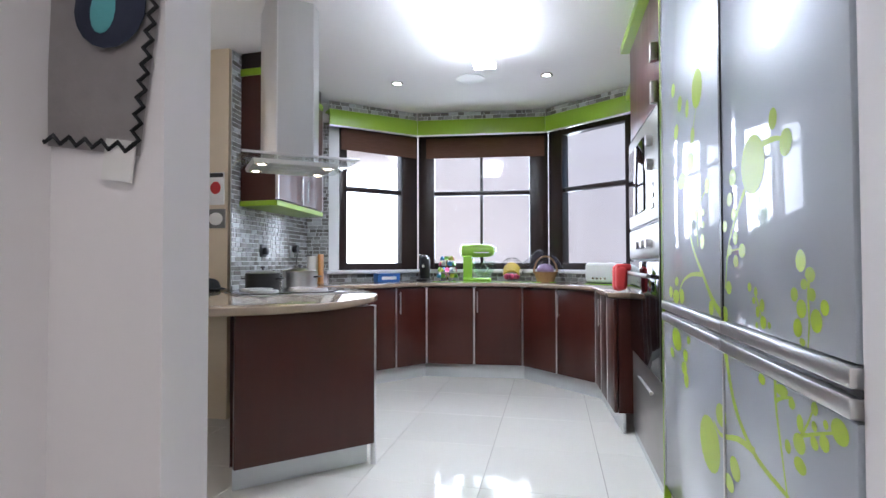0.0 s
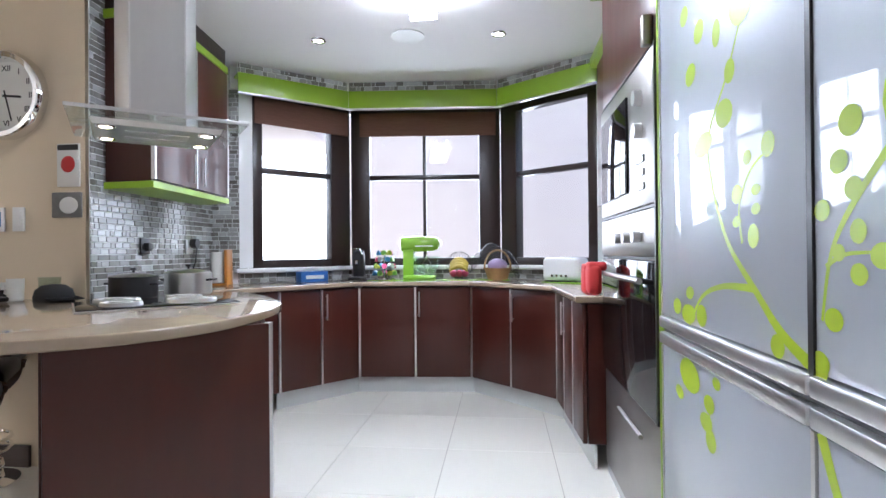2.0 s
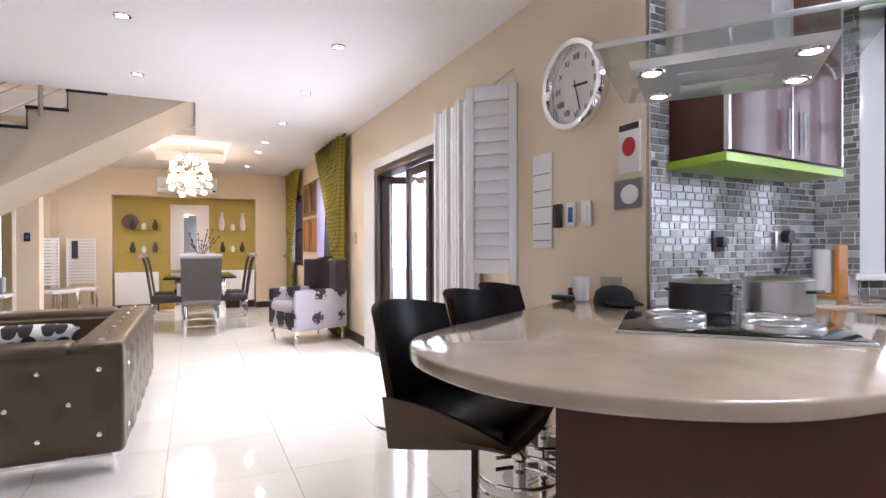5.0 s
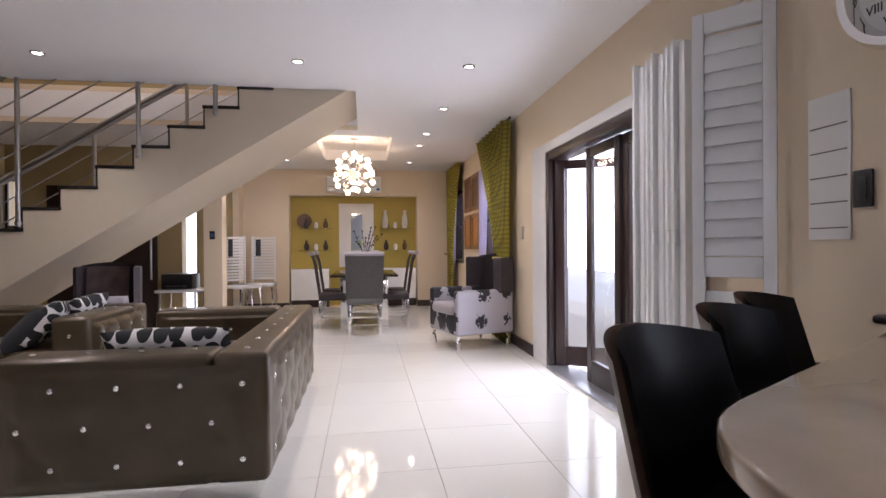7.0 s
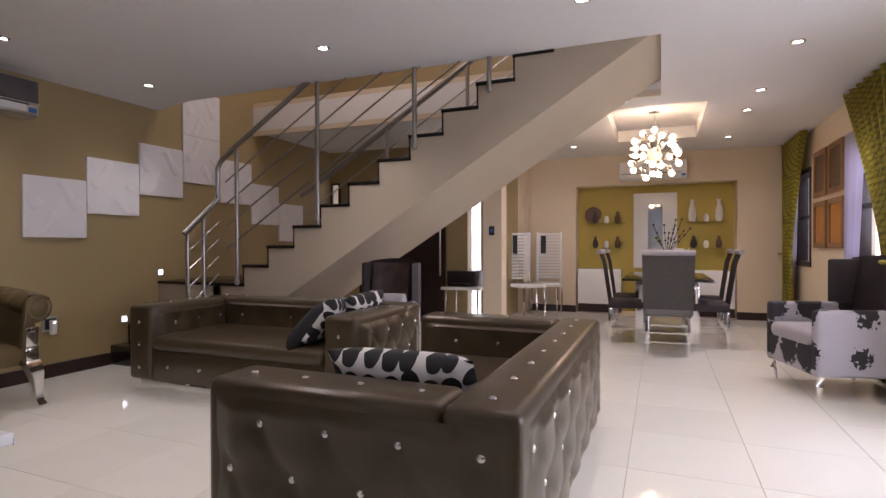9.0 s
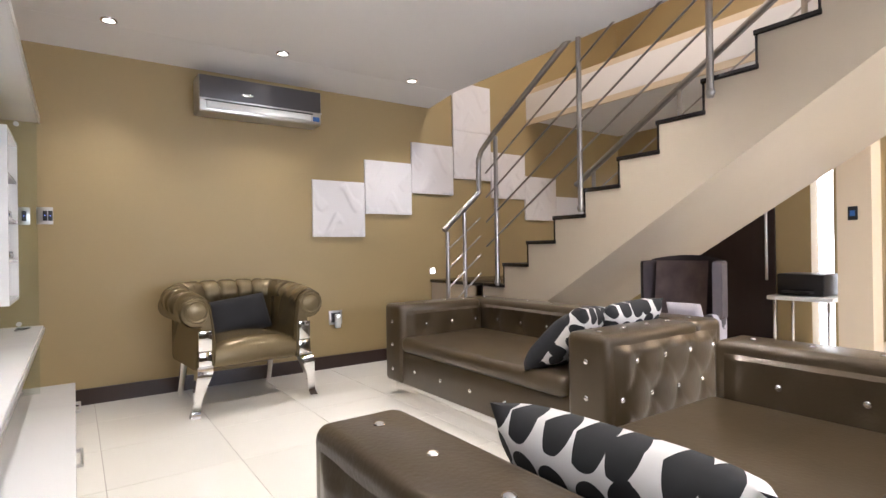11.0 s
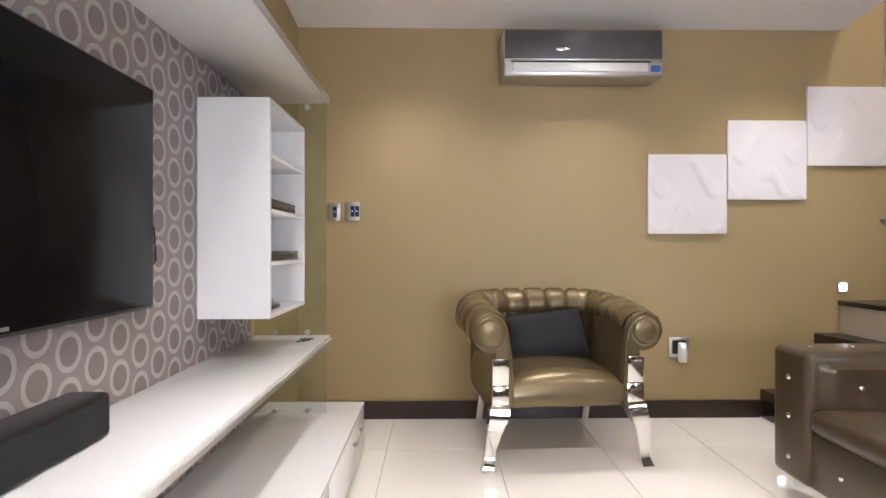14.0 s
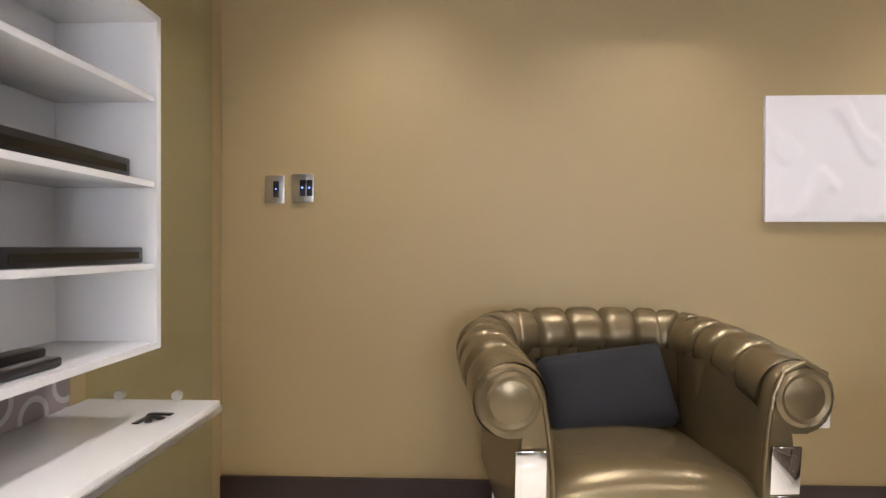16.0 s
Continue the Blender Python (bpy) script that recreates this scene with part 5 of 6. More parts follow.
pillow(SPOTS, 0.58, 0.32, 0.15, (-4.12, 1.06, 0.61), 57, 0, -88, "white cushion with black spots leaning on the sofa arm")
pillow(SPOTS, 0.42, 0.36, 0.14, (-5.80, -0.18, 0.63), 56, 4, -8, "white cushion with black spots against the sofa arm")
pillow(SPOTS, 0.42, 0.38, 0.14, (-5.50, -0.26, 0.61), 52, -4, 16, "white cushion with black spots lying on another cushion")
pillow(BLACKC, 0.40, 0.38, 0.14, (-5.44, -0.36, 0.57), 48, 0, 30, "plain black cushion on the sofa")

# gold armchair by the olive wall
ac = thing("tufted_armchair", "gold leather rolled-arm armchair with mirrored front and chrome legs", "armchair", at=(-4.30, -2.515, 0), rz=5)


def roll_surface(u, v):
    """u runs from one arm's front round the back to the other; v round the pleated roll."""
    pts = [(-0.40, 0.345), (-0.415, 0.1), (-0.41, -0.12), (-0.36, -0.24), (-0.23, -0.295), (0, -0.305), (0.23, -0.295), (0.36, -0.24), (0.41, -0.12), (0.415, 0.1), (0.40, 0.345)]
    s = u * (len(pts) - 1)
    i = min(int(s), len(pts) - 2)
    f = s - i
    x, y = pts[i][0] * (1 - f) + pts[i + 1][0] * f, pts[i][1] * (1 - f) + pts[i + 1][1] * f
    a, b = pts[max(i - (f < 0.5), 0)], pts[min(i + 1 + (f >= 0.5), len(pts) - 1)]
    n = Vector((b[1] - a[1], a[0] - b[0])).normalized()
    lift = 0.075 * math.sin(math.pi * u) ** 0.6
    ang = 2 * math.pi * v
    edge = min(1, 14 * min(u, 1 - u))
    crease = (1 - abs(math.sin(math.pi * u * 17))) ** 3
    inner = 0.5 + 0.5 * math.cos(ang)
    r = 0.102 * (1.03 - edge * crease * (0.15 + 0.18 * inner))
    return Vector((x + n.x * r * math.cos(ang), y + n.y * r * math.cos(ang), 0.69 + lift + r * math.sin(ang)))


part("rolled_top", grid_sheet(bmesh.new(), roll_surface, 255, 22), GOLDL, ac, "pleated gold leather roll", smooth=80)


def inner_back(u, v):
    """Deep buttoned inside of the back and arms, in upright channels."""
    t = (u - 0.5) * 2
    x = 0.335 * math.sin(t * math.pi / 2 * 0.98) if abs(t) < 0.8 else 0.335 * math.copysign(1, t)
    y = -0.215 + 0.5 * max(0.0, abs(t) - 0.62) / 0.38 * 1.05
    ch = abs(math.sin(math.pi * u * 13)) ** 0.5
    bulge = 0.028 * ch * (0.35 + 0.65 * v)
    ct = Vector((-x, 0.12 - y)).normalized()
    return Vector((x + ct.x * bulge, y + ct.y * bulge, 0.40 + 0.33 * v))


part("tufted_back", grid_sheet(bmesh.new(), inner_back, 156, 8), GOLDL, ac, "channelled gold leather inside back", smooth=80)
buttons(ac, [(-0.29 + 0.145 * k, -0.205, 0.695) for k in range(5)], 1)
part("back_panel", B(-0.40, 0.40, -0.33, -0.24, 0.29, 0.72, 0.03, 3), GOLDL, ac)


def arm_outline(s):
    """Front view of an arm: a stile that curls outward into a scroll."""
    pts = [(0.405, 0.30), (0.40, 0.42), (0.385, 0.53), (0.375, 0.60)]
    pts += [(0.405 + 0.098 * math.cos(radians(a)), 0.695 + 0.098 * math.sin(radians(a))) for a in range(-100, 181, 20)]
    pts += [(0.295, 0.60), (0.285, 0.48), (0.285, 0.36), (0.30, 0.30)]
    return [(s * x, z) for x, z in pts]


for s in (-1, 1):
    prof = arm_outline(s)
    bm = bmesh.new()
    ys = (-0.26, 0.335, 0.365, 0.375)
    rows = []
    for y, k in zip(ys, (1.0, 1.0, 1.0, 0.93)):
        rows.append([bm.verts.new((s * 0.35 + (x - s * 0.35) * k, y, 0.5 + (z - 0.5) * (k * 0.5 + 0.5))) for x, z in prof])
    n = len(prof)
    for a, b in zip(rows, rows[1:]):
        for i in range(n):
            bm.faces.new((a[i], a[(i + 1) % n], b[(i + 1) % n], b[i]))
    bm.faces.new(rows[0])
    bm.faces.new(rows[-1])
    arm = part("arm", bm, GOLDL, ac, "rolled gold leather arm", smooth=50)
    part("scroll", lathe(bmesh.new(), [(0.082, 0), (0.082, 0.008), (0.070, 0.016), (0.058, 0.010), (0.052, 0.012), (0.01, 0.016)], n=28, m=Matrix.Translation((s * 0.405, 0.372, 0.695)) @ Matrix.Rotation(radians(-90), 4, "X")), GOLDL, arm, "round scroll end")
    part("piping", sweep(bmesh.new(), [(s * 0.29, 0.378, 0.33), (s * 0.292, 0.378, 0.48), (s * 0.302, 0.378, 0.60), (s * 0.318, 0.378, 0.70), (s * 0.345, 0.378, 0.765), (s * 0.405, 0.378, 0.79), (s * 0.47, 0.378, 0.76)], 0.007, 8), GOLDL, arm)
    for k, (za, zb) in enumerate(((0.43, 0.565), (0.315, 0.425))):
        q = B(-0.042, 0.042, 0, 0.006, 0, zb - za, 0.002)
        part("mirror_plate", q, CHROME, arm, "mirrored plate").matrix_local = pose(s * 0.352, 0.372 + 0.004 * k, za, -4 + 7 * k)
    rows = []
    bm = bmesh.new()
    for x, y, z, w, d in ((0.352, 0.35, 0.33, 0.048, 0.036), (0.36, 0.365, 0.285, 0.050, 0.036), (0.372, 0.372, 0.245, 0.044, 0.032), (0.388, 0.365, 0.18, 0.034, 0.026), (0.402, 0.352, 0.10, 0.026, 0.022), (0.408, 0.350, 0.04, 0.026, 0.022), (0.418, 0.362, 0.0, 0.030, 0.028)):
        rows.append([bm.verts.new((s * x + i * w, y + j * d, z)) for i, j in ((-1, -1), (1, -1), (1, 1), (-1, 1))])
    for a, b in zip(rows, rows[1:]):
        for i in range(4):
            bm.faces.new((a[i], a[(i + 1) % 4], b[(i + 1) % 4], b[i]))
    bm.faces.new(rows[0])
    bm.faces.new(rows[-1])
    part("front_leg", bm, CHROME, ac, "curved chrome leg", smooth=50)
    part("rear_leg", sweep(bmesh.new(), [(s * 0.33, -0.24, 0.31), (s * 0.34, -0.27, 0.14), (s * 0.345, -0.32, 0.0)], [0.034, 0.024, 0.020], 10), CHROME, ac, "curved chrome leg")
part("seat_rail", B(-0.30, 0.30, -0.25, 0.345, 0.30, 0.37, 0.02), GOLDL, ac)
bm = bmesh.new()
for top in (1, 0):
    grid_sheet(bm, lambda u, v: Vector(((u - 0.5) * 0.575, -0.22 + 0.60 * v, 0.345 + (0.125 + 0.035 * math.sin(math.pi * u) * math.sin(math.pi * v) ** 0.5 - 0.045 * max(0, v - 0.86) ** 2 * 50 * 0.9 - 0.02 * abs(2 * u - 1) ** 6 if top else 0.0))), 24, 24)
bmesh.ops.bridge_loops(bm, edges=[e for e in bm.edges if e.is_boundary])
part("seat_cushion", bm, GOLDL, ac, "domed gold leather seat", smooth=70)
pillow(BLACKC, 0.46, 0.29, 0.13, (-4.31, -2.58, 0.60), 66, -7, 184, "black cushion on the gold armchair")

# media wall
mu = thing("low_media_unit", "white lacquer low drawer unit with bar handles", "cabinet")
part("carcass", B(-3.25, -2.756, -2.31, 0.48, 0.04, 0.275), WHITEL, mu)
part("top", B(-3.275, -2.756, -2.315, 0.48, 0.275, 0.295, 0.003), WHITEL, mu)
part("plinth", B(-3.2, -2.756, -2.28, 0.48, 0, 0.04), GREYC, mu)
for k in range(3):
    y0 = -2.30 + k * 0.92
    part("drawer_front", B(-3.275, -3.252, y0 + 0.004, y0 + 0.916, 0.05, 0.270, 0.003), WHITEL, mu)
    bm = B(-3.30, -3.29, y0 + 0.16, y0 + 0.38, 0.20, 0.215, 0.003)
    cube(bm, -3.295, -3.27, y0 + 0.16, y0 + 0.175, 0.20, 0.215)
    cube(bm, -3.295, -3.27, y0 + 0.365, y0 + 0.38, 0.20, 0.215)
    part("handle", bm, STEEL, mu)
sh = thing("media_shelf", "long white wall shelf on glass supports", "shelf")
part("board", B(-3.13, -2.756, -2.13, 0.48, 0.655, 0.683, 0.004), WHITEL, sh)
part("edge_trim", B(-3.135, -3.13, -2.13, 0.48, 0.652, 0.668), ALU, sh)
cn = thing("media_canopy", "long white canopy board above the television", "canopy")
part("board", B(-3.12, -2.756, -2.13, 0.48, 1.84, 1.87, 0.004), WHITEL, cn)
part("edge_trim", B(-3.126, -3.12, -2.13, 0.48, 1.838, 1.872), ALU, cn)
for y in (-2.12, 0.44):
    gp = thing("glass_side_panel", "clear glass side panel held by round steel studs", "glass panel")
    p = part("sheet", B(-3.11, -2.757, y - 0.004, y + 0.004, 0.296, 1.838), CLEAR, gp)
    p.visible_shadow = False
    for z in (0.31, 0.64, 0.70, 1.82):
        for x in (-3.02, -2.86):
            part("stud", R((x, y + 0.005, z), (x, y + 0.02, z), 0.013, n=14), STEEL, gp)
tv = thing("television", "large flat black television on the ring wallpaper", "television")
part("screen", B(-2.795, -2.785, -1.10, 0.07, 0.945, 1.60, 0.003), SCREEN, tv)
part("bezel", B(-2.79, -2.757, -1.108, 0.08, 0.935, 1.607, 0.005), BLACKP, tv)
part("cable", sweep(bmesh.new(), [(-2.762, -1.10, 1.24), (-2.765, -1.16, 1.18), (-2.765, -1.17, 1.08), (-2.762, -1.09, 1.02)], 0.004, 6), BLACKP, tv)
part("logo_bar", B(-2.7975, -2.7952, -0.55, -0.47, 0.951, 0.959), ALU, tv)
sb = thing("soundbar", "long black soundbar on the white shelf", "soundbar")
part("body", B(-2.90, -2.80, -0.72, 0.35, 0.683, 0.785, 0.012), BLACKP, sb)
part("grille", B(-2.905, -2.899, -0.70, 0.33, 0.695, 0.775), BLACKC, sb)
bx = thing("open_shelf_box", "white open wall cabinet with three shelves of black boxes", "shelf unit")
for nm, b in (("side_panel", (-3.03, -2.756, -1.50, -1.482, 0.85, 1.69)), ("side_panel", (-3.03, -2.756, -2.012, -1.994, 0.85, 1.69)), ("bottom_panel", (-3.03, -2.756, -1.994, -1.50, 0.85, 0.868)), ("top_panel", (-3.03, -2.756, -1.994, -1.50, 1.672, 1.69)), ("back_panel", (-2.768, -2.756, -1.994, -1.50, 0.868, 1.672))):
    part(nm, B(*b), WHITEL, bx)
for z in (1.05, 1.255, 1.47):
    part("shelf_board", B(-3.025, -2.768, -1.994, -1.50, z, z + 0.016, 0.002), WHITEL, bx)
for z, h, a, b in ((1.066, 0.04, -1.97, -1.56), (1.271, 0.045, -1.92, -1.53)):
    d = thing("media_box", "black media player box on a white shelf", "player")
    part("body", B(-3.01, -2.80, a, b, z + 0.001, z + h, 0.004), BLACKP, d)
    part("front_strip", B(-3.013, -3.01, a + 0.02, b - 0.02, z + 0.012, z + 0.028), BLACKG, d)
for k, (x0, y0, z) in enumerate(((-3.0, -1.72, 0.869), (-2.94, -1.70, 0.869), (-2.975, -1.71, 0.8885))):
    rc = thing("remote_control", "black remote control lying on the bottom shelf" if k < 2 else "black remote control lying on two others", "remote")
    part("case", B(x0, x0 + 0.045, y0, y0 + 0.15, z, z + 0.019, 0.005), BLACKP, rc)
    part("key_pad", B(x0 + 0.008, x0 + 0.037, y0 + 0.02, y0 + 0.13, z + 0.018, z + 0.0205, 0.001), GREYC, rc)
pp2 = solid("papers", B(-3.0, -2.8, -1.9, -1.55, 1.691, 1.70, 0.002), PAPER, "loose papers on top of the white cabinet", "papers")
ky = thing("bunch_of_keys", "small bunch of dark keys on the shelf", "keys", at=(-3.02, -1.98, 0.684))
for k in range(4):
    q = B(-0.008, 0.008, 0, 0.06, 0.002 * k, 0.002 * k + 0.003, 0.001)
    bmesh.ops.rotate(q, matrix=Matrix.Rotation(k * 0.5, 3, "Z"), verts=q.verts)
    part("key", q, BLACKP, ky)

# split air conditioner
for nm, M, lab in (("air_conditioner", pose(-4.575, OY, 2.185), "grey and silver split air conditioner high on the olive wall"), ("air_conditioner", pose(FX, 1.83, 2.18, 0, 0, -90), "pale split air conditioner over the dining niche")):
    a = thing(nm, lab, "air conditioner")
    a.matrix_world = M
    dark = M.translation.x > -8
    part("body", B(-0.50, 0.50, 0.002, 0.21, 0.0, 0.29, 0.02, 3), STEEL if dark else WHITEP, a)
    part("front_panel", B(-0.49, 0.49, 0.205, 0.222, 0.105, 0.285, 0.008), mat("graphite_panel", (0.10, 0.095, 0.10), 0.35, 0.3) if dark else WHITEP, a, "smooth front panel")
    part("louvre", B(-0.40, 0.44, 0.205, 0.219, 0.03, 0.085, 0.005), WHITEP, a)
    part("outlet_gap", B(-0.42, 0.45, 0.2, 0.213, 0.086, 0.1), BLACKP, a)
    part("display", B(-0.48, -0.42, 0.205, 0.214, 0.03, 0.07, 0.002), BLUE, a)
    part("badge", ball(bmesh.new(), (0.13, 0.222, 0.165), 0.045, 0.003, 0.012, 14), CHROME, a)
    part("silver_rim", B(-0.497, 0.497, 0.206, 0.2245, 0.096, 0.106, 0.003), ALU, a)

# relief panels stepping up the olive wall
PAN = [(-5.055, 1.215), (-5.585, 1.44), (-6.115, 1.665), (-6.645, 1.85), (-6.645, 2.376), (-7.175, 1.66), (-7.70, 1.42), (-8.23, 1.2)]


def relief(u, v):
    w = 0.5 + 0.5 * math.sin(2 * math.pi * (1.6 * v + 0.35 * math.sin(2 * math.pi * u * 1.5)))
    g = 0.5 + 0.5 * math.sin(2 * math.pi * (u * 1.5 + 0.3 * math.sin(2 * math.pi * v)))
    e = min(1, 14 * min(u, 1 - u, v, 1 - v))
    return 0.022 + 0.007 * e * max(0, min(1, (w - 0.62) * 5)) * max(0, min(1, (g - 0.25) * 4))


for i, (x, z) in enumerate(PAN):
    p = thing("relief_panel", "white plaster wave relief panel on the olive wall", "wall panel", "stepped wall panels")
    S = 0.522
    bm = grid_sheet(bmesh.new(), lambda u, v: Vector((-S * u, relief(u if i % 2 else 1 - u, v), S * v)), 44, 44)
    part("face", bm, WHITEW, p)
    part("edge", B(-S, 0, 0, 0.0215, 0, S, 0.002), WHITEW, p)
    p.matrix_world = pose(x, OY, z)

for x, z, lab, n in ((-2.985, 1.355, "metal light switch plate with a dark key", 1), (-3.10, 1.36, "metal double switch plate with blue lights", 2)):
    s = thing("wall_switch", lab, "switch")
    part("plate", B(x - 0.035 - 0.012 * n, x + 0.035 + 0.0 * n, OY + 0.001, OY + 0.012, z - 0.06, z + 0.06, 0.003), STEEL, s)
    for k in range(n):
        xx = x - 0.03 * k - 0.005
        part("key", B(xx - 0.022, xx + 0.004, OY + 0.012, OY + 0.016, z - 0.035, z + 0.035, 0.002), BLACKP, s)
        part("indicator", B(xx - 0.01, xx - 0.006, OY + 0.016, OY + 0.0175, z - 0.002, z + 0.004), LEDB, s)
s = thing("wall_socket", "metal wall socket with a white plug-in adapter", "socket")
part("plate", B(-5.33, -5.20, OY + 0.001, OY + 0.012, 0.40, 0.53, 0.003), STEEL, s)
part("insert", B(-5.31, -5.22, OY + 0.012, OY + 0.015, 0.42, 0.51, 0.002), BLACKP, s)
part("adapter", B(-5.30, -5.25, OY + 0.015, OY + 0.06, 0.37, 0.50, 0.012, 3), WHITEP, s)
part("indicator", ball(bmesh.new(), (-5.272, OY + 0.061, 0.48), 0.008), LEDW, s)

bm = bmesh.new()
for b in ((-5.8, -2.756, OY + 0.001, OY + 0.018, 0, 0.115), ):
    cube(bm, *b)
struct("baseboard_olive", bm, SKIRT, "dark brown skirting board")
bm = bmesh.new()
for b in ((-7.8, -6.56, WY - 0.018, WY - 0.001, 0, 0.115), (-11.48, -7.8, WY - 0.018, WY - 0.001, 0, 0.115), (FX + 0.001, FX + 0.018, 3.03, WY - 0.02, 0, 0.115), (FX + 0.001, FX + 0.018, -0.19, 0.62, 0, 0.115), (-3.2, -2.6, WY - 0.018, WY - 0.001, 0, 0.115)):
    cube(bm, *b)
struct("baseboard_dining", bm, SKIRT, "dark brown skirting board")

bm = bmesh.new()
ends = [[bm.verts.new((x, y, z)) for y, z in ((OY + 0.001, 2.565), (OY + 0.45, H - 0.002), (OY + 0.45, H - 0.001), (OY + 0.001, H - 0.001))] for x in (-6.35, -2.756)]
for i in range(4):
    bm.faces.new((ends[0][i], ends[0][(i + 1) % 4], ends[1][(i + 1) % 4], ends[1][i]))
for e in ends:
    bm.faces.new(e)
struct("trim_cornice", bm, CEILM, "white plaster strip along the ceiling")

# step lights
for p in ((-6.36, OY + 0.004, 0.86), (-5.95, OY + 0.004, 0.42)):
    s = thing("step_light", "small square lit step light on the stair wall", "step light")
    part("plate", B(p[0] - 0.035, p[0] + 0.035, OY + 0.001, OY + 0.01, p[2] - 0.035, p[2] + 0.035, 0.002), STEEL, s)
    part("lens", B(p[0] - 0.024, p[0] + 0.024, OY + 0.01, OY + 0.012, p[2] - 0.024, p[2] + 0.024), LEDW, s)

# stair railings
def railing(x, label, low):
    o = thing("stair_railing", label, "railing")
    yb = 1.5
    line = lambda y, h: (x, y, 0.742 + 0.6183 * (y + 2.1) + h)
    part("handrail", sweep(bmesh.new(), ([(-5.95, -2.14, 1.25), (-6.25, -2.12, 1.52), (x, -2.10, 1.60), (x, -2.10, 1.66), (x, -2.10, 1.90), (x, -2.06, 1.97)] if low else [line(-2.1, 1.0)]) + [line(-1.9, 1.22 if low else 1.0), line(yb, 1.22 if low else 1.0)], 0.024, 12), RAILS, o, "round steel handrail")
    for y in (-1.86, -0.92, 0.05, 0.70):
        part("post", R((x, y, line(y, -0.03)[2] - 0.1), line(y, 1.18 if low else 0.97), 0.02), RAILS, o)
        part("bracket", ball(bmesh.new(), (x + 0.0, y, line(y, -0.10)[2]), 0.028), RAILS, o)
    for k in range(4):
        h = 0.30 + 0.22 * k
        part("rod", R(line(-2.0, h), line(yb, h), 0.008, n=8), RAILS, o)
    if low:
        for xx, zt in ((-5.98, 1.24), (-6.17, 1.44)):
            part("post", R((xx, -2.13, 0.18), (xx, -2.13, zt), 0.018), RAILS, o)
        for k in range(4):
            part("rod", R((-5.96, -2.13, 0.55 + 0.17 * k), (-6.35, -2.12, 0.86 + 0.17 * k), 0.007, n=8), RAILS, o)


railing(SX0 + 0.03, "brushed steel stair railing with four rods", True)
railing(SX1 - 0.03, "brushed steel railing on the far side of the stairs", False)

# pillar and hall behind the stairs
struct("pillar", B(-8.12, -7.92, 0.13, 0.34, 0, H), CREAM, "slim cream pillar behind the stairs")
ps = thing("wall_switch", "small dark switch on the cream pillar", "switch")
part("plate", B(-7.919, -7.91, 0.20, 0.26, 1.25, 1.35, 0.003), BLACKP, ps)
part("key", B(-7.911, -7.906, 0.215, 0.245, 1.28, 1.32), BLUE, ps)
dd = tagged(new("door_2"), "dark wood hall door under the stairs", kind="structure")
part("door_leaf", B(-9.497, -9.46, -2.4, -0.95, 0.005, 2.05, 0.004), DARKWOOD, dd)
part("pull_bar", R((-9.43, -1.02, 0.7), (-9.43, -1.02, 1.6), 0.014), STEEL, dd)
w9 = tagged(new("window_9"), "narrow hall window slit", kind="structure")
part("pane", B(-9.62, -9.60, -0.60, -0.44, 0.05, 2.1), PANE, w9)
struct("backdrop_slit", B(-9.9, -9.88, -0.9, -0.2, 0, 2.3), glow("daylight_backdrop", (0.95, 0.97, 1.0), 3.0), "bright daylight outside the slit window")

w10 = tagged(new("window_10"), "small dark framed slit window in the hall wall", kind="structure")
bm = B(-9.51, -9.47, -2.93, -2.90, 1.45, 2.13, 0.003)
for b in ((-9.51, -9.47, -2.79, -2.76, 1.45, 2.13), (-9.51, -9.47, -2.90, -2.79, 1.45, 1.48), (-9.51, -9.47, -2.90, -2.79, 2.10, 2.13)):
    cube(bm, *b)
part("window_frame", bm, DARKWOOD, w10)
part("pane", B(-9.60, -9.594, -2.93, -2.76, 1.45, 2.13), PANE, w10)
struct("backdrop_hall_slit", B(-9.92, -9.9, -3.15, -2.5, 1.2, 2.4), glow("hall_daylight", (0.95, 0.97, 1.0), 3.0), "bright daylight outside the hall slit window")

# damask wing chairs
DAM = bpy.data.materials.new("damask_print_cloth")
DAM.use_nodes = True
nt = DAM.node_tree
a1, a2, a3, a4 = (nt.nodes.new("ShaderNode" + k) for k in ("TexCoord", "TexVoronoi", "TexNoise", "Mix"))
mt, ad = nt.nodes.new("ShaderNodeMath"), nt.nodes.new("ShaderNodeMath")
a2.inputs["Scale"].default_value, a2.inputs["Randomness"].default_value = 3.4, 0.25
a3.inputs["Scale"].default_value = 26
ad.operation, mt.operation = "MULTIPLY_ADD", "LESS_THAN"
ad.inputs[1].default_value = 0.34
mt.inputs[1].default_value = 0.62
link(nt, a1.outputs["Object"], a2.inputs["Vector"])
link(nt, a1.outputs["Object"], a3.inputs["Vector"])
link(nt, a3.outputs[0], ad.inputs[0])
link(nt, a2.outputs["Distance"], ad.inputs[2])
link(nt, ad.outputs[0], mt.inputs[0])
a4.data_type = "RGBA"
a4.inputs[6].default_value, a4.inputs[7].default_value = (0.42, 0.40, 0.44, 1), (0.020, 0.018, 0.022, 1)
link(nt, mt.outputs[0], a4.inputs[0])
link(nt, a4.outputs[2], nt.nodes["Principled BSDF"].inputs["Base Color"])
nt.nodes["Principled BSDF"].inputs["Roughness"].default_value = 0.55


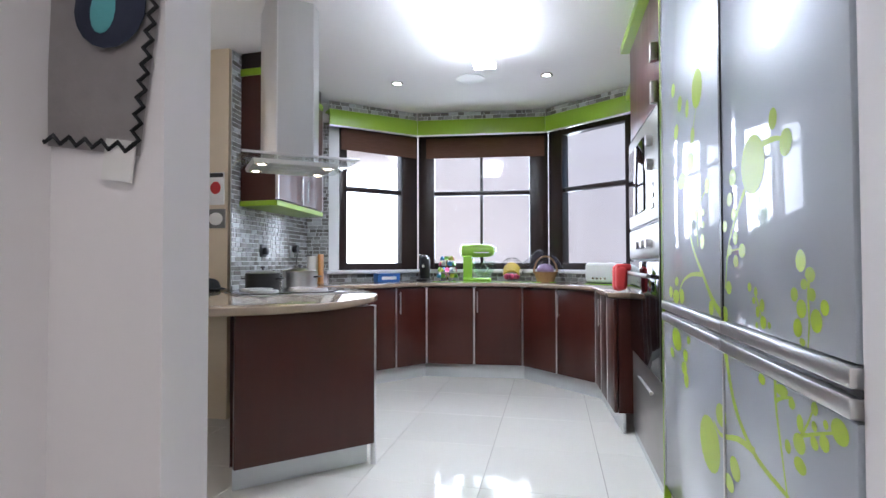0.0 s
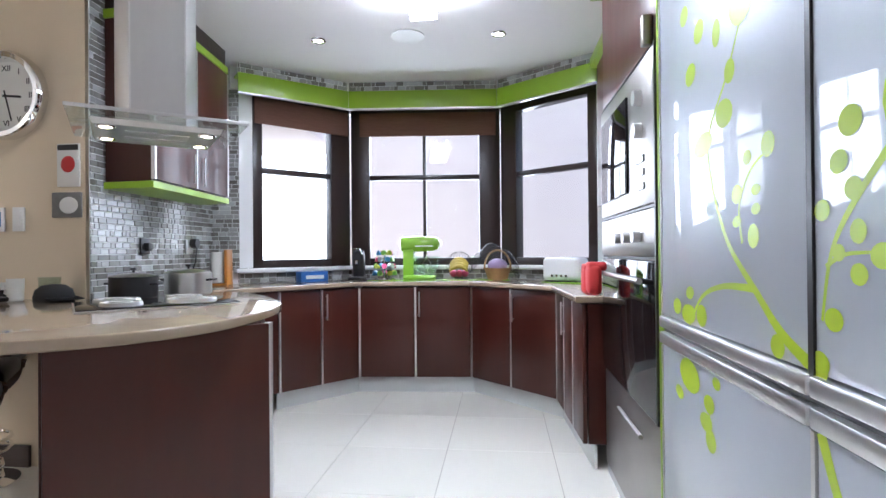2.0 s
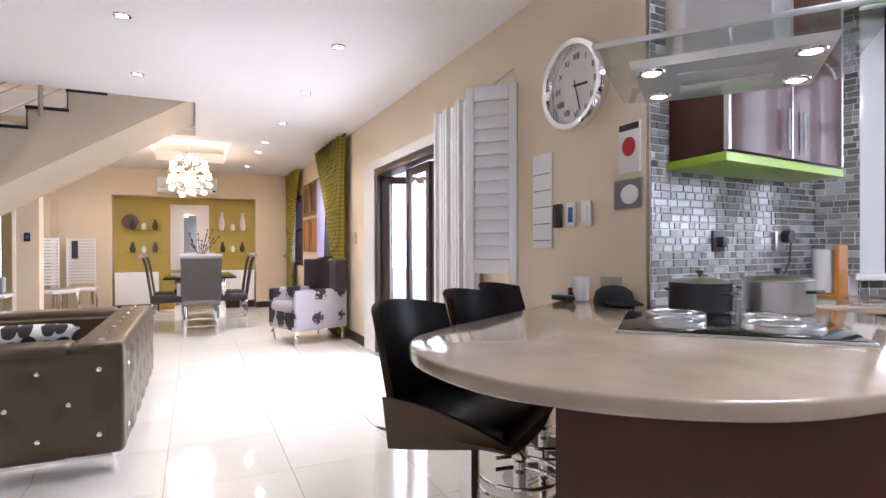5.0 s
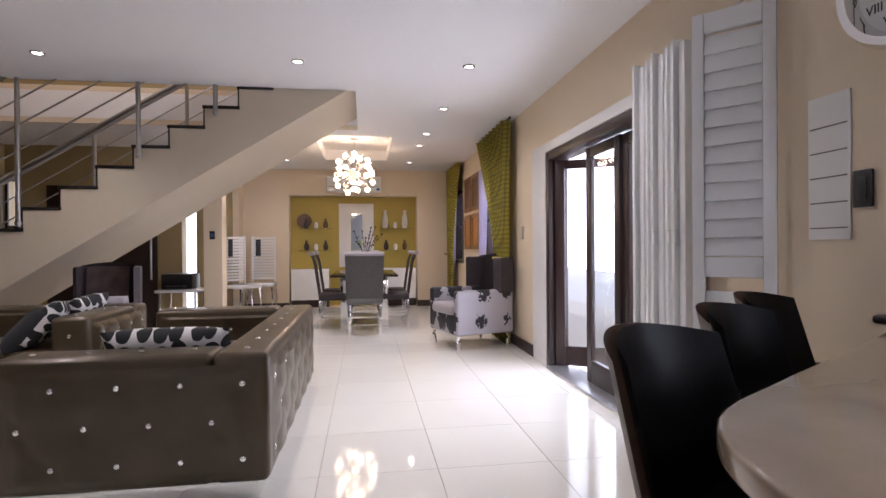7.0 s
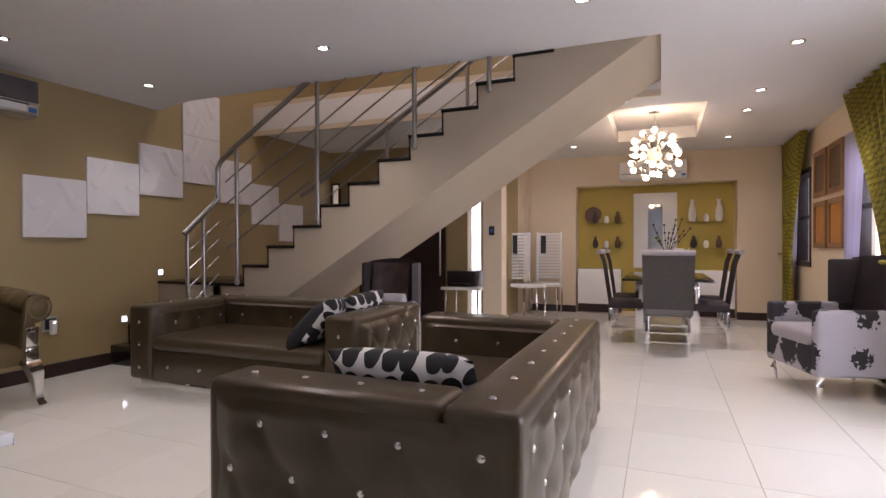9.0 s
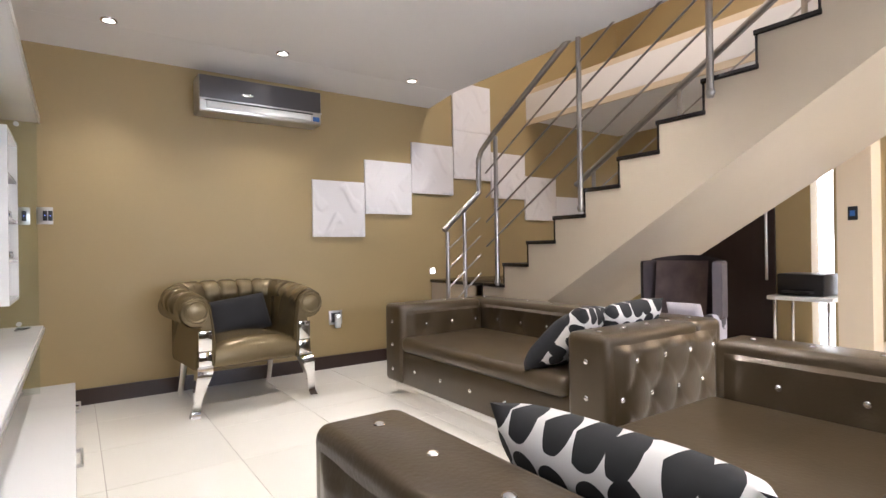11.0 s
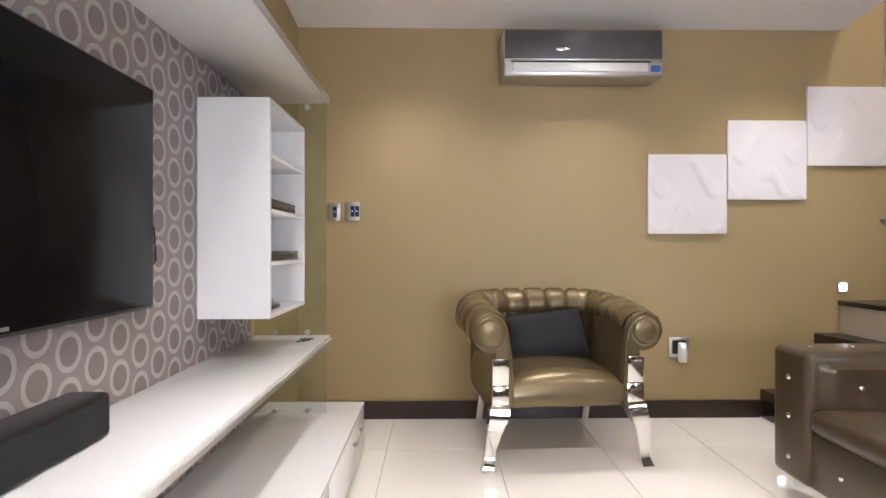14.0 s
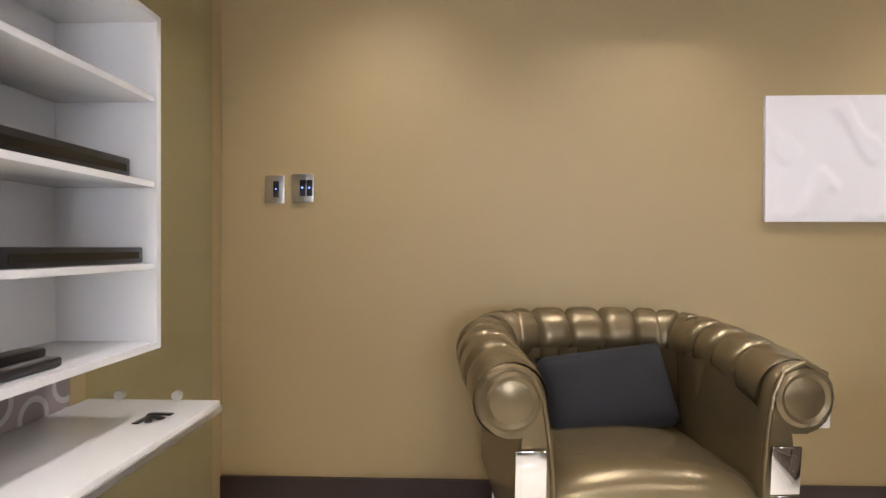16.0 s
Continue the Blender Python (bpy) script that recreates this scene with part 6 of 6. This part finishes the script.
def wing_chair(at, rz, label):
    """Faces local +y."""
    o = thing("wing_chair", label, "armchair", "damask wing chairs", at, rz)
    part("seat_base", B(-0.33, 0.33, -0.32, 0.36, 0.17, 0.40, 0.03, 3), DAM, o)
    part("seat_cushion", B(-0.27, 0.27, -0.25, 0.38, 0.38, 0.50, 0.045, 4), LILACC, o)
    for s in (-1, 1):
        part("side", B(s * 0.27, s * 0.37, -0.36, 0.36, 0.17, 0.66, 0.03, 3), DAM, o, "damask patterned side")
        part("wing", prism(bmesh.new(), [(s * 0.27, -0.36), (s * 0.37, -0.36), (s * 0.39, -0.18), (s * 0.33, -0.12)], 0.62, 1.02, 0.02), PLUM, o)
        for y in (-0.31, 0.31):
            part("leg", sweep(bmesh.new(), [(s * 0.31, y, 0.18), (s * 0.32, y * 1.03, 0.1), (s * 0.30, y, 0.0)], [0.035, 0.026, 0.014], 10), CHROME, o, "turned chrome leg")
    part("backrest", grid_sheet(bmesh.new(), lambda u, v: Vector(((u - 0.5) * 0.68, -0.30 - 0.10 * v + 0.08 * (2 * u - 1) ** 2, 0.40 + 0.66 * v - 0.03 * (2 * u - 1) ** 2 * v)), 14, 12, 0.08), PLUM, o, "tufted dark velvet back")
    return o


wing_chair((-7.36, 3.24, 0), 197, "lilac and black damask wing chair with chrome feet by the curtain")
wc2 = wing_chair((-6.56, -0.37, 0), -84, "dark velvet wing chair squeezed behind the sofa under the stairs")
wc2.scale = (0.72, 0.7, 0.96)
part("inner_back", grid_sheet(bmesh.new(), lambda u, v: Vector(((u - 0.5) * 0.50, -0.205 - 0.10 * v + 0.06 * (2 * u - 1) ** 2, 0.46 + 0.56 * v)), 12, 10, 0.02), mat("mauve_hide", (0.30, 0.21, 0.19), 0.6, scale=7, col2=(0.05, 0.035, 0.035), bump=0.1, bscale=200), wc2, "mottled mauve inner back")
pillow(LILACC, 0.22, 0.26, 0.10, (-6.50, -0.22, 0.60), 66, 0, -84, "pale cushion on the wing chair")

# ---- dining ----
def dining_chair(at, rz, label, m):
    """Faces local +y."""
    o = thing("dining_chair", label, "chair", "chairs round the dining table", at, rz)
    part("seat", B(-0.23, 0.23, -0.22, 0.25, 0.40, 0.49, 0.025, 3), m, o)
    part("backrest", grid_sheet(bmesh.new(), lambda u, v: Vector(((u - 0.5) * (0.47 + 0.03 * v), -0.21 - 0.09 * v - 0.03 * max(0, v - 0.8) * 5, 0.42 + 0.64 * v)), 8, 12, 0.055), m, o)
    part("top_roll", R((-0.25, -0.325, 1.06), (0.25, -0.325, 1.06), 0.028, n=14), LILACC, o, "pale top roll")
    for x in (-0.2, 0.2):
        part("front_leg", B(x - 0.016, x + 0.016, 0.20, 0.232, 0, 0.40, 0.003), CHROME, o)
        part("rear_leg", B(x - 0.016, x + 0.016, -0.22, -0.188, 0, 0.40, 0.003), CHROME, o)
        part("side_bar", B(x - 0.01, x + 0.01, -0.19, 0.2, 0.15, 0.17), CHROME, o)
    for z in (0.12, 0.22, 0.30):
        part("stretcher", B(-0.19, 0.19, -0.212, -0.196, z, z + 0.015), CHROME, o)
    return o


dining_chair((-8.45, 2.02, 0), 90, "grey woven dining chair with chrome legs at the table end", GREYC)
for x in (-9.05, -9.75):
    dining_chair((x, 1.60, 0), 0, "dark velvet dining chair with chrome legs", PLUM)
    dining_chair((x, 2.43, 0), 180, "dark velvet dining chair with chrome legs", PLUM)
dining_chair((-10.5, 2.02, 0), -90, "grey woven dining chair with chrome legs at the far table end", GREYC)
tbl = thing("dining_table", "black glass dining table on mirrored legs", "table")
part("tabletop", B(-10.25, -8.6, 1.55, 2.48, 0.735, 0.76, 0.004), BLACKG, tbl)
for x in (-9.95, -8.9):
    for y in (1.75, 2.28):
        part("leg", B(x - 0.07, x + 0.07, y - 0.07, y + 0.07, 0, 0.735, 0.004), CHROME, tbl, "mirrored square leg")
va = thing("vase_with_twigs", "dark twigs in a slim vase on the dining table", "vase", at=(-9.3, 2.02, 0.76))
part("vase", lathe(bmesh.new(), [(0.05, 0), (0.06, 0.05), (0.035, 0.16), (0.03, 0.22), (0.04, 0.24)], n=18), BLACKG, va)
tw = random.Random(3)
for k in range(9):
    t = tw.uniform(0, 6.28)
    e = tw.uniform(0.10, 0.26)
    hgt = tw.uniform(0.45, 0.72)
    pts = [(0, 0, 0.2), (e * 0.3 * math.cos(t), e * 0.3 * math.sin(t), 0.35), (e * math.cos(t), e * math.sin(t), hgt)]
    part("twig", sweep(bmesh.new(), pts, 0.004, 5), BLACKP, va)
    for j in range(3):
        part("bud", ball(bmesh.new(), (e * (0.5 + 0.25 * j) * math.cos(t), e * (0.5 + 0.25 * j) * math.sin(t), 0.35 + (hgt - 0.35) * (0.3 + 0.35 * j)), 0.014, n=8), PLUM, va)

ch = thing("chandelier", "round crystal chandelier with many lit globes", "chandelier", at=(-9.3, 1.88, 2.24))
part("rod", R((0, 0, 0.2), (0, 0, 0.535), 0.012), CHROME, ch)
part("ceiling_rose", lathe(bmesh.new(), [(0.07, 0.52), (0.07, 0.538), (0.01, 0.538)], n=20), CHROME, ch)
part("core", ball(bmesh.new(), (0, 0, 0), 0.09), CRYSTAL, ch)
ng = 46
for k in range(ng):
    zz = 1 - 2 * (k + 0.5) / ng
    t = k * 2.39996
    r = math.sqrt(1 - zz * zz)
    d = Vector((r * math.cos(t), r * math.sin(t), zz))
    part("arm", R(d * 0.08, d * 0.27, 0.004, n=5), CHROME, ch)
    if k % 2 == 0:
        part("globe", ball(bmesh.new(), d * 0.30, 0.036, n=12), WARMB, ch, "lit glass globe")
    else:
        part("crystal", ball(bmesh.new(), d * 0.29, 0.026, n=8), CRYSTAL, ch)
pl_ = bpy.data.lights.new("tray_light", "POINT")
pl_.energy, pl_.color, pl_.shadow_soft_size = 4, (1.0, 0.72, 0.42), 0.1
new("tray_light", pl_).location = (-9.3, 1.88, 2.62)

# niche: cabinets, mirror panel, shelves with ornaments
for a, b in ((0.66, 1.35), (2.35, 3.0)):
    c = thing("niche_cabinet", "white lacquer cabinet standing in the niche", "cabinet")
    part("body", B(-11.79, -11.45, a, b, 0.16, 0.74, 0.004), WHITEL, c)
    part("plinth", B(-11.79, -11.47, a, b, 0.0201, 0.16), SKIRT, c)
mp_ = thing("mirror_panel", "tall white panel with a narrow dark mirror", "mirror")
part("panel", B(-11.795, -11.76, 1.53, 2.2, 0.76, 2.0, 0.004), WHITEL, mp_)
part("mirror", B(-11.76, -11.755, 1.76, 1.98, 1.0, 1.8), CHROME, mp_)
for y0, y1 in ((0.80, 1.40), (2.32, 2.92)):
    for z in (1.50, 1.08):
        s = thing("glass_shelf", "small clear glass shelf in the niche", "shelf")
        part("plate", B(-11.795, -11.60, y0, y1, z, z + 0.012, 0.002), CLEAR, s)
        for k in range(3):
            y = y0 + 0.12 + 0.18 * k
            v = solid("ornament_vase", lathe(bmesh.new(), [(0.03, 0), (0.05, 0.04), (0.045, 0.10), (0.02, 0.16), (0.025, 0.19)] if (k + int(z)) % 2 else [(0.03, 0), (0.04, 0.07), (0.025, 0.11), (0.03, 0.12)], (-11.69, y, z + 0.0125), 16), (PLUM, WHITEP, WALNUT)[k], "small ornamental vase on a glass shelf", "vase", "niche ornaments")
for y in (2.42, 2.80):
    solid("tall_vase", lathe(bmesh.new(), [(0.04, 0), (0.06, 0.08), (0.05, 0.2), (0.025, 0.30), (0.035, 0.35)], (-11.66, y, 1.5125), 16), WHITEC, "tall white ornamental vase", "vase")
solid("round_plate", lathe(bmesh.new(), [(0.13, 0), (0.14, 0.015), (0.06, 0.02), (0.002, 0.018)], n=24, m=Matrix.Translation((-11.72, 0.88, 1.655)) @ Matrix.Rotation(radians(80), 4, "Y")), WALNUT, "dark round decorative plate on edge", "plate")


def white_chair(at, rz):
    o = thing("slatted_chair", "white chair with high slatted back and chrome legs", "chair", "white chairs by the wall", at, rz)
    part("seat", B(-0.23, 0.23, -0.22, 0.22, 0.46, 0.52, 0.015), WHITEL, o)
    for x in (-0.2, 0.2):
        part("back_post", B(x - 0.012, x + 0.012, -0.22, -0.19, 0.5, 1.36), WHITEL, o)
        for y in (-0.19, 0.19):
            part("leg", sweep(bmesh.new(), [(x, y, 0.46), (x * 1.08, y * 1.1, 0.25), (x, y, 0)], [0.022, 0.018, 0.012], 8), CHROME, o)
    for k in range(15):
        part("slat", B(-0.19, 0.19, -0.213, -0.197, 0.58 + 0.052 * k, 0.612 + 0.052 * k), WHITEL, o)
    part("motif", prism(bmesh.new(), [(0.05, -0.195), (0.14, -0.195), (0.14, -0.192), (0.05, -0.192)], 1.0, 1.3), BLACKP, o, "black flower motif")
    return o


white_chair((-11.1, 0.20, 0), -90)
white_chair((-10.9, -0.02, 0), -5).matrix_world = pose(-10.75, -0.05, 0, 0, 0, -40)
hs = thing("hall_side_table", "white side table with chrome legs in the hall", "table")
part("top", B(-9.3, -8.8, -0.75, -0.2, 0.55, 0.59, 0.004), WHITEL, hs)
for x in (-9.25, -8.85):
    for y in (-0.7, -0.25):
        part("leg", R((x, y, 0), (x, y, 0.55), 0.014), CHROME, hs)
pm = thing("printer", "black printer on the side table", "printer")
part("body", B(-9.25, -8.9, -0.7, -0.3, 0.591, 0.80, 0.015), BLACKP, pm)
part("tray", B(-8.9, -8.8, -0.62, -0.38, 0.62, 0.64), BLACKP, pm)

# curtains, pictures, dining windows
def curtain(xr, xl, tie, sway, label):
    """Gathered drape hung between xr and xl, drawn to the side of xr and tied at height tie (share of the drop)."""
    o = thing("curtain", label, "curtain")

    def f(u, v):
        if v > tie:
            k = ((v - tie) / (1 - tie)) ** 1.3
            span = sway + (1 - sway) * k
        else:
            span = sway * (1 + 0.25 * math.sin(math.pi * (1 - v / tie) / 2))
        x = xr + (xl - xr) * u * span
        return Vector((x, WY - 0.12 + (0.018 + 0.035 * span) * math.sin(u * 2 * math.pi * 8 + 0.8 * v), 0.03 + (H - 0.06) * v))
    part("drape", grid_sheet(bmesh.new(), f, 96, 30, 0.004), PLAID, o, smooth=80)
    part("tieback", sweep(bmesh.new(), [f(i / 10, tie) + Vector((0, -0.05 if i not in (0, 10) else 0, 0)) for i in range(11)], 0.018, 8), PLAID, o)
    part("rail", R((xr + 0.06, WY - 0.1, H - 0.03), (xl - 0.06, WY - 0.1, H - 0.03), 0.014), DARKWOOD, o)
    return o


curtain(-7.12, -8.62, 0.38, 0.36, "yellow and green plaid curtain tied back by the window")
curtain(-11.42, -10.25, 0.38, 0.36, "yellow and green plaid curtain tied back by the far window")
for x0, x1, z0 in ((-8.9, -7.8, 0.95), (-11.35, -10.45, 0.85)):
    w = tagged(new("window_%d" % (4 if x0 > -10 else 5)), "dark framed dining window with clear panes", kind="structure")
    bm = B(x0, x0 + 0.06, WY - 0.012, 3.9, z0, 2.15, 0.004)
    for b in ((x1 - 0.06, x1, WY - 0.012, 3.9, z0, 2.15), (x0, x1, WY - 0.012, 3.9, z0, z0 + 0.06), (x0, x1, WY - 0.012, 3.9, 2.09, 2.15), (x0, x1, 3.8, 3.86, 1.5, 1.54)):
        cube(bm, *b)
    part("window_frame", bm, DARKWOOD, w)
    part("pane", B(x0 + 0.06, x1 - 0.06, 3.83, 3.836, z0 + 0.06, 2.09), PANE, w).visible_shadow = False
    sc = thing("sheer_curtain", "white sheer curtain at the window", "curtain")
    part("drape", grid_sheet(bmesh.new(), lambda u, v: Vector((x0 + (x1 - x0) * u * (0.25 + 0.25 * v), WY - 0.06 + 0.02 * math.sin(u * 40), 0.35 + 1.9 * v)), 40, 10, 0.003), SHEER, sc)
for cx in (-9.98, -9.36):
    for z0 in (1.10, 1.72):
        p = thing("framed_picture", "gilt framed picture on the cream wall", "picture", "four framed pictures")
        bm = bmesh.new()
        for b in ((cx - 0.26, cx + 0.26, z0, z0 + 0.06), (cx - 0.26, cx + 0.26, z0 + 0.50, z0 + 0.56), (cx - 0.26, cx - 0.20, z0 + 0.06, z0 + 0.50), (cx + 0.20, cx + 0.26, z0 + 0.06, z0 + 0.50)):
            cube(bm, b[0], b[1], WY - 0.03, WY - 0.002, b[2], b[3])
        part("moulding", bm, GOLDF, p)
        part("picture", B(cx - 0.20, cx + 0.20, WY - 0.016, WY - 0.003, z0 + 0.06, z0 + 0.50), ORANGEW if z0 < 1.5 else WALNUT, p)
sw = thing("wall_switch", "small dark switch beside the patio door", "switch")
part("plate", B(-6.95, -6.88, WY - 0.014, WY - 0.002, 1.22, 1.36, 0.003), STEEL, sw)

# exercise bike and planting outside the door
bk = thing("exercise_bike", "grey exercise bike on the patio", "exercise bike", at=(-6.2, 5.0, -0.15), rz=20)
part("flywheel", R((0.25, -0.05, 0.35), (0.25, 0.05, 0.35), 0.24, n=28), BLACKP, bk)
part("beam", sweep(bmesh.new(), [(0.3, 0, 0.3), (0.0, 0, 0.35), (-0.3, 0, 0.2)], 0.05, 10), STEEL, bk)
part("seat_post", R((-0.18, 0, 0.3), (-0.25, 0, 0.85), 0.03), STEEL, bk)
part("saddle", ball(bmesh.new(), (-0.27, 0, 0.9), 0.14, 0.09, 0.05), BLACKP, bk)
part("mast", R((0.3, 0, 0.4), (0.22, 0, 1.15), 0.03), STEEL, bk)
part("handlebar", sweep(bmesh.new(), [(0.0, -0.22, 1.12), (0.2, -0.2, 1.15), (0.24, 0, 1.16), (0.2, 0.2, 1.15), (0.0, 0.22, 1.12)], 0.02, 8), BLACKP, bk)
part("console", B(0.2, 0.28, -0.1, 0.1, 1.16, 1.34, 0.01), BLACKP, bk)
for x in (-0.4, 0.45):
    part("foot", R((x, -0.25, 0.03), (x, 0.25, 0.03), 0.03), STEEL, bk)
tr = random.Random(11)


def shrub(x, y, hh, spread):
    t = thing("garden_shrub", "green leafy garden shrub beyond the patio", "shrub", "garden shrubs", (x, y, -0.15))
    part("trunk", sweep(bmesh.new(), [(0, 0, 0), (0.05, 0.02, hh * 0.4), (0.0, 0.05, hh * 0.8)], [0.05, 0.04, 0.02], 8), WALNUT, t)
    bm = bmesh.new()
    for i in range(260):
        c = Vector((tr.gauss(0, spread), tr.gauss(0, spread * 0.7), hh * (0.35 + 0.6 * tr.random())))
        m = Matrix.Translation(c) @ Euler((tr.uniform(0, 6), tr.uniform(0, 6), tr.uniform(0, 6))).to_matrix().to_4x4()
        l = tr.uniform(0.08, 0.17)
        vs = [bm.verts.new(m @ Vector(p)) for p in ((0, 0, 0), (l * 0.4, l * 0.18, 0.01), (l, 0, 0), (l * 0.4, -l * 0.18, 0.01))]
        bm.faces.new(vs)
    part("crown", bm, LEAF, t)


for x, y, h in ((-5.0, 7.2, 2.0), (-6.3, 7.8, 2.4), (-4.2, 8.0, 1.6), (-7.4, 7.0, 1.8)):
    shrub(x, y, h, 0.45)
for x in (-3.9, -6.7):
    c = thing("patio_post", "pinkish rendered patio post", "post")
    part("shaft", B(x - 0.1, x + 0.1, 5.9, 6.1, -0.15, 2.6, 0.006), OUTW, c)
    part("cap", B(x - 0.13, x + 0.13, 5.87, 6.13, 2.6, 2.7, 0.006), OUTW, c)
mtt = solid("door_mat", B(-5.9, -5.4, 4.05, 4.35, -0.15, -0.13, 0.004), RED, "red door mat outside the patio door", "mat")

# ---- ceiling lamps ----
# (-0.15, -0.15) is an added lamp, unseen, that brightens the entry wall
# (-3.48, -0.39) and (-4.55, -0.39) extend their row unseen, to brighten the white shelf
DL = [(-3.48, -2.41), (-4.62, -2.38), (-5.81, -2.41), (-5.66, -0.39), (-3.48, -0.39), (-4.55, -0.39), (-0.15, -0.15), (-5.60, 1.51), (-4.37, 1.53), (-4.31, 2.88), (-5.55, 2.88), (-6.88, 2.87), (-8.15, 2.83), (-8.95, 2.82), (-10.5, 2.8), (-10.45, 0.74), (-8.1, 1.58), (-1.32, 4.71), (-0.07, 4.76)]
first = None
for i, (x, y) in enumerate(DL):
    if first is None:
        first = thing("downlight", "round recessed ceiling downlight with metal ring, lit", "downlight", "ceiling downlights", (x, y, H))
        part("ring", lathe(bmesh.new(), [(0.033, -0.001), (0.035, -0.008), (0.050, -0.006), (0.052, -0.0005)], n=24), CHROME, first)
        part("lens", lathe(bmesh.new(), [(0.033, -0.004), (0.02, -0.006), (0.002, -0.007)], n=18), LAMPM, first, "lit lens")
    else:
        copy_thing(first, pose(x, y, H))
    if i < 17:
        low = i < 6
        sp = bpy.data.lights.new("downlight_beam", "SPOT")
        sp.energy, sp.color, sp.spot_size, sp.spot_blend, sp.shadow_soft_size = (34 if i < 3 else 56) if low else 38, (1.0, 0.92, 0.80), radians((104 if i < 3 else 122) if low else 150), 1.0, 0.04
        so = new("downlight_beam", sp)
        so.matrix_world = look((x, y, H - 0.02), (x, y, 0))
tu = thing("fluorescent_fitting", "twin tube fluorescent ceiling light, lit", "ceiling light")
part("tray", B(-0.545, -0.475, 3.05, 4.28, H - 0.05, H - 0.002, 0.006), WHITEP, tu)
for x in (-0.57, -0.45):
    part("tube", R((x, 3.07, H - 0.09), (x, 4.26, H - 0.09), 0.016, n=12), TUBEM, tu, "lit fluorescent tube")
for y in (3.06, 4.25):
    part("tube_holder", B(-0.59, -0.43, y - 0.008, y + 0.008, H - 0.11, H - 0.06), WHITEP, tu)
spk = thing("ceiling_speaker", "round white ceiling speaker grille", "speaker", at=(-0.69, 4.72, H))
part("ring", lathe(bmesh.new(), [(0.115, -0.0005), (0.113, -0.006), (0.10, -0.008), (0.002, -0.006)], n=32), WHITEP, spk)

# ---- floor tiles, last ----
gx0, gy0 = -3.386, -2.41
tm = mesh_of("tile", B(0.0015, TS - 0.0015, 0.0015, TS - 0.0015, -0.0039, 0.0, 0.0008, 1), TILE)
for i in range(-15, 8):
    for j in range(-1, 15):
        x, y = gx0 + i * TS, gy0 + j * TS
        if x + TS < -12 or x > 1.2 or y > 6.2 or y + TS < -3 or (x > -2.8 and x < -0.8 and y + TS < 1.1 and x + TS < -0.6) or (y > 3.8 and x + TS < -2.2):
            continue
        o = new("tile", tm)
        o.location = (x, y, 0)
        o.parent = sub
